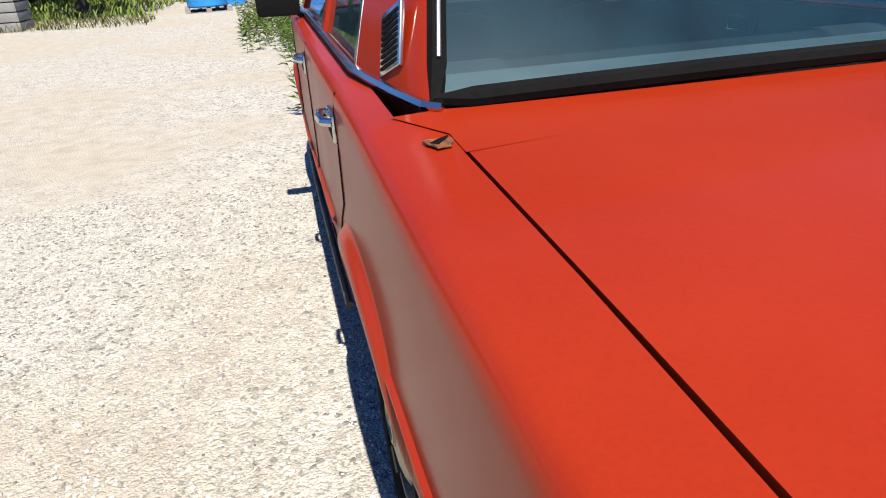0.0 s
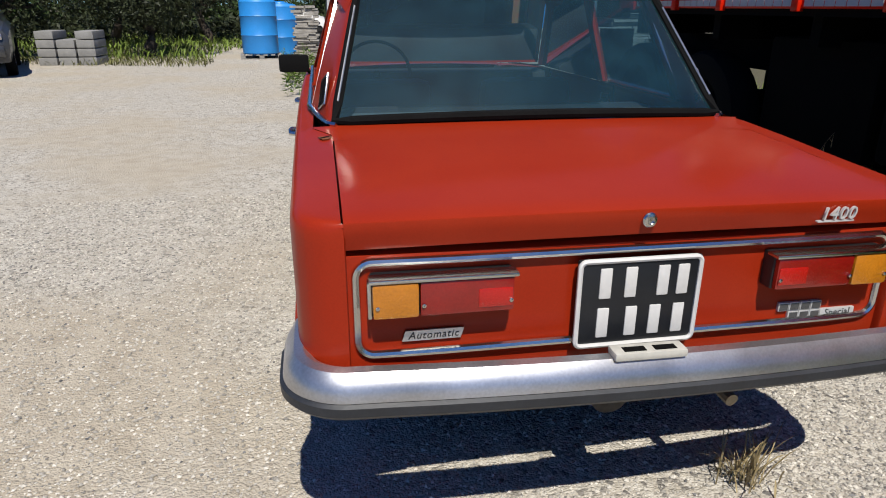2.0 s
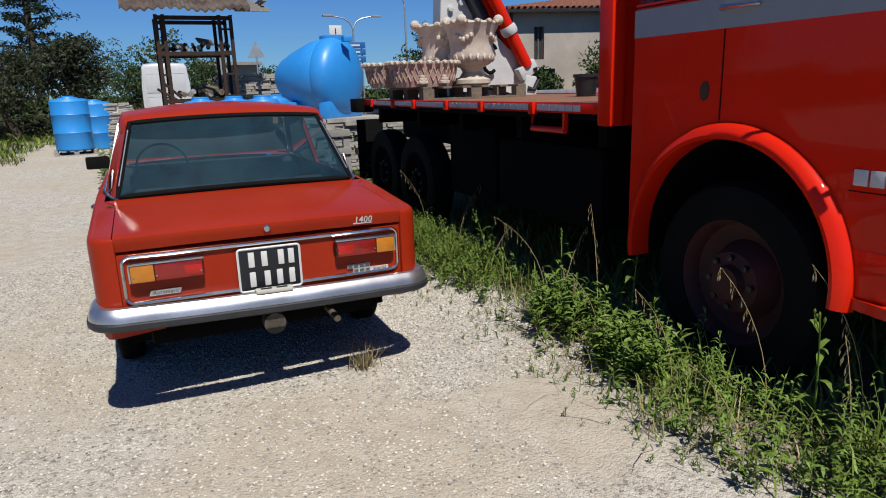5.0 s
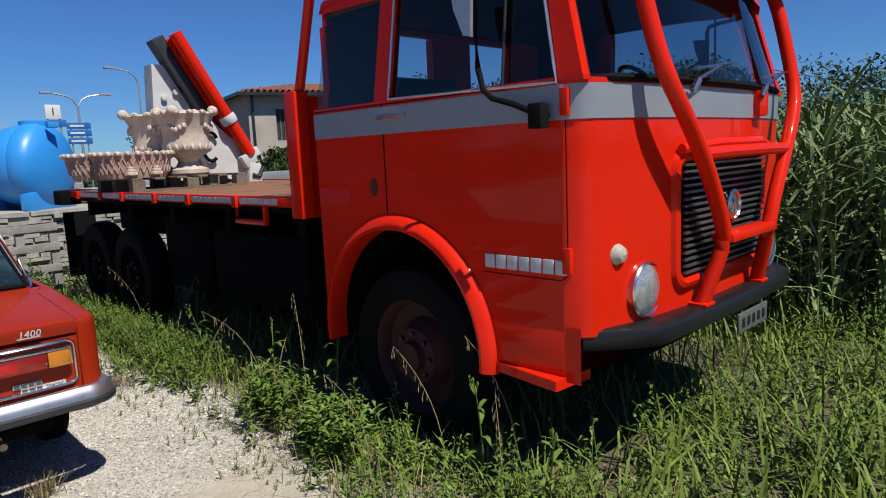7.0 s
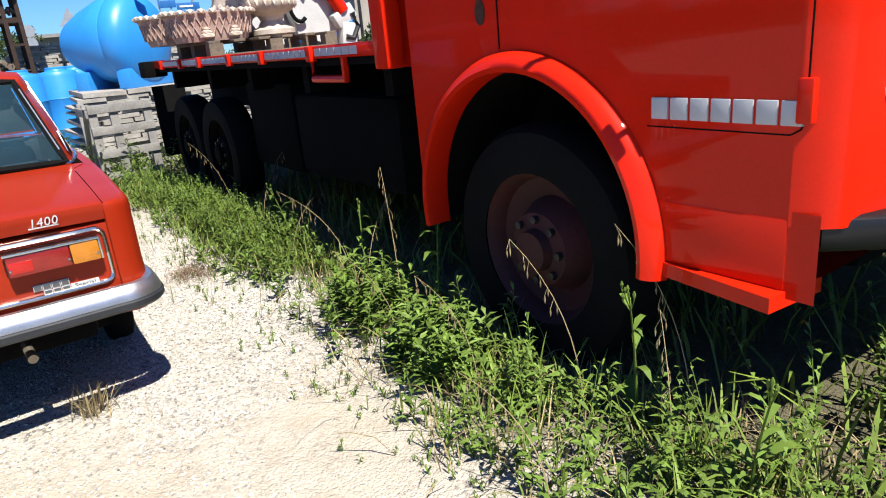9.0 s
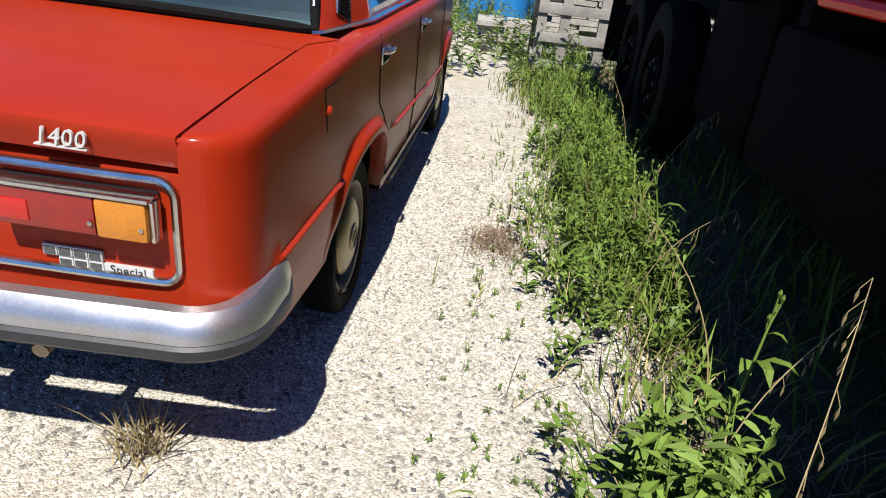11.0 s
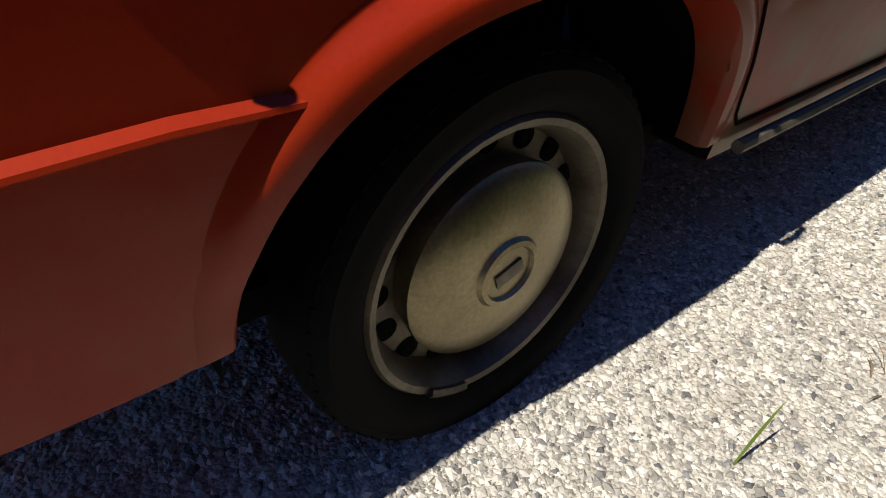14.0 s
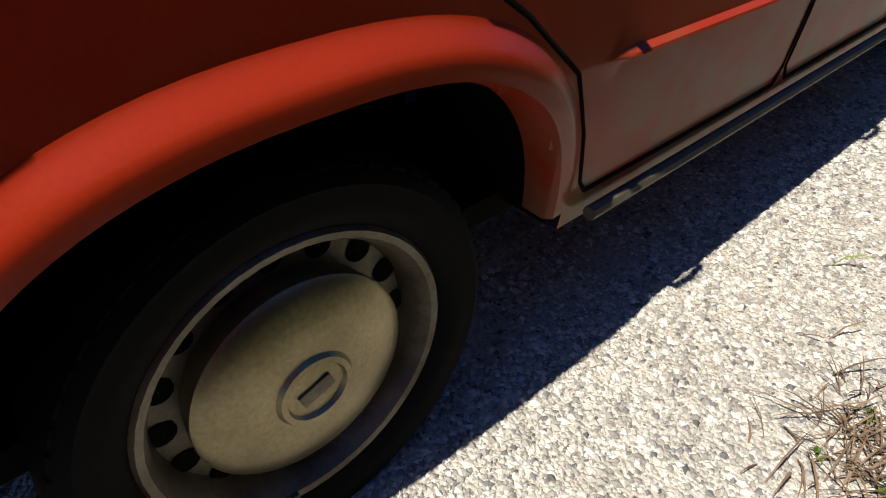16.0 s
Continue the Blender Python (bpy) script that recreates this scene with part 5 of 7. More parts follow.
def urn():
    u = thing("garden_urn", "pale cast-stone garden urn with floral relief on a pallet", "urn", "urns")
    bm = bmesh.new()
    prof = [(0.17, 0.0), (0.20, 0.02), (0.20, 0.06), (0.13, 0.09), (0.10, 0.14), (0.12, 0.18), (0.20, 0.22), (0.235, 0.27), (0.24, 0.31), (0.225, 0.36), (0.235, 0.45), (0.26, 0.54), (0.29, 0.60), (0.30, 0.62), (0.29, 0.64), (0.26, 0.64), (0.23, 0.58)]
    lathe(bm, prof, 36)
    part("bowl", bm, TERRACOTTA, u)
    rnd = random.Random(3)
    for k in range(18):
        a = 2 * math.pi * k / 18
        bm = bmesh.new()
        bmesh.ops.create_icosphere(bm, subdivisions=1, radius=0.042, matrix=pose(0.222 * math.cos(a), 0.222 * math.sin(a), 0.285) @ Matrix.Diagonal((0.8, 0.8, 1.3, 1)))
        part("relief_leaf", bm, TERRACOTTA, u)
    for k in range(14):
        a = 2 * math.pi * k / 14
        bm = bmesh.new()
        bmesh.ops.create_icosphere(bm, subdivisions=1, radius=0.035, matrix=pose(0.295 * math.cos(a), 0.295 * math.sin(a), 0.635) @ Matrix.Diagonal((1.2, 1.2, 0.8, 1)))
        part("rim_bead", bm, TERRACOTTA, u)
    for k in range(4):
        a = math.pi / 4 + math.pi / 2 * k
        for j in range(5):
            bm = bmesh.new()
            bmesh.ops.create_icosphere(bm, subdivisions=1, radius=0.032, matrix=pose(0.25 * math.cos(a + (j - 2) * 0.16), 0.25 * math.sin(a + (j - 2) * 0.16), 0.50 - 0.02 * (2 - abs(j - 2))))
            part("relief_flower", bm, TERRACOTTA, u)
        bm = bmesh.new()
        bmesh.ops.create_icosphere(bm, subdivisions=2, radius=0.055, matrix=pose(0.30 * math.cos(a), 0.30 * math.sin(a), 0.65))
        part("rim_knob", bm, TERRACOTTA, u)
    return u


u1 = urn()
u1.matrix_basis = pose(2.82, 3.4, 1.473)
u2 = copy_thing(u1, pose(2.66, 3.78, 1.473, 0, 0, 30))


def basket():
    b = thing("basket_planter", "oval terracotta planter with basket-weave relief and flower rim", "planter", "planters")
    bm = bmesh.new()
    rows = []
    for h, k in ((0.0, 0.84), (0.03, 0.88), (0.08, 0.93), (0.17, 0.98), (0.20, 1.03), (0.235, 1.05), (0.24, 0.98), (0.20, 0.90)):
        rows.append([(0.37 * k * math.cos(t), 0.22 * k * math.sin(t), h) for t in [2 * math.pi * i / 40 for i in range(40)]])
    vs = sheet(bm, rows, close_v=True)
    bm.faces.new(vs[-1])
    part("bowl", bm, mat("pinkish_terracotta", (0.54, 0.38, 0.31), 0.85, var=0.15, scale=14, fine=60, bump=0.3, col2=(0.46, 0.30, 0.24)) if not bpy.data.materials.get("pinkish_terracotta") else bpy.data.materials["pinkish_terracotta"], b)
    for i in range(26):
        t = 2 * math.pi * i / 26
        bm = bmesh.new()
        bmesh.ops.create_icosphere(bm, subdivisions=1, radius=0.036, matrix=pose(0.385 * math.cos(t), 0.23 * math.sin(t), 0.235) @ Matrix.Diagonal((1.1, 1.1, 0.75, 1)))
        part("rim_flower", bm, TERRACOTTA, b)
    for i in range(36):
        t = 2 * math.pi * i / 36
        for sl in (-1, 1):
            bm = bmesh.new()
            tube(bm, [(0.345 * math.cos(t), 0.206 * math.sin(t), 0.05), (0.37 * math.cos(t + sl * 0.16), 0.222 * math.sin(t + sl * 0.16), 0.185)], 0.007, 5)
            part("weave_strand", bm, bpy.data.materials["pinkish_terracotta"], b)
    for t in (-1.9, -1.2):
        for dz, r in ((0.045, 0.06), (0.075, 0.045), (0.10, 0.03)):
            bm = bmesh.new()
            bmesh.ops.create_icosphere(bm, subdivisions=1, radius=r, matrix=pose(0.36 * math.cos(t), 0.215 * math.sin(t), dz) @ Matrix.Diagonal((1.2, 0.5, 0.45, 1)))
            part("relief_flower", bm, TERRACOTTA, b)
    return b


b1 = basket()
b1.matrix_basis = pose(2.22, 3.3, 1.473, 0, 0, 4)
b2_ = copy_thing(b1, pose(2.10, 3.72, 1.473, 0, 0, 8))

col = thing("stone_column", "pale cast-stone column standing on a dark plinth on the lorry deck", "column")
bm = bmesh.new()
lathe(bm, [(0.001, 0.0), (0.135, 0.0), (0.14, 0.03), (0.125, 0.055), (0.11, 0.06), (0.118, 0.085), (0.100, 0.105), (0.094, 0.13), (0.088, 0.70), (0.090, 0.72), (0.105, 0.74), (0.11, 0.77), (0.001, 0.775)], 24, "z", (3.57, 1.71, 1.463))
part("shaft", bm, TERRACOTTA, col)
part("plinth", box(bmesh.new(), 3.42, 3.72, 1.56, 1.86, 1.342, 1.463, 0.01), OLDWOOD, col)
pot = thing("plant_pot", "black plastic plant pot on the lorry deck", "pot")
bm = bmesh.new()
lathe(bm, [(0.001, 0.0), (0.085, 0.0), (0.11, 0.17), (0.122, 0.172), (0.122, 0.20), (0.108, 0.20), (0.10, 0.15), (0.001, 0.14)], 20, "z", (3.30, 2.02, 1.343))
part("shell", bm, BLACKPAINT, pot)

# ---- loader crane, folded ----
crane = thing("loader_crane", "folded loader crane with white column and red boom", "crane")
CRWHITE = mat("crane_white_paint", (0.68, 0.68, 0.66), 0.5, var=0.08, scale=6)
bm = bmesh.new()
slab(bm, [(2.95, 4.25, 1.343), (3.45, 4.25, 1.343), (3.32, 4.25, 2.0), (3.18, 4.25, 2.72), (2.88, 4.25, 2.72), (2.84, 4.25, 2.0)], (0, 0.22, 0))
part("column", bm, CRWHITE, crane, smooth=0)
bm = bmesh.new()
slab(bm, [(3.38, 4.10, 1.46), (3.72, 4.10, 1.36), (3.96, 4.10, 1.62), (3.90, 4.10, 1.76), (3.66, 4.10, 1.90), (3.42, 4.10, 2.12), (3.28, 4.10, 2.16), (3.30, 4.10, 1.8)], (0, 0.24, 0))
part("elbow", bm, CRWHITE, crane, smooth=0)
bm = bmesh.new()
box(bm, -0.085, 0.085, -0.09, 0.09, 0.0, 1.55, 0.012, pose(3.88, 4.2, 1.68, 0, -30.5, 0))
tube(bm, [Vector((3.88, 4.02, 1.68)), Vector((3.88, 4.02, 1.68)) + Vector((-0.506, 0, 0.862)) * 1.58], 0.075, 12)
part("boom", bm, TRUCK_RED, crane, "red boom with cylinder")
bm = bmesh.new()
box(bm, -0.075, 0.075, -0.09, 0.09, 0.0, 1.60, 0.012, pose(3.74, 4.22, 1.62, 0, -30.5, 0))
part("inner_boom", bm, BLACKPAINT, crane)
bm = bmesh.new()
tube(bm, [(3.40 + 0.10 * math.cos(t), 4.06, 1.78 + 0.17 * math.sin(t)) for t in [math.pi * (0.2 + 1.5 * k / 14) for k in range(15)]], 0.022, 8)
part("hose", bm, RUBBER, crane)
bm = bmesh.new()
lathe(bm, [(0.09, -0.03), (0.10, 0.0), (0.10, 0.05), (0.09, 0.08)], 14, "x", (0, 0, 0))
bmesh.ops.transform(bm, matrix=pose(3.62, 4.02, 2.12, 0, 59, 0), verts=bm.verts)
part("cylinder_collar", bm, CRWHITE, crane)
bm = bmesh.new()
box(bm, -0.13, 0.13, -0.14, 0.12, -0.06, 0.10, 0.02, pose(3.90, 4.12, 1.62, 0, -30.5, 0))
box(bm, -0.05, 0.13, -0.13, 0.02, -0.34, -0.05, 0.02, pose(3.90, 4.10, 1.62, 0, 8, 0))
part("boom_clamp", bm, CRWHITE, crane)
bm = bmesh.new()
tube(bm, [(3.97, 3.97, 1.66), (4.02, 3.97, 1.52), (3.95, 3.97, 1.40), (3.86, 3.97, 1.42)], 0.03, 8)
part("boom_hook", bm, BLACKPAINT, crane)
for y in (4.15, 4.35):
    part("foot", box(bmesh.new(), 3.0, 3.6, y - 0.05, y + 0.05, 1.342, 1.40), BLACKPAINT, crane)
for x, z in ((2.98, 2.35), (3.12, 2.42), (3.05, 2.05)):
    bm = bmesh.new()
    lathe(bm, [(0.035, 0.0), (0.035, -0.04), (0.001, -0.045)], 12, "y", (x, 4.25, z))
    part("pin", bm, CRWHITE, crane)

# ---- yard behind the vehicles ----
STONE = mat("pale_slab_stone", (0.48, 0.45, 0.40), 0.9, var=0.2, scale=7, fine=60, bump=0.5, col2=(0.34, 0.31, 0.27))
RUSTSTEEL = mat("rusty_dark_steel", (0.035, 0.022, 0.016), 0.8, 0.3, var=0.3, scale=8, col2=(0.06, 0.028, 0.016))
CONCRETE = mat("grey_concrete", (0.34, 0.335, 0.32), 0.9, var=0.15, scale=6, fine=70, bump=0.3)
GALV = mat("galvanised_pole", (0.36, 0.38, 0.40), 0.5, 0.6, var=0.1)

# blue tank lying on stacked slabs
tank = thing("water_tank", "bright blue polyethylene water tank lying on its side on stacked stone", "water tank")
ax = Vector((-0.68, 0.73, 0.0)).normalized()
rot = ax.to_track_quat("Z", "Y").to_matrix().to_4x4()
bm = bmesh.new()
lathe(bm, [(0.001, -0.13), (0.20, -0.125), (0.40, -0.08), (0.54, -0.02), (0.60, 0.06), (0.615, 0.14), (0.612, 0.24), (0.60, 0.26), (0.605, 0.28), (0.56, 0.52), (0.44, 0.84), (0.33, 1.06), (0.27, 1.14), (0.001, 1.16)], 44)
bmesh.ops.transform(bm, matrix=Matrix.Translation((2.54, 7.3, 1.66)) @ rot, verts=bm.verts)
part("shell", bm, BLUEPLASTIC, tank)
bm = bmesh.new()
lathe(bm, [(0.20, -0.02), (0.20, 0.05), (0.18, 0.06), (0.001, 0.065)], 24, "z", (2.42, 7.45, 2.24))
part("lid", bm, BLUEPLASTIC, tank)
for a in (0.1, 0.75):
    c = Vector((2.54, 7.3, 1.08)) + ax * a
    bm = bmesh.new()
    box(bm, -0.50, 0.50, -0.10, 0.10, -0.04, 0.22, 0.02, Matrix.Translation(c) @ pose(0, 0, 0, 0, 0, math.degrees(math.atan2(ax.y, ax.x)) + 90))
    part("foot", bm, BLUEPLASTIC, tank)
bm = bmesh.new()
box(bm, 2.48, 2.62, 7.02, 7.16, 2.18, 2.26, 0.01)
part("lug", bm, BLUEPLASTIC, tank)

# slab stacks
rnd = random.Random(11)
def slab_stack(name, label, x0, x1, y0, y1, z0, z1, seed, rows=None):
    r = random.Random(seed)
    st = thing(name, label, "stone stack", "stone stacks")
    z = z0
    while z < z1:
        h = r.uniform(0.035, 0.07)
        x = x0 + r.uniform(-0.08, 0.08)
        while x < x1 - 0.1:
            w = r.uniform(0.25, 0.65)
            w = min(w, x1 - x + 0.05)
            d = r.uniform(0.0, 0.10)
            part("stone", box(bmesh.new(), -w / 2 + 0.01, w / 2 - 0.01, 0, (y1 - y0), -h / 2 + 0.004, h / 2 - 0.004, 0.0, pose(x + w / 2, y0 + d - 0.05, z + h / 2, r.uniform(-1, 1), r.uniform(-1.5, 1.5), r.uniform(-4, 4))), STONE, st, smooth=0)
            x += w
        z += h
    return st
slab_stack("slab_stack", "stacked pale stone slabs under the blue tank", 1.5, 3.3, 6.75, 8.3, 0.0, 1.02, 1)
slab_stack("slab_stack", "low stack of white stone slabs beside weeds", 0.75, 1.5, 6.9, 7.5, 0.0, 0.30, 2)
slab_stack("stone_wall", "dry-stacked grey stone wall behind the yard", 1.2, 4.6, 13.2, 13.7, 0.0, 1.85, 3)
slab_stack("stone_pile", "stacked grey stones beside the white van", -1.3, -0.7, 17.0, 17.6, 0.0, 1.3, 4)
slab_stack("slab_stack", "white stone slabs behind the blue barrels", 0.2, 1.9, 10.6, 11.2, 0.0, 1.15, 5)
for k in range(3):
    c = thing("concrete_kerb_stack", "stack of grey concrete kerb blocks on the gravel", "kerb stack", "kerb stacks")
    for j in range(4 - k % 2):
        part("kerb_block", box(bmesh.new(), -6.9 + k * 0.42, -6.9 + k * 0.42 + 0.38, 15.4, 16.3, j * 0.19, j * 0.19 + 0.17, 0.015), CONCRETE, c)

# grey wooden crate frame standing by the slabs
crate = thing("wooden_crate", "weathered grey wooden crate frame standing open on weeds", "crate")
for x in (1.40, 1.62, 1.98):
    part("post", box(bmesh.new(), x, x + 0.09, 5.62, 5.70, 0.0, 0.95, 0.004), GREYWOOD, crate)
for z in (0.10, 0.36, 0.62, 0.86):
    part("rail", box(bmesh.new(), 1.40, 2.07, 5.595, 5.62, z, z + 0.09, 0.003), GREYWOOD, crate)
for y in (6.0, 6.4):
    part("post", box(bmesh.new(), 1.40, 1.48, y, y + 0.08, 0.0, 0.95, 0.004), GREYWOOD, crate)
for z in (0.15, 0.82):
    part("rail", box(bmesh.new(), 1.375, 1.40, 5.62, 6.48, z, z + 0.09, 0.003), GREYWOOD, crate)
part("brace", box(bmesh.new(), -0.025, 0.025, -0.02, 0.02, -0.55, 0.55, 0.0, pose(1.385, 6.0, 0.5, 38, 0, 0)), GREYWOOD, crate)

# rusty storage rack with a corrugated roof
rack = thing("storage_rack", "rusty steel storage rack with corrugated roof and scrap on its shelves", "rack")
for x in (0.03, 0.17, 1.25, 1.48):
    for y in (11.9, 12.9):
        part("post", box(bmesh.new(), x - 0.035, x + 0.035, y - 0.035, y + 0.035, 0.0, 3.05), RUSTSTEEL, rack, smooth=0)
for z in (1.35, 2.30, 3.0):
    for y in (11.9, 12.9):
        part("beam", box(bmesh.new(), 0.03, 1.48, y - 0.03, y + 0.03, z - 0.05, z + 0.03), RUSTSTEEL, rack, smooth=0)
    part("shelf_panel", box(bmesh.new(), 0.03, 1.48, 11.92, 12.88, z - 0.02, z + 0.005), RUSTSTEEL, rack, smooth=0) if z < 3 else None
for x in (0.10, 1.36):
    for k in range(6):
        bm = bmesh.new()
        box(bm, x - 0.10, x + 0.10, 11.88, 11.91, 0.5 + k * 0.45, 0.54 + k * 0.45)
        part("rung", bm, RUSTSTEEL, rack, smooth=0)
bm = bmesh.new()
for p, q in (((-0.1, 11.9, 2.2), (0.25, 11.9, 2.55)), ((0.0, 11.9, 1.75), (0.35, 11.9, 1.40)), ((-0.1, 11.9, 1.6), (0.30, 11.9, 1.34))):
    part("gusset", tube(bmesh.new(), [p, q], 0.03, 6), RUSTSTEEL, rack)
rows = []
for k in range(61):
    x = -0.60 + 2.45 * k / 60
    dz = 0.03 * math.sin(k * 1.6)
    rows.append([(x, 11.5, 3.14 + dz + 0.03 * math.sin(x * 5)), (x, 12.2, 3.46 + dz), (x, 13.2, 3.92 + dz), (x, 13.2, 3.90 + dz), (x, 11.5, 3.10 + dz + 0.03 * math.sin(x * 5))])
sheet(bm, rows, close_v=True)
part("roof_sheet", bm, mat("corrugated_fibre_sheet", (0.16, 0.13, 0.10), 0.9, var=0.3, scale=3, col2=(0.07, 0.04, 0.03)), rack)
for k in range(5):
    part("timber", box(bmesh.new(), 1.55, 2.25, 11.6 + k * 0.3, 11.68 + k * 0.3, 3.10 + 0.07 * k, 3.18 + 0.07 * k, 0.0), GREYWOOD, rack, smooth=0)
part("timber", box(bmesh.new(), 2.12, 2.20, 11.55, 12.95, 3.2, 3.28, 0, pose(0, 0, 0.10)), GREYWOOD, rack, smooth=0)
for z in (2.305, 1.355):
    for k in range(16):
        r = rnd.uniform(0.05, 0.11)
        bm = bmesh.new()
        x = rnd.uniform(0.35, 1.35)
        tube(bm, [(x, 11.95, z + r + rnd.uniform(0, 0.12)), (x + rnd.uniform(-0.2, 0.2), 12.7, z + r + rnd.uniform(0, 0.15))], r * 0.6, 7)
        o = part("scrap_length", bm, (OLDWOOD, RUSTSTEEL, GREYWOOD)[k % 3], rack)
    part("scrap_board", box(bmesh.new(), -0.06, 0.06, -0.4, 0.4, -0.02, 0.02, 0, pose(0.95, 12.2, z + 0.24, 12, 50, 25)), OLDWOOD, rack, smooth=0)

# blue barrels on a pallet
def barrel(label, wide=1.0):
    b = thing("water_barrel", label, "barrel", "blue barrels")
    bm = bmesh.new()
    lathe(bm, [(r * wide, z) for r, z in ((0.29, 0.0), (0.305, 0.03), (0.31, 0.45), (0.318, 0.47), (0.31, 0.49), (0.31, 0.92), (0.318, 0.94), (0.31, 0.96), (0.31, 1.28), (0.28, 1.34), (0.16, 1.36), (0.15, 1.385), (0.001, 1.39))], 32)
    part("drum", bm, BLUEPLASTIC, b)
    bm = bmesh.new()
    lathe(bm, [(0.15, 1.36), (0.15, 1.41), (0.13, 1.42), (0.001, 1.42)], 20)
    part("cap", bm, BLUEPLASTIC, b)
    return b
p2 = shipping_pallet("shipping_pallet", 1.05, 1.05, 0.11, "pale wooden pallet lying on gravel under a barrel", GREYWOOD)
p2.matrix_basis = pose(-2.20, 17.35, 0.0, 0, 0, 6)
q = barrel("wide bright blue plastic barrel standing on a pallet", 1.5)
q.matrix_basis = pose(-2.20, 17.35, 0.11)
copy_thing(q, pose(-1.72, 18.9, 0.0))
q = barrel("tall bright blue plastic barrel standing among weeds")
q.matrix_basis = pose(1.9, 10.0, 0.0)
for x, y, z in ((1.05, 9.2, 0.0), (1.6, 9.6, 0.0), (0.55, 9.9, 0.0)):
    copy_thing(q, pose(x, y, z))
bt = barrel("wide blue plastic barrel lying on stacked slabs behind the planters", 1.3)
bt.matrix_basis = pose(4.75, 8.45, 1.645, 90, 0, 60)
slab_stack("slab_stack", "stacked stone slabs carrying a blue barrel", 3.4, 5.2, 8.0, 9.2, 0.0, 1.22, 6)

# white van
def wheel_simple(parent, x, y, r, w, s):
    bm = bmesh.new()
    lathe(bm, [(r * 0.6, -w), (r * 0.95, -w), (r, -w * 0.6), (r, w * 0.6), (r * 0.95, w), (r * 0.62, w)], 24, "x", (x, y, r))
    wh = part("wheel", bm, RUBBER, parent)
    bm = bmesh.new()
    lathe(bm, [(r * 0.63, s * w * 0.9), (r * 0.5, s * w * 0.5), (r * 0.2, s * w * 0.7), (0.001, s * w * 0.75)], 20, "x", (x, y, r))
    part("rim", bm, ALU, wh)
van = thing("white_van", "white panel van parked with its rear doors towards the yard", "van")
VANW = mat("van_white_paint", (0.66, 0.67, 0.68), 0.4, var=0.04, coat=0.3)
bm = bmesh.new()
rows = []
for y, zt in ((17.0, 2.02), (17.04, 2.08), (17.2, 2.12), (19.6, 2.14), (20.3, 2.02), (20.9, 1.45), (21.6, 1.15), (21.8, 0.8), (21.85, 0.45)):
    rows.append([(-0.72, y, 0.38), (-0.76, y, 0.9), (-0.74, y, min(zt, 1.5) - 0.05), (-0.66, y, zt - 0.10), (-0.55, y, zt - 0.02), (0.0, y, zt), (0.85, y, zt), (1.40, y, zt - 0.02), (1.0 + 0.5, y, zt - 0.10), (1.58, y, min(zt, 1.5) - 0.05), (1.60, y, 0.9), (1.56, y, 0.38)])
vs = sheet(bm, rows, close_v=True)
bm.faces.new(vs[0])
bm.faces.new(vs[-1][::-1])
part("body", bm, VANW, van)
for x0, x1 in ((-0.66, 0.40), (0.425, 1.50)):
    d = part("rear_door", box(bmesh.new(), x0, x1, 16.97, 17.0, 0.45, 1.95, 0.02), VANW, van)
    part("door_panel", box(bmesh.new(), x0 + 0.14, x1 - 0.14, 16.958, 16.972, 1.25, 1.80, 0.02), VANW, d)
    part("door_panel", box(bmesh.new(), x0 + 0.14, x1 - 0.14, 16.958, 16.972, 0.62, 1.12, 0.02), VANW, d)
bm = bmesh.new()
lathe(bm, [(0.05, 0), (0.05, -0.02), (0.001, -0.025)], 12, "y", (0.2, 16.965, 0.95))
part("door_lock", bm, RUBBER, van)
part("bumper", box(bmesh.new(), -0.74, 1.58, 16.90, 17.02, 0.36, 0.56, 0.03), RUBBER, van)
for x, s in ((-0.62, -1), (1.46, 1)):
    for y in (17.8, 20.9):
        wheel_simple(van, x, y, 0.33, 0.10, s)
van.matrix_basis = pose(0.24, 8.0, 0.0) @ Matrix.Diagonal((0.74, 1.0, 1.26, 1))

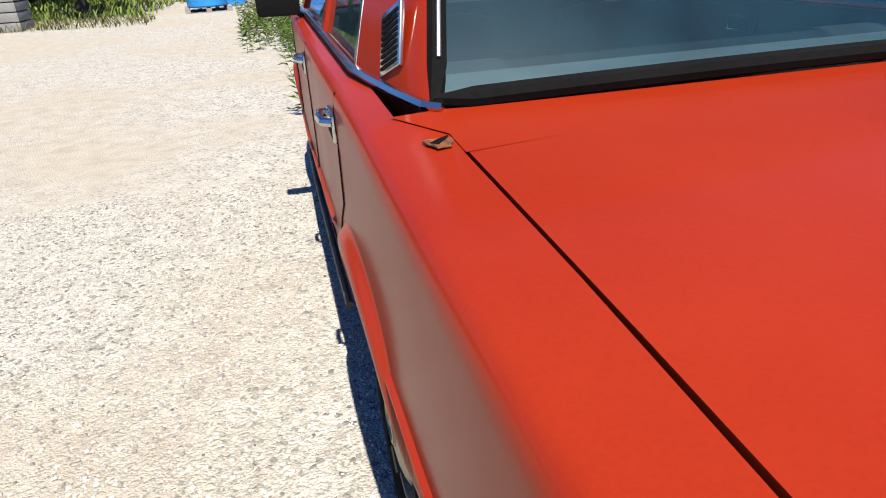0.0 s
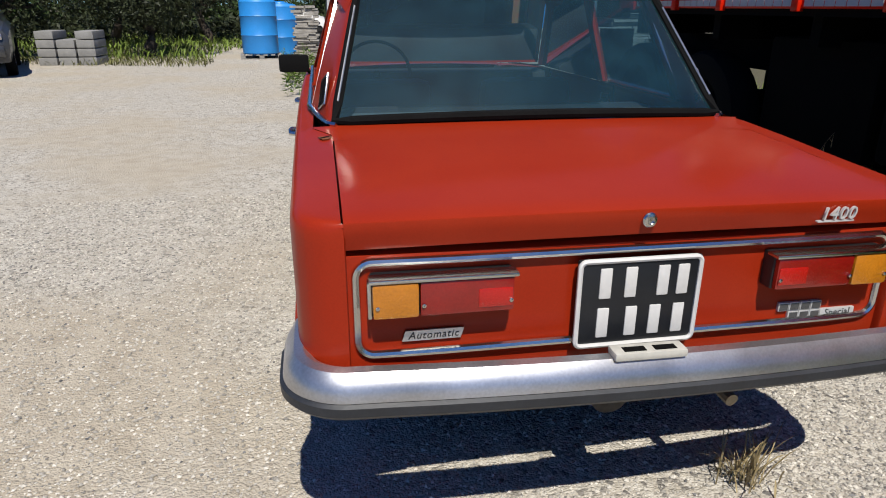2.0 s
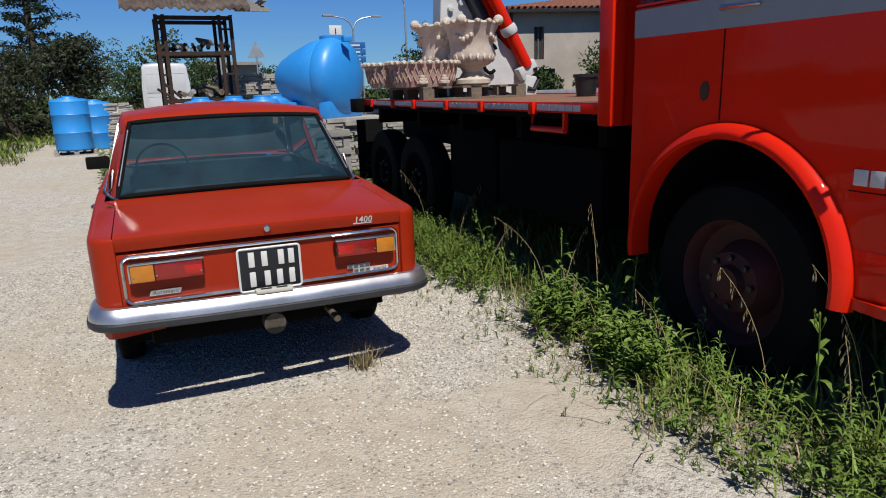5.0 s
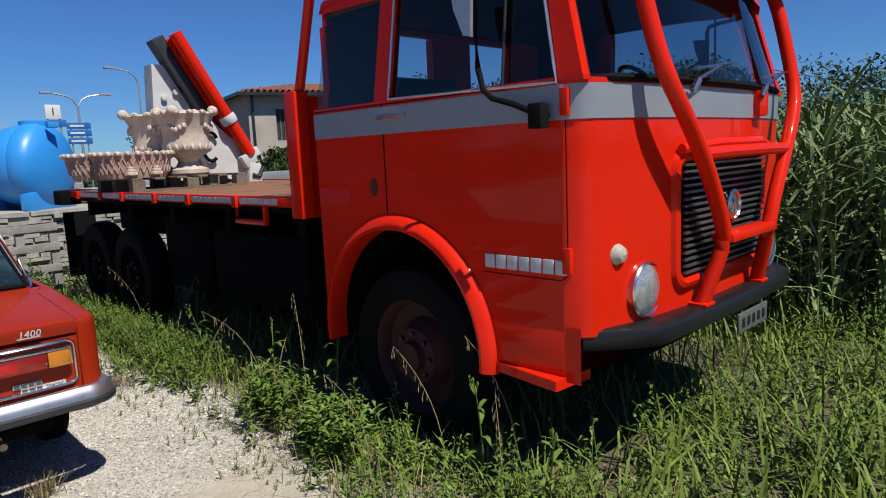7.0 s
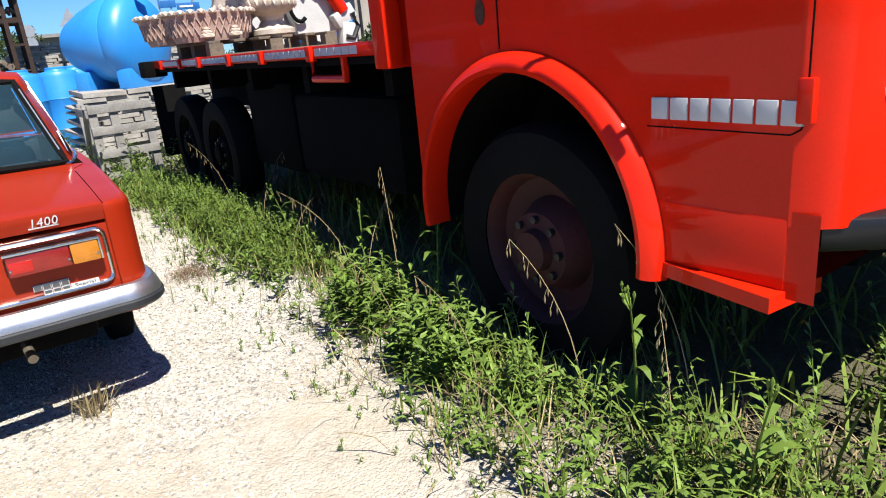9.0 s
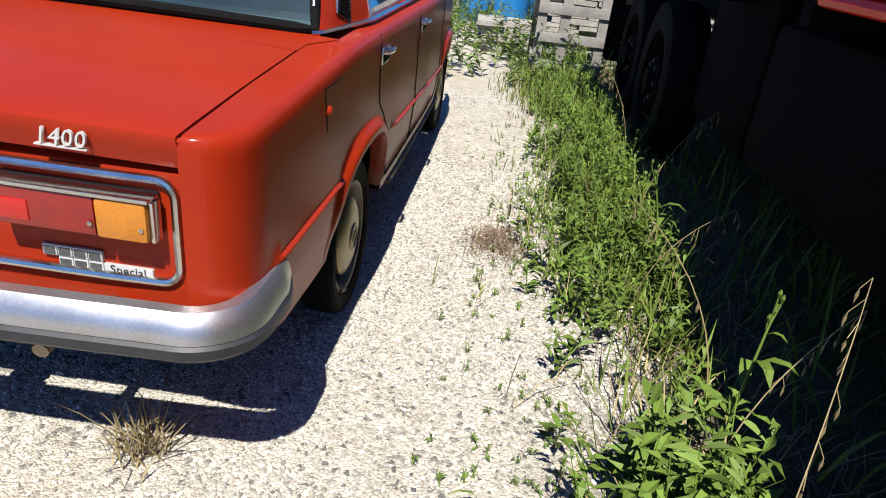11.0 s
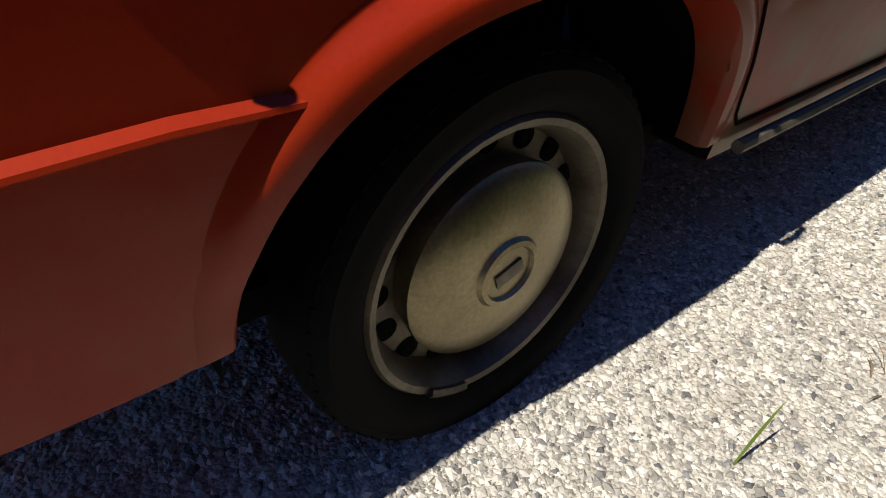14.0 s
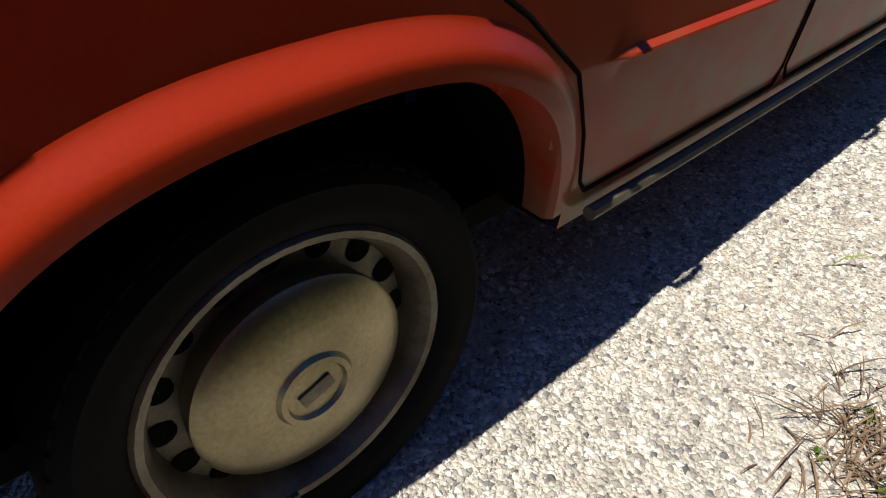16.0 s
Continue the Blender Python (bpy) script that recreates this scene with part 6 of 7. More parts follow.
# dark cars at the edge of the yard
def parked_car(label, paint, m):
    c = thing("parked_car", label, "car", "parked cars")
    bm = bmesh.new()
    rows = []
    for y, zt, w in ((0.0, 0.62, 0.70), (0.06, 0.85, 0.80), (0.5, 0.98, 0.84), (1.1, 1.05, 0.85), (1.6, 1.38, 0.80), (2.1, 1.50, 0.78), (3.2, 1.50, 0.78), (3.9, 1.35, 0.78), (4.1, 0.95, 0.80), (4.15, 0.6, 0.72)):
        h = min(zt, 0.98)
        rows.append([(-w + 0.06, y, 0.28), (-w, y, 0.5), (-w - 0.01, y, h - 0.1), (-w + 0.08, y, h), (-w + 0.20, y, zt - 0.03), (-w * 0.5, y, zt), (w * 0.5, y, zt), (w - 0.20, y, zt - 0.03), (w - 0.08, y, h), (w + 0.01, y, h - 0.1), (w, y, 0.5), (w - 0.06, y, 0.28)])
    vs = sheet(bm, rows, close_v=True)
    bm.faces.new(vs[0])
    bm.faces.new(vs[-1][::-1])
    part("body", bm, paint, c)
    bm = bmesh.new()
    sheet(bm, [[(-0.66, 1.13, 1.06), (0.66, 1.13, 1.06)], [(-0.58, 1.62, 1.395), (0.58, 1.62, 1.395)]])
    part("windscreen", bm, INTERIOR, c)
    for s in (-1, 1):
        part("headlamp", box(bmesh.new(), s * 0.55 - 0.16, s * 0.55 + 0.16, -0.02, 0.10, 0.68, 0.80, 0.03), ALU, c)
        for y in (0.75, 3.3):
            wheel_simple(c, s * 0.74, y, 0.31, 0.09, s)
    part("grille", box(bmesh.new(), -0.34, 0.34, -0.015, 0.05, 0.62, 0.76, 0.02), RUBBER, c)
    part("bumper", box(bmesh.new(), -0.72, 0.72, -0.07, 0.06, 0.38, 0.58, 0.04), paint, c)
    part("front_plate", box(bmesh.new(), -0.26, 0.26, -0.08, -0.068, 0.43, 0.54, 0.004), WHITEP, c)
    c.matrix_basis = m
    return c
parked_car("black hatchback parked under the olive trees", mat("black_car_paint", (0.012, 0.013, 0.016), 0.3, var=0.1, coat=0.8), pose(-6.55, 8.7, 0, 0, 0, 14))
parked_car("dark grey car parked beside the black one", mat("dark_grey_paint", (0.05, 0.052, 0.055), 0.35, var=0.1, coat=0.6), pose(-7.0, 12.2, 0, 0, 0, 20))
# covered car behind the barrels
wreck = thing("covered_car", "dark car partly covered by a white sheet behind the barrels", "car")
bm = bmesh.new()
rows = []
for x, zt in ((-1.75, 0.35), (-1.70, 0.80), (-1.4, 1.08), (-0.9, 1.12), (-0.5, 0.85), (-0.3, 0.5), (-0.28, 0.3)):
    rows.append([(x, 21.0, 0.2), (x, 20.95, zt * 0.7), (x, 21.2, zt), (x, 22.4, zt), (x, 22.6, 0.2)])
sheet(bm, rows)
part("body", bm, BLACKPAINT, wreck)
bm = bmesh.new()
rows = []
for k in range(12):
    x = -1.72 + 1.25 * k / 11
    zt = lerp_table([(-1.75, 0.8), (-1.4, 1.10), (-0.9, 1.14), (-0.5, 0.88)], x)
    rows.append([(x, 20.93, zt * 0.72 + 0.05 * math.sin(k * 2.1)), (x, 21.15, zt + 0.02), (x, 21.8, zt + 0.05 + 0.03 * math.sin(k * 1.3)), (x, 22.45, zt + 0.02)])
sheet(bm, rows)
part("sheet", bm, WHITEP, wreck, "crumpled white sheet")
for x in (-1.4, -0.6):
    wheel_simple(wreck, x, 21.1, 0.30, 0.09, 1)

# house behind the road
house = thing("house", "pale two-storey farmhouse with a red tiled roof", "house")
PLASTER = mat("faded_plaster", (0.52, 0.46, 0.39), 0.9, var=0.1, scale=1.2, fine=30, bump=0.1, col2=(0.42, 0.37, 0.31))
ROOFTILE = mat("clay_roof_tile", (0.42, 0.15, 0.08), 0.85, var=0.25, scale=4, fine=30, col2=(0.30, 0.12, 0.07))
HX, HY, HZ = 12.5, 19.6, 4.15
hm = pose(HX, HY, 0, 0, 0, -14)
bm = bmesh.new()
holes = [(1.05, 1.45, 2.35, 3.55), (4.6, 5.3, 2.2, 3.5), (7.2, 7.9, 2.2, 3.5), (1.0, 1.9, 0.0, 2.0), (4.6, 5.4, 0.6, 1.8)]
xs = sorted({0.0, 9.0, *[h[0] for h in holes], *[h[1] for h in holes]})
zs = sorted({0.0, HZ, *[h[2] for h in holes], *[h[3] for h in holes]})
for a, b in zip(xs, xs[1:]):
    for c, d in zip(zs, zs[1:]):
        if not any(h[0] <= (a + b) / 2 <= h[1] and h[2] <= (c + d) / 2 <= h[3] for h in holes):
            box(bm, a, b, 0, 0.3, c, d)
box(bm, 0, 0.3, 0.3, 7, 0, HZ)
box(bm, 8.7, 9.0, 0.3, 7, 0, HZ)
box(bm, 0.3, 8.7, 6.7, 7, 0, HZ)
bmesh.ops.transform(bm, matrix=hm, verts=bm.verts)
part("wall", bm, PLASTER, house, smooth=0)
bm = bmesh.new()
box(bm, 0.3, 8.7, 0.3, 6.7, HZ - 0.2, HZ - 0.1)
bmesh.ops.transform(bm, matrix=hm, verts=bm.verts)
part("floor_slab", bm, DARK, house, smooth=0)
bm = bmesh.new()
sheet(bm, [[(-0.45, -0.45, HZ), (9.45, -0.45, HZ)], [(3.2, 3.5, HZ + 0.70), (5.8, 3.5, HZ + 0.70)]])
sheet(bm, [[(-0.45, 7.45, HZ), (9.45, 7.45, HZ)], [(3.2, 3.5, HZ + 0.70), (5.8, 3.5, HZ + 0.70)]])
sheet(bm, [[(-0.45, -0.45, HZ), (-0.45, 7.45, HZ)], [(3.2, 3.5, HZ + 0.70), (3.2, 3.5, HZ + 0.701)]])
sheet(bm, [[(9.45, -0.45, HZ), (9.45, 7.45, HZ)], [(5.8, 3.5, HZ + 0.70), (5.8, 3.5, HZ + 0.701)]])
bmesh.ops.transform(bm, matrix=hm, verts=bm.verts)
roof_h = part("roof", bm, ROOFTILE, house, smooth=0)
bm = bmesh.new()
for k in range(42):
    x = -0.4 + k * 0.236
    t = min(1.0, (x + 0.45) / 3.65) if x < 3.2 else 1.0 if x < 5.8 else max(0.02, (9.45 - x) / 3.65)
    tube(bm, [(x, -0.47, HZ + 0.02), (x, -0.45 + 3.95 * t, HZ + 0.02 + 0.70 * t)], 0.075, 6, False)
bmesh.ops.transform(bm, matrix=hm, verts=bm.verts)
tagged(part("roof_tiling", bm, ROOFTILE, roof_h), kind="stuff")
bm = bmesh.new()
box(bm, -0.45, 9.45, -0.46, -0.40, HZ - 0.12, HZ)
box(bm, -0.46, -0.40, -0.45, 7.4, HZ - 0.12, HZ)
box(bm, 0.12, 0.20, -0.08, 0.0, 0.0, HZ)
bmesh.ops.transform(bm, matrix=hm, verts=bm.verts)
part("gutter", bm, BLACKPAINT, house, smooth=0)
for h in holes:
    bm = bmesh.new()
    box(bm, h[0], h[1], 0.16, 0.20, h[2], h[3])
    bmesh.ops.transform(bm, matrix=hm, verts=bm.verts)
    w = part("window" if h[2] > 0 else "door", bm, INTERIOR, house, smooth=0)
    bm = bmesh.new()
    for x in (h[0], (h[0] + h[1]) / 2 - 0.02, h[1] - 0.05):
        box(bm, x, x + 0.05, 0.12, 0.16, h[2], h[3])
    bmesh.ops.transform(bm, matrix=hm, verts=bm.verts)
    part("frame", bm, OLDWOOD, w, smooth=0)
low = thing("far_building", "low white building with a flat roof beyond the wall", "building")
part("wall", box(bmesh.new(), 3.2, 6.4, 40.0, 45.0, 0, 3.1), PLASTER, low, smooth=0)
bm = bmesh.new()
slab(bm, [(2.9, 39.6, 3.1), (6.7, 39.6, 3.1), (6.7, 45.4, 3.1), (2.9, 45.4, 3.1)], (0, 0, 0.18))
part("roof", bm, CONCRETE, low, smooth=0)
part("window", box(bmesh.new(), 4.0, 4.9, 39.97, 40.02, 1.2, 2.4), INTERIOR, low, smooth=0)

# street lamps, signs, wire
def street_lamp(x, y, h, arms, label):
    l_ = thing("street_lamp", label, "street lamp", "street lamps")
    bm = bmesh.new()
    tube(bm, [(x, y, 0), (x, y, h * 0.5), (x, y, h - 0.5)], [0.10, 0.08, 0.06], 8)
    part("pole", bm, GALV, l_)
    for s in arms:
        bm = bmesh.new()
        tube(bm, [(x, y, h - 0.55), (x + s * 0.25, y, h - 0.12), (x + s * 0.6, y, h + 0.08), (x + s * 1.3, y, h + 0.22)], 0.045, 6)
        a = part("arm", bm, GALV, l_)
        part("lamp_head", box(bmesh.new(), x + s * 1.6 - 0.35, x + s * 1.6 + 0.35, y - 0.12, y + 0.12, h + 0.18, h + 0.30, 0.03), CONCRETE, a)
street_lamp(16.35, 40.0, 7.4, (-1,), "tall single-arm street lamp on a grey steel pole")
street_lamp(12.70, 40.0, 5.8, (-1, 1), "double-arm street lamp on a grey steel pole")
street_lamp(27.5, 44.0, 6.0, (-1,), "tall single-arm street lamp on a grey steel pole")
sg = thing("road_sign", "white road sign numbered 1 above a blue panel", "sign")
bm = bmesh.new()
for x in (6.72, 7.12):
    tube(bm, [(x, 23.42, 0), (x, 23.42, 3.9)], 0.03, 8)
part("post", bm, GALV, sg)
face = part("sign_face", box(bmesh.new(), 6.66, 7.16, 23.37, 23.40, 3.42, 3.92, 0.01, None), WHITEP, sg)
lettering("sign_number", "1", 0.40, (6.91, 23.365, 3.66), BLACKPAINT, face, 0, 0.002)
part("lower_panel", box(bmesh.new(), 6.70, 7.30, 23.37, 23.40, 3.14, 3.39, 0.01), mat("sign_blue", (0.02, 0.16, 0.48), 0.5), sg, "blue panel")
sg2 = thing("direction_sign", "blue and white direction sign on grey posts", "sign")
bm = bmesh.new()
for x in (7.75, 8.3):
    tube(bm, [(x, 24.5, 0), (x, 24.5, 3.3)], 0.03, 8)
part("post", bm, GALV, sg2)
for z in (2.55, 2.85, 3.12):
    pn = part("panel", box(bmesh.new(), 7.6, 8.45, 24.44, 24.47, z, z + 0.24, 0.01), bpy.data.materials["sign_blue"], sg2)
    part("text_bar", box(bmesh.new(), 7.7, 8.2, 24.43, 24.44, z + 0.08, z + 0.15), WHITEP, pn, smooth=0)
tri = thing("warning_sign", "triangular road sign seen from its grey back", "sign")
bm = bmesh.new()
tube(bm, [(3.72, 23.0, 0), (3.72, 23.0, 3.2)], 0.03, 8)
part("post", bm, GALV, tri)
bm = bmesh.new()
slab(bm, [(3.40, 22.97, 2.72), (4.04, 22.97, 2.72), (3.72, 22.97, 3.30)], (0, 0.02, 0))
part("sign_face", bm, GALV, tri, smooth=0)
rs = thing("round_sign", "two round road signs seen from their grey backs", "sign")
bm = bmesh.new()
tube(bm, [(2.55, 24.0, 0), (2.55, 24.0, 2.9)], 0.03, 8)
part("post", bm, GALV, rs)
for z in (2.30, 2.70):
    bm = bmesh.new()
    lathe(bm, [(0.001, -0.01), (0.20, -0.01), (0.20, 0.01), (0.001, 0.01)], 20, "y", (2.55, 23.97, z))
    part("sign_face", bm, GALV, rs)
wire = thing("overhead_wire", "thin dark overhead wire", "cable")
bm = bmesh.new()
tube(bm, [(26, 6, 4.2), (60, 12, 5.8)], 0.02, 5)
part("cable", bm, BLACKPAINT, wire)
gr = thing("guard_rail", "grey steel road guard rail", "guard rail")
part("rail", box(bmesh.new(), 6.5, 16.0, 15.4, 15.46, 0.95, 1.25, 0.02), GALV, gr)
for k in range(6):
    part("post", box(bmesh.new(), 6.7 + k * 1.8, 6.8 + k * 1.8, 15.46, 15.56, 0, 1.2), GALV, gr, smooth=0)

# ---- plants ----
def leafmat(name, col, var=0.2, island=0.35, rough=0.55):
    m = mat(name, col, rough, var=var, scale=1.5, fine=25, bump=0.0, island=island, spec=0.18)
    return m


GRASS = leafmat("grass_green", (0.190, 0.265, 0.045))
WEED = leafmat("weed_green", (0.150, 0.235, 0.040))
DRY = leafmat("dry_straw", (0.42, 0.33, 0.17))
REED = leafmat("reed_green", (0.215, 0.285, 0.105))
OLIVE = leafmat("olive_leaf", (0.050, 0.062, 0.028), island=0.5)
PINE = leafmat("conifer_leaf", (0.018, 0.034, 0.016), island=0.4)
SHRUB = leafmat("shrub_leaf", (0.060, 0.095, 0.028), island=0.45)
BARK = mat("bark", (0.085, 0.065, 0.045), 0.9, var=0.3, bump=0.6, scale=5)
rng = np.random.default_rng(5)


def raw(name, verts, faces, material, parent=None, label="", smooth=False):
    me = bpy.data.meshes.new(name)
    me.from_pydata(verts.reshape(-1, 3).tolist(), [], faces)
    me.materials.append(material)
    ob = new(name, me)
    ob.parent = parent
    if label:
        ob["label"] = label
    return ob


def blades(name, P, length, width, droop, material, lean=0.35, az=None):
    """Tapered blades that rise from P and bend over."""
    n = len(P)
    az = rng.uniform(0, 2 * np.pi, n) if az is None else az
    d = np.stack([np.cos(az), np.sin(az), np.zeros(n)], 1)
    side = np.stack([-np.sin(az), np.cos(az), np.zeros(n)], 1)
    up = np.array([0, 0, 1.0])
    ln = rng.uniform(0.0, lean, n)[:, None]
    V = np.zeros((n, 7, 3))
    for i, (t, w) in enumerate(((0.0, 0.7), (0.4, 1.0), (0.75, 0.7))):
        c = P + length[:, None] * (up * (t - droop[:, None] * t ** 2.4) + d * (ln * t + droop[:, None] * 0.9 * t ** 2))
        V[:, 2 * i] = c - side * (w * width[:, None] / 2)
        V[:, 2 * i + 1] = c + side * (w * width[:, None] / 2)
    V[:, 6] = P + length[:, None] * (up * (1 - droop[:, None]) + d * (ln + droop[:, None] * 0.9))
    V[:, :, 2] = np.maximum(V[:, :, 2], 0.003)
    f = []
    for k in range(n):
        o = 7 * k
        f += [(o, o + 1, o + 3, o + 2), (o + 2, o + 3, o + 5, o + 4), (o + 4, o + 5, o + 6)]
    return raw(name, V, f, material)


def leaves(P, size, aspect=2.6, flat=0.0):
    """Small pointed leaves turned every way, at P."""
    n = len(P)
    a = rng.normal(size=(n, 3))
    a[:, 2] *= 1 - flat
    a /= np.linalg.norm(a, axis=1)[:, None]
    b = rng.normal(size=(n, 3))
    b -= a * (a * b).sum(1)[:, None]
    b /= np.linalg.norm(b, axis=1)[:, None]
    s = (size * rng.uniform(0.6, 1.3, n))[:, None]
    V = np.stack([P - a * s, P - b * s / aspect, P + a * s, P + b * s / aspect], 1)
    f = [(4 * k, 4 * k + 1, 4 * k + 2, 4 * k + 3) for k in range(n)]
    return V, f


def grow(n, x0, x1, y0, y1, chance):
    x, y = rng.uniform(x0, x1, n), rng.uniform(y0, y1, n)
    clump = 0.5 + 0.5 * np.sin(x * 5.1 + 1.7 * np.sin(y * 3.3)) * np.sin(y * 4.3 + 1.3 * np.sin(x * 4.7))
    keep = rng.uniform(0, 1, n) < chance(x, y) * (0.25 + 0.75 * clump)
    return np.stack([x[keep], y[keep], np.zeros(keep.sum())], 1)


def strip(x, y):
    """How thick the growth is between the car and the lorry."""
    edge = 1.42 - 0.06 * np.clip(-y, 0, 2) + 0.10 * np.sin(y * 2.3) - 0.35 * np.clip((y - 3.2) / 2, 0, 1)
    t = (x - edge) / 0.5
    return np.clip(0.03 + t, 0.002 + 0.05 * np.clip(x - 1.1, 0, 0.4), 1.0) * (x > 0.95)


def bare(y):
    """The growth is thin where the ground was driven over."""
    return 0.22 + 0.78 * np.clip((np.abs(y - 0.1) - 0.55) / 0.5, 0, 1) * np.where(y < 0, 0.5, 1.0)


P = grow(40000, 0.95, 2.0, -3.2, 6.6, lambda x, y: strip(x, y) * bare(y))
tall = np.clip((P[:, 0] - 1.15) / 0.8, 0.12, 1)
tagged(blades("grass", P, rng.uniform(0.06, 0.34, len(P)) * (0.35 + 0.75 * tall), rng.uniform(0.004, 0.010, len(P)), rng.uniform(0.05, 0.55, len(P)), GRASS), "green wild grass along the lorry", "grass", kind="stuff")
P = grow(14000, 0.95, 2.3, -3.0, 6.0, lambda x, y: strip(x, y) * (0.5 + 0.4 * (y < 0.5)) + 0.03 * (x > 1.2))
tagged(blades("dry_grass", P, rng.uniform(0.05, 0.28, len(P)), rng.uniform(0.003, 0.006, len(P)), rng.uniform(0.1, 0.8, len(P)), DRY, 0.6), "dry straw-coloured grass among the weeds", "grass", kind="stuff")


def weed_bank(name, P, h0, h1, n_leaf, leaf, material, label):
    """Leafy stalks: leaves in whorls up each stem."""
    pts, lf = [], []
    for p in P:
        h = rng.uniform(h0, h1)
        lx, ly = rng.normal(0, 0.10, 2)
        k = int(n_leaf * h / h1) + 3
        t = np.linspace(0.12, 1, k)
        a = rng.uniform(0, 6.28, k) + np.arange(k) * 2.4
        c = np.stack([p[0] + lx * t * h * 3, p[1] + ly * t * h * 3, t * h], 1)
        out = np.stack([np.cos(a), np.sin(a), rng.uniform(-0.1, 0.7, k)], 1)
        ln = leaf * rng.uniform(0.6, 1.2, k) * (1.15 - 0.6 * t)
        tip = c + out * ln[:, None]
        side = np.stack([-np.sin(a), np.cos(a), np.zeros(k)], 1) * (ln * 0.17)[:, None]
        mid = c + out * (ln * 0.45)[:, None] + np.array([0, 0, 0.012])
        pts.append(np.stack([c, mid - side, tip, mid + side], 1))
        s = np.array([[p[0] - 0.003, p[1], 0], [p[0] + 0.003, p[1], 0], [c[-1, 0] + 0.001, c[-1, 1], c[-1, 2]], [c[-1, 0] - 0.001, c[-1, 1], c[-1, 2]]])
        pts.append(s[None])
    V = np.concatenate(pts)
    return tagged(raw(name, V, [(4 * k, 4 * k + 1, 4 * k + 2, 4 * k + 3) for k in range(len(V))], material), label, "weeds", kind="stuff")


P = grow(5400, 1.10, 1.98, -2.8, 6.2, lambda x, y: bare(y) * np.clip((x - 1.34 + 0.04 * np.clip(-y, 0, 2)) / 0.5, 0, 1) * 0.6)
weed_bank("weeds", P, 0.07, 0.34, 20, 0.070, WEED, "leafy green weeds growing beside the lorry")
P = grow(1500, 0.95, 1.6, -2.0, 4.0, lambda x, y: np.clip((x - 1.10) / 0.4, 0.012, 0.8))
weed_bank("small_weeds", P, 0.010, 0.040, 9, 0.020, WEED, "small green weeds sprouting from the gravel")
# a withered tuft on the gravel
P = np.stack([rng.normal(1.27, 0.07, 420), rng.normal(1.62, 0.10, 420), np.zeros(420)], 1)
tagged(blades("withered_tuft", P, rng.uniform(0.03, 0.10, 420), rng.uniform(0.002, 0.004, 420), rng.uniform(0.3, 0.9, 420), leafmat("withered_brown", (0.26, 0.17, 0.10)), 0.9), "withered brown tuft of dry stalks on the gravel", "dry weeds", kind="stuff")
P = np.array([[1.72 + 0.12 * math.sin(k * 2.7), -0.62 + 0.16 * math.cos(k * 1.9), 0] for k in range(60)])
weed_bank("broadleaf_weeds", P, 0.08, 0.30, 16, 0.11, WEED, "broad-leaved weeds in a thick clump")


P = np.array([[1.78 + 0.13 * math.sin(k * 2.7), 0.05 + 0.17 * math.cos(k * 1.9), 0] for k in range(48)])
weed_bank("broadleaf_weeds", P, 0.10, 0.34, 14, 0.12, WEED, "bright green broad-leaved weeds beside the lorry wheel")
P = grow(1900, 1.5, 5.2, -4.6, -1.9, lambda x, y: np.clip((x + 0.28 * y - 0.75) / 0.8, 0, 1) * 0.55)
weed_bank("meadow_weeds", P, 0.15, 0.50, 20, 0.065, WEED, "leafy green weeds among the meadow grass")


# tall leafy stalks in front of the lorry's dark underside
def sow_thistle(x, y, h, lean, az):
    o = thing("sow_thistle", "tall green sow thistle with narrow leaves and buds", "weed", "tall weeds")
    d = Vector((math.cos(az), math.sin(az), 0))
    pts = [Vector((x, y, h * t)) + d * (lean * h * t * t) for t in [k / 7 for k in range(8)]]
    part("stem", tube(bmesh.new(), pts, [0.006 - 0.0035 * k / 7 for k in range(8)], 6), WEED, o)
    r = random.Random(int(y * 1000) + 7)
    for k in range(9):
        p = pts[1 + k * 6 // 9]
        a, ln = r.uniform(0, 6.28), r.uniform(0.07, 0.16) * (1.2 - 0.06 * k)
        out, up_ = Vector((math.cos(a), math.sin(a), 0)), Vector((0, 0, 1))
        sd = Vector((-math.sin(a), math.cos(a), 0)) * ln * 0.13
        b = bmesh.new()
        sheet(b, [[p - sd * 0.2, p + sd * 0.2], [p + out * ln * 0.35 + up_ * ln * 0.30 - sd, p + out * ln * 0.35 + up_ * ln * 0.30 + sd], [p + out * ln * 0.7 + up_ * ln * 0.34 - sd * 0.8, p + out * ln * 0.7 + up_ * ln * 0.34 + sd * 0.8], [p + out * ln + up_ * ln * 0.15 - sd * 0.1, p + out * ln + up_ * ln * 0.15 + sd * 0.1]])
        part("leaf", b, WEED, o)
    for k in range(5):
        b = bmesh.new()
        q = pts[-1] + Vector((r.uniform(-0.02, 0.02), r.uniform(-0.02, 0.02), r.uniform(-0.05, 0.02)))
        tube(b, [pts[-2], q, q + Vector((0, 0, 0.018)), q + Vector((0, 0, 0.028))], [0.001, 0.002, 0.006, 0.002], 6)
        part("bud", b, WEED, o)
for x, y, h, l_, a in ((1.93, -0.32, 0.66, 0.15, 0.5), (1.88, 0.30, 0.52, 0.2, 1.0), (1.96, -1.45, 0.55, 0.2, 3.6), (1.80, -1.95, 0.50, 0.25, 4.0), (1.90, 1.35, 0.50, 0.2, 2.5)):
    sow_thistle(x, y, h, l_, a)


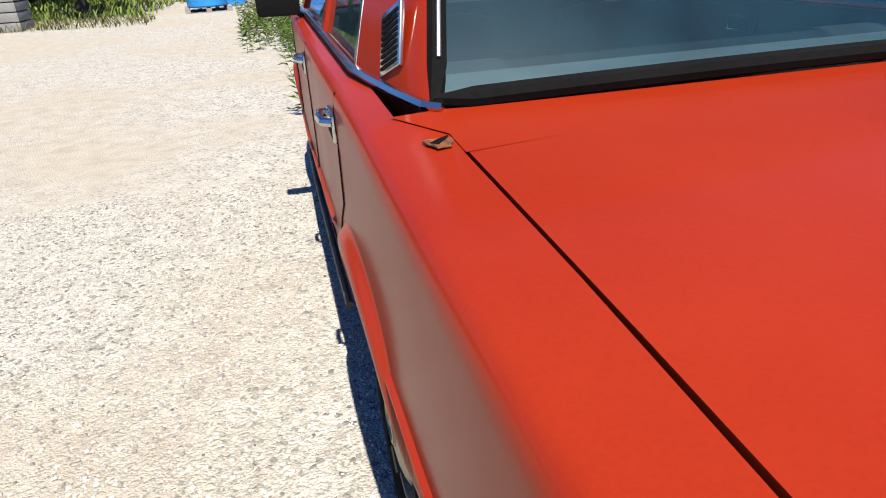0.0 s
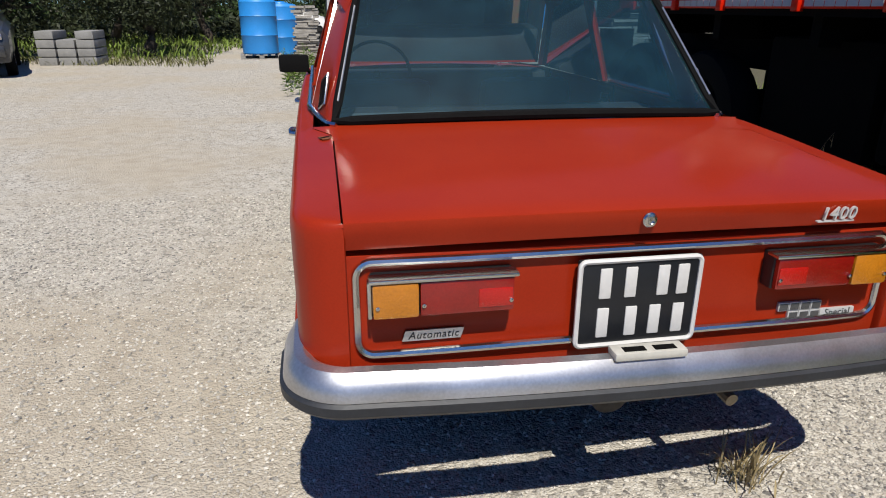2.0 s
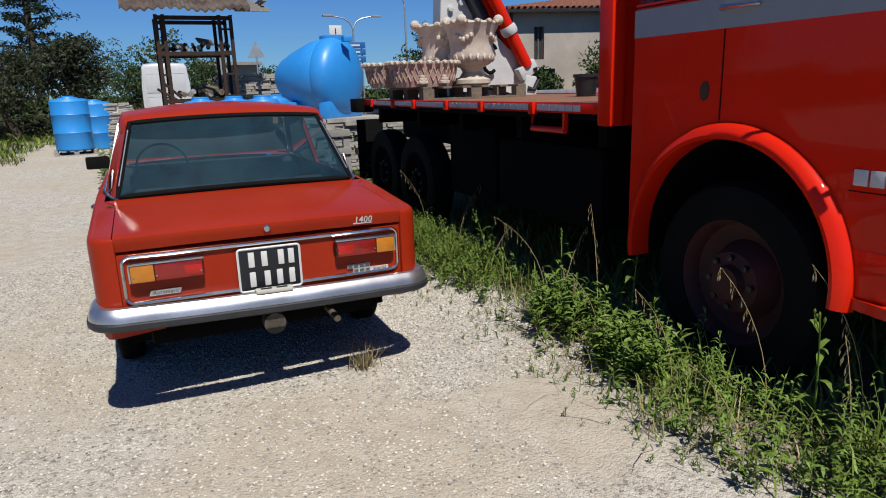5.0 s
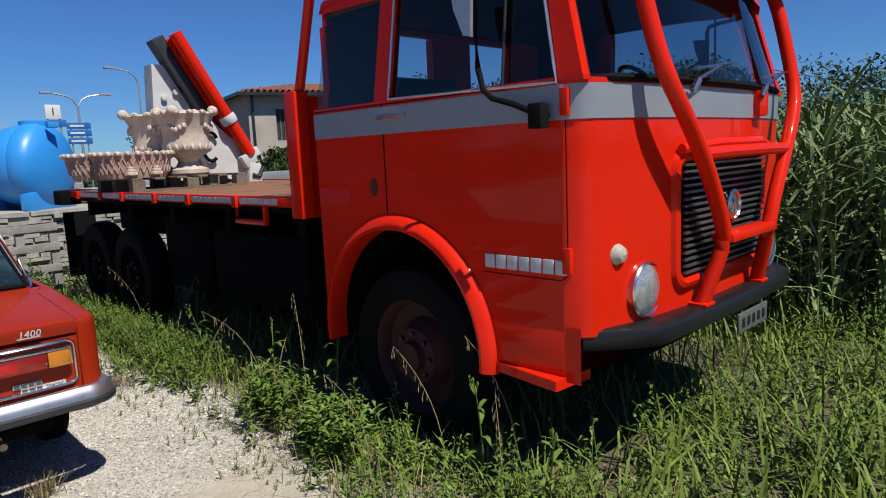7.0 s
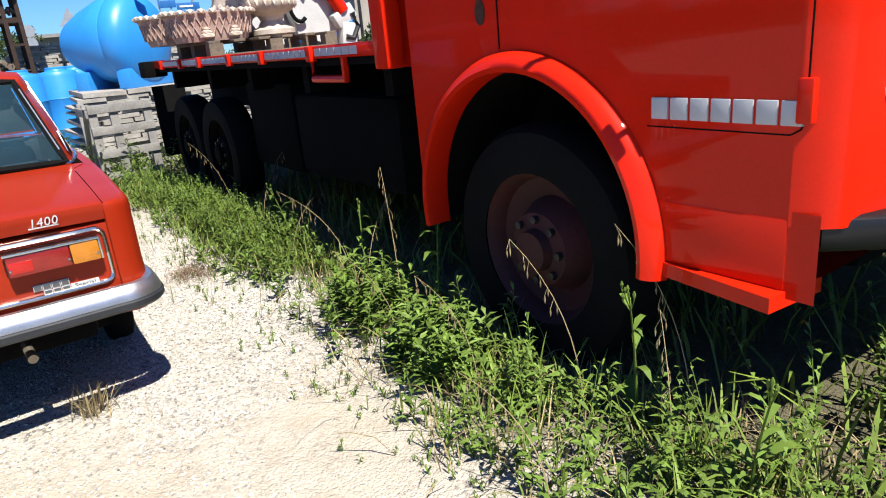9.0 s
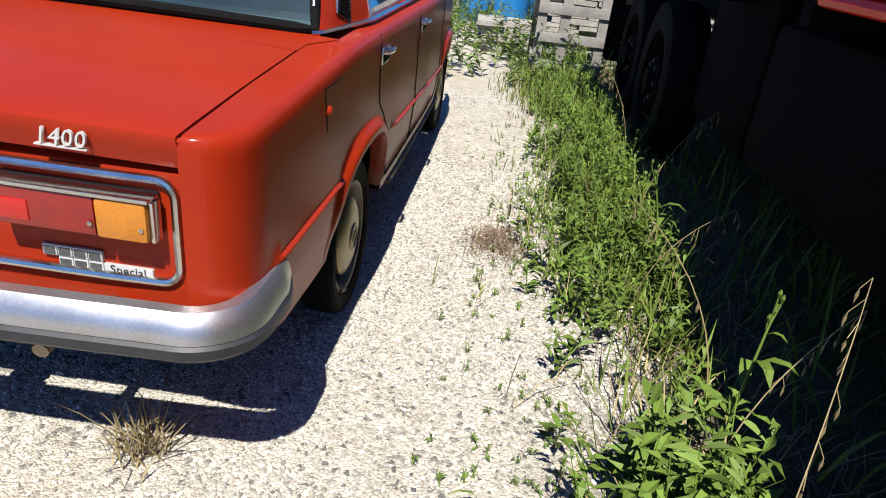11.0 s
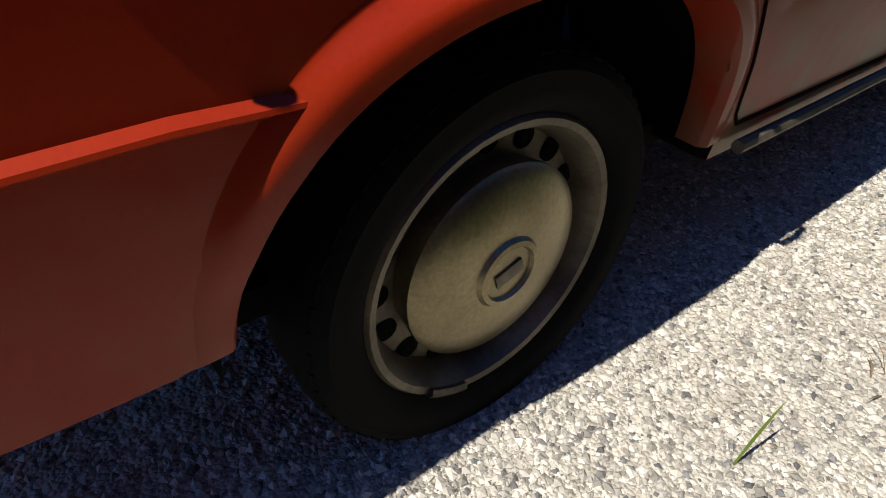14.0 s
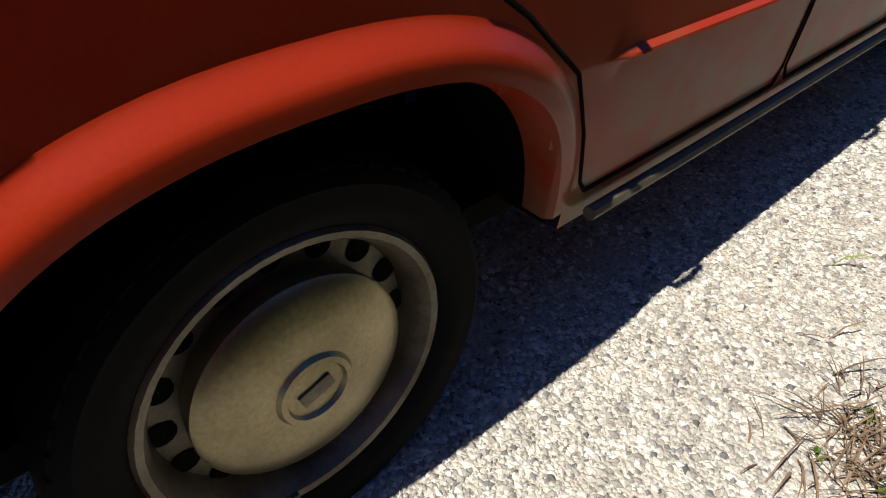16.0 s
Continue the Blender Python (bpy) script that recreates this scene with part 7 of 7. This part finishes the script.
# seeding grass stalks with hanging ears
def oat(x, y, h, lean, az):
    o = thing("wild_oat", "tall straw-coloured wild oat stalk with hanging ears", "grass stalk", "wild oats")
    d = Vector((math.cos(az), math.sin(az), 0))
    pts = [Vector((x, y, 0)) + Vector((0, 0, h * t)) * (1 - 0.25 * lean * t * t) + d * (lean * h * t ** 2.2) for t in [k / 9 for k in range(10)]]
    part("stalk", tube(bmesh.new(), pts, [0.0028 - 0.002 * k / 9 for k in range(10)], 5), DRY, o)
    r = random.Random(int(x * 1000))
    for k in range(9):
        p = pts[5 + k % 5].lerp(pts[min(9, 6 + k % 5)], r.random())
        b = bmesh.new()
        q = p + Vector((r.uniform(-0.02, 0.02), r.uniform(-0.02, 0.02), -r.uniform(0.02, 0.045)))
        tube(b, [p, q, q - Vector((0, 0, 0.014)), q - Vector((0, 0, 0.030))], [0.0007, 0.001, 0.0036, 0.0006], 5)
        part("ear", b, DRY, o)
for x, y, h, l_, a in ((1.86, 0.25, 0.62, 0.45, 0.4), (1.92, 0.55, 0.70, 0.5, 2.6), (1.78, 1.1, 0.55, 0.5, 0.1), (1.70, -0.9, 0.60, 0.35, 2.9), (1.86, -1.3, 0.75, 0.3, 2.4), (1.66, -0.4, 0.62, 0.4, 3.0), (1.90, 1.9, 0.70, 0.4, 0.3), (1.75, -1.75, 0.55, 0.5, 0.8), (1.95, 2.7, 0.8, 0.35, 3.3), (1.45, -1.55, 0.5, 0.5, 2.2), (1.83, -0.15, 0.82, 0.25, 1.2), (2.05, -1.6, 0.8, 0.3, 2.2)):
    oat(x, y, h, l_, a)
# dry tuft behind the bumper
P = np.stack([rng.normal(0.47, 0.035, 90), rng.normal(0.09, 0.03, 90), np.zeros(90)], 1)
tagged(blades("dry_tuft", P, rng.uniform(0.05, 0.20, 90), rng.uniform(0.003, 0.007, 90), rng.uniform(0.0, 0.4, 90), DRY, 0.7), "dry grass tuft growing behind the car bumper", "grass", kind="stuff")

# meadow and reeds on the far side of the lorry
P = grow(60000, 1.3, 9.5, -6.5, 7.0, lambda x, y: np.where((x > 4.0) | (y < -1.9), 1.0, np.where(x > 2.2, 0.35, 0.0)) * (x + 0.28 * y > 1.22 - 0.25 * (y < -2)))
tagged(blades("meadow_grass", P, rng.uniform(0.12, 0.55, len(P)), rng.uniform(0.008, 0.018, len(P)), rng.uniform(0.1, 0.6, len(P)), GRASS, 0.5), "long green meadow grass around the lorry", "grass", kind="stuff")


def reed_bed(n, x0, x1, y0, y1, h0, h1, seed):
    g = np.random.default_rng(seed)
    x, y = g.uniform(x0, x1, n), g.uniform(y0, y1, n)
    keep = x + 0.35 * y > 4.55
    x, y = x[keep], y[keep]
    base, ln, az = [], [], []
    stems_v, stems_f = [], []
    for px, py in zip(x, y):
        h = g.uniform(h0, h1)
        k = 11
        t = np.linspace(0.15, 0.97, k)
        a0 = g.uniform(0, 6.28)
        for i in range(k):
            base.append((px, py, h * t[i]))
            ln.append(g.uniform(0.35, 0.65))
            az.append(a0 + i * 2.9 + g.normal(0, 0.4))
        o = len(stems_v)
        stems_v += [(px - 0.009, py, 0), (px + 0.009, py, 0), (px, py - 0.012, 0), (px, py, h)]
        stems_f += [(o, o + 1, o + 3), (o + 1, o + 2, o + 3), (o + 2, o, o + 3)]
    ob = blades("reeds", np.array(base), np.array(ln), g.uniform(0.022, 0.045, len(base)), g.uniform(0.25, 0.75, len(base)), REED, 0.9, np.array(az))
    tagged(ob, "dense bed of tall green reeds behind the lorry", "reeds", kind="stuff")
    raw("reed_stems", np.array(stems_v, float), stems_f, REED, ob)
reed_bed(1300, 4.9, 10.5, -3.4, 2.6, 0.95, 1.9, 8)
reed_bed(400, 10.0, 20.0, -2.0, 6.5, 1.3, 2.1, 9)


def crown_points(blobs, n, shell=0.55):
    out = []
    tot = sum(r ** 2 for _, r in blobs)
    for c, r in blobs:
        k = int(n * r * r / tot)
        d = rng.normal(size=(k, 3))
        d /= np.linalg.norm(d, axis=1)[:, None]
        rad = r * (shell + (1 - shell) * rng.uniform(0, 1, k) ** 0.6) * (1 + 0.25 * np.sin(d[:, 0] * 7 + d[:, 2] * 5))
        out.append(np.array(c) + d * rad[:, None] * np.array([1, 1, 0.85]))
    return np.concatenate(out)


def tree(name, label, x, y, h, spread, leafm, n, size, seed, trunk=0.14, low=0.25, category="tree", blobs_n=11):
    r = random.Random(seed)
    t = thing(name, label, category, "trees")
    pts = [Vector((x, y, 0))]
    for k in range(1, 5):
        pts.append(Vector((x + r.uniform(-0.12, 0.12) * k, y + r.uniform(-0.1, 0.1) * k, h * low * 1.3 * k / 4)))
    part("trunk", tube(bmesh.new(), pts, [trunk * (1.25 - 0.16 * k) for k in range(5)], 8), BARK, t)
    blobs = []
    for k in range(blobs_n):
        a = 2 * math.pi * k / blobs_n * 2.4 + r.uniform(-0.4, 0.4)
        q = r.uniform(0.15, 1.0)
        zc = h * (low + (1 - low) * r.uniform(0.12, 0.86))
        rad = spread * r.uniform(0.28, 0.46)
        w = spread * 0.68 * q * (1.0 - 0.45 * abs(zc / h - 0.55))
        blobs.append(((x + w * math.cos(a), y + w * math.sin(a), min(zc, h - rad * 0.8)), rad))
    for c, rad in blobs:
        m0 = pts[-1] + (Vector(c) - pts[-1]) * 0.5 + Vector((0, 0, -0.1 * h * 0.3))
        part("limb", tube(bmesh.new(), [pts[3 + (rad > 0.8)], m0, Vector(c)], [trunk * 0.5, trunk * 0.3, trunk * 0.1], 6), BARK, t)
    V, f = leaves(crown_points(blobs, n), size)
    raw("crown", V, f, leafm, t)
    return t


for k, (x, y, h, sp) in enumerate(((-5.2, 18.2, 3.15, 2.1), (-8.4, 17.2, 3.0, 2.2), (-10.8, 18.0, 3.2, 2.3), (-2.35, 20.8, 3.75, 1.55), (-4.6, 24.5, 3.2, 1.9), (-7.2, 22.8, 3.2, 2.2), (-11.8, 13.0, 3.2, 2.2), (-14.5, 20.0, 3.4, 2.6), (-9.5, 12.0, 3.2, 1.9))):
    tree("olive_tree", "grey-green olive tree with a broad ragged crown", x, y, h, sp, OLIVE, 9500, 0.062, 20 + k, 0.14, 0.32)
for k, (x, y, h, sp) in enumerate(((-0.2, 31.0, 3.6, 2.2), (2.4, 33.0, 3.2, 2.4), (5.0, 27.0, 2.6, 1.5), (8.8, 30.0, 2.5, 1.6), (-1.0, 38.0, 4.6, 3.0), (12.2, 17.2, 2.1, 1.2), (14.3, 16.4, 2.3, 1.3), (10.6, 17.8, 1.9, 1.1), (15.6, 16.6, 4.4, 1.7), (18.0, 16.8, 4.9, 2.1), (20.6, 17.2, 4.6, 2.2))):
    tree("shrub", "dense green shrub beyond the yard", x, y, h, sp, SHRUB, 4200, 0.09, 50 + k, 0.08, 0.05, "shrub", 12)
tree("pine_tree", "large dark umbrella pine above the olive grove", -9.8, 45.0, 9.0, 2.6, PINE, 15000, 0.10, 71, 0.35, 0.5)
tree("pine_tree", "large dark umbrella pine above the olive grove", -14.2, 46.0, 8.3, 2.1, PINE, 11000, 0.10, 72, 0.35, 0.5)
tree("young_tree", "slender open-crowned young tree behind the van", 0.8, 30.0, 4.6, 1.5, SHRUB, 900, 0.10, 73, 0.06, 0.45)
tree("young_tree", "small tree beside the farmhouse", 12.6, 27.0, 4.4, 1.8, SHRUB, 3000, 0.10, 74, 0.10, 0.3)
# conifer
con = thing("conifer_tree", "dark spreading conifer with tiered branches", "tree", "trees")
cx, cy = -5.6, 42.0
part("trunk", tube(bmesh.new(), [(cx, cy, 0), (cx, cy, 5), (cx, cy, 10.5)], [0.28, 0.2, 0.04], 8), BARK, con)
pts = []
rr = random.Random(9)
for k in range(46):
    z = 2.2 + 8.0 * k / 46
    ln = (10.8 - z) * 0.36 * rr.uniform(0.7, 1.15) + 0.2
    a = k * 2.4 + rr.uniform(-0.3, 0.3)
    tip = Vector((cx + ln * math.cos(a), cy + ln * math.sin(a), z + 0.10 * ln))
    part("limb", tube(bmesh.new(), [(cx, cy, z), tip], [0.05, 0.015], 5), BARK, con)
    m = 150
    t = rng.uniform(0.15, 1.05, m)
    base = np.array([cx, cy, z]) + (np.array(tip) - np.array([cx, cy, z])) * t[:, None]
    pts.append(base + rng.normal(0, 1, (m, 3)) * np.array([0.22, 0.22, 0.10]))
V, f = leaves(np.concatenate(pts), 0.13, 3.0)
raw("crown", V, f, PINE, con)
# willow-like trees above the reeds
for k, (x, y, h, sp) in enumerate(((17.0, 4.0, 3.6, 2.4), (21.0, 6.5, 4.2, 3.0), (14.5, 8.5, 3.4, 2.0), (26.0, 5.0, 4.4, 3.2), (19.0, 0.5, 3.4, 2.6), (25.0, -1.0, 4.0, 3.4), (24.0, 11.0, 4.0, 3.0))):
    tree("riverside_tree", "soft green riverside tree behind the reeds", x, y, h, sp, SHRUB, 5200, 0.085, 80 + k, 0.10, 0.12, "tree", 12)
# far hedge that closes the horizon
def hedge(name, label, line, h, n, size, material):
    pts = []
    for (x0, y0), (x1, y1) in zip(line, line[1:]):
        ln = math.hypot(x1 - x0, y1 - y0)
        k = int(n * ln)
        t = rng.uniform(0, 1, k)
        x, y = x0 + (x1 - x0) * t, y0 + (y1 - y0) * t
        top = h * (0.75 + 0.25 * np.sin(x * 0.9 + y * 0.7) * np.sin(x * 0.37 + 1.3) + 0.12 * np.sin(x * 3.1 + y * 2.3))
        pts.append(np.stack([x + rng.normal(0, 0.6, k), y + rng.normal(0, 0.6, k), top * rng.uniform(0.0, 1.0, k) ** 0.7], 1))
    V, f = leaves(np.concatenate(pts), size)
    tagged(raw(name, V, f, material), label, "hedge", kind="stuff")
hedge("far_hedge", "dense dark hedge at the end of the olive grove", [(-40, 22), (-20, 29), (-8, 34), (2, 36), (10, 47), (34, 52), (60, 40), (70, 0), (50, -40)], 2.1, 330, 0.20, SHRUB)
hedge("grove_hedge", "dark undergrowth behind the olive trees", [(-18, 14), (-13, 22), (-5, 28), (0, 29)], 1.1, 300, 0.14, OLIVE)
# added out of view to hold the low sky glow off the yard
hedge("rear_hedge", "unseen green hedge added behind the yard", [(-40, 22), (-46, -10), (-20, -34), (20, -40), (50, -40)], 3.2, 90, 0.3, SHRUB)
# grass floor of the grove
P = grow(16000, -16, 0.5, 12.5, 30, lambda x, y: ((y > 16.2 - 0.22 * (x + 4)) & ((x < -3.4) | (y > 21))).astype(float))
tagged(blades("grove_grass", P, rng.uniform(0.12, 0.45, len(P)), rng.uniform(0.02, 0.05, len(P)), rng.uniform(0.1, 0.6, len(P)), GRASS, 0.5), "rough grass under the olive trees", "grass", kind="stuff")
P = grow(9000, -9.5, -3.2, 9.0, 18.0, lambda x, y: (np.abs(y - (15.6 - 0.25 * (x + 4))) < 0.9).astype(float))
tagged(blades("grove_dry_grass", P, rng.uniform(0.08, 0.25, len(P)), rng.uniform(0.015, 0.03, len(P)), rng.uniform(0.1, 0.7, len(P)), leafmat("parched_grass", (0.20, 0.20, 0.075)), 0.6), "half-dry grass at the edge of the yard", "grass", kind="stuff")
P = grow(9000, -1.3, 3.4, 4.8, 14.0, lambda x, y: np.where(y > 6.2, 0.5, 0.35) * ((x > -0.7) | (y > 9)))
weed_bank("yard_weeds", P[:900], 0.15, 0.55, 20, 0.12, WEED, "green weeds between the stone stacks")


# loose chips on the ground
def chips(name, n, x0, x1, y0, y1, s0, s1, material, label):
    P = np.stack([rng.uniform(x0, x1, n), rng.uniform(y0, y1, n), np.zeros(n)], 1)
    s = s0 + (s1 - s0) * rng.uniform(0, 1, n) ** 2.5
    oct_ = np.array([[1, 0, 0], [0, 1, 0], [-1, 0, 0], [0, -1, 0], [0, 0, 1], [0, 0, -1]], float)
    V = oct_[None] * s[:, None, None] * rng.uniform(0.5, 1.1, (n, 6, 1)) * np.array([1, 0.8, 0.55])
    a = rng.uniform(0, 6.28, n)
    c, si = np.cos(a)[:, None], np.sin(a)[:, None]
    X, Y = V[:, :, 0] * c - V[:, :, 1] * si, V[:, :, 0] * si + V[:, :, 1] * c
    V = np.stack([X, Y, V[:, :, 2]], 2) + P[:, None] + np.array([0, 0, 1.0]) * (s * 0.22)[:, None, None]
    t = ((0, 1, 4), (1, 2, 4), (2, 3, 4), (3, 0, 4), (1, 0, 5), (2, 1, 5), (3, 2, 5), (0, 3, 5))
    f = [tuple(6 * k + i for i in q) for k in range(n) for q in t]
    tagged(raw(name, V, f, material), label, "gravel", kind="stuff")
CHIP = mat("limestone_chip", (0.60, 0.56, 0.485), 0.9, var=0.1, scale=30, fine=200, bump=0.2, island=0.5)
DARKCHIP = mat("grey_chip", (0.22, 0.215, 0.21), 0.85, var=0.2, scale=30, fine=200, bump=0.2, island=0.4)
chips("gravel_chips", 30000, 0.55, 1.9, -0.4, 2.8, 0.004, 0.013, CHIP, "loose pale limestone chips on the ground beside the car")
chips("dark_chips", 2600, 0.55, 1.9, -0.4, 2.8, 0.004, 0.012, DARKCHIP, "scattered grey stone chips among pale gravel")
chips("gravel_chips", 52000, -2.6, 0.9, -1.6, 3.5, 0.005, 0.013, CHIP, "loose pale limestone chips across the yard")
chips("dark_chips", 2600, -2.6, 0.9, -1.6, 3.5, 0.004, 0.011, DARKCHIP, "scattered grey stone chips among pale gravel")
chips("gravel_chips", 34000, 0.72, 1.75, 0.55, 2.6, 0.0035, 0.0105, CHIP, "loose pale limestone chips beside the rear wheel")
chips("dark_chips", 3000, 0.72, 1.75, 0.55, 2.6, 0.004, 0.0105, DARKCHIP, "scattered grey stone chips beside the rear wheel")
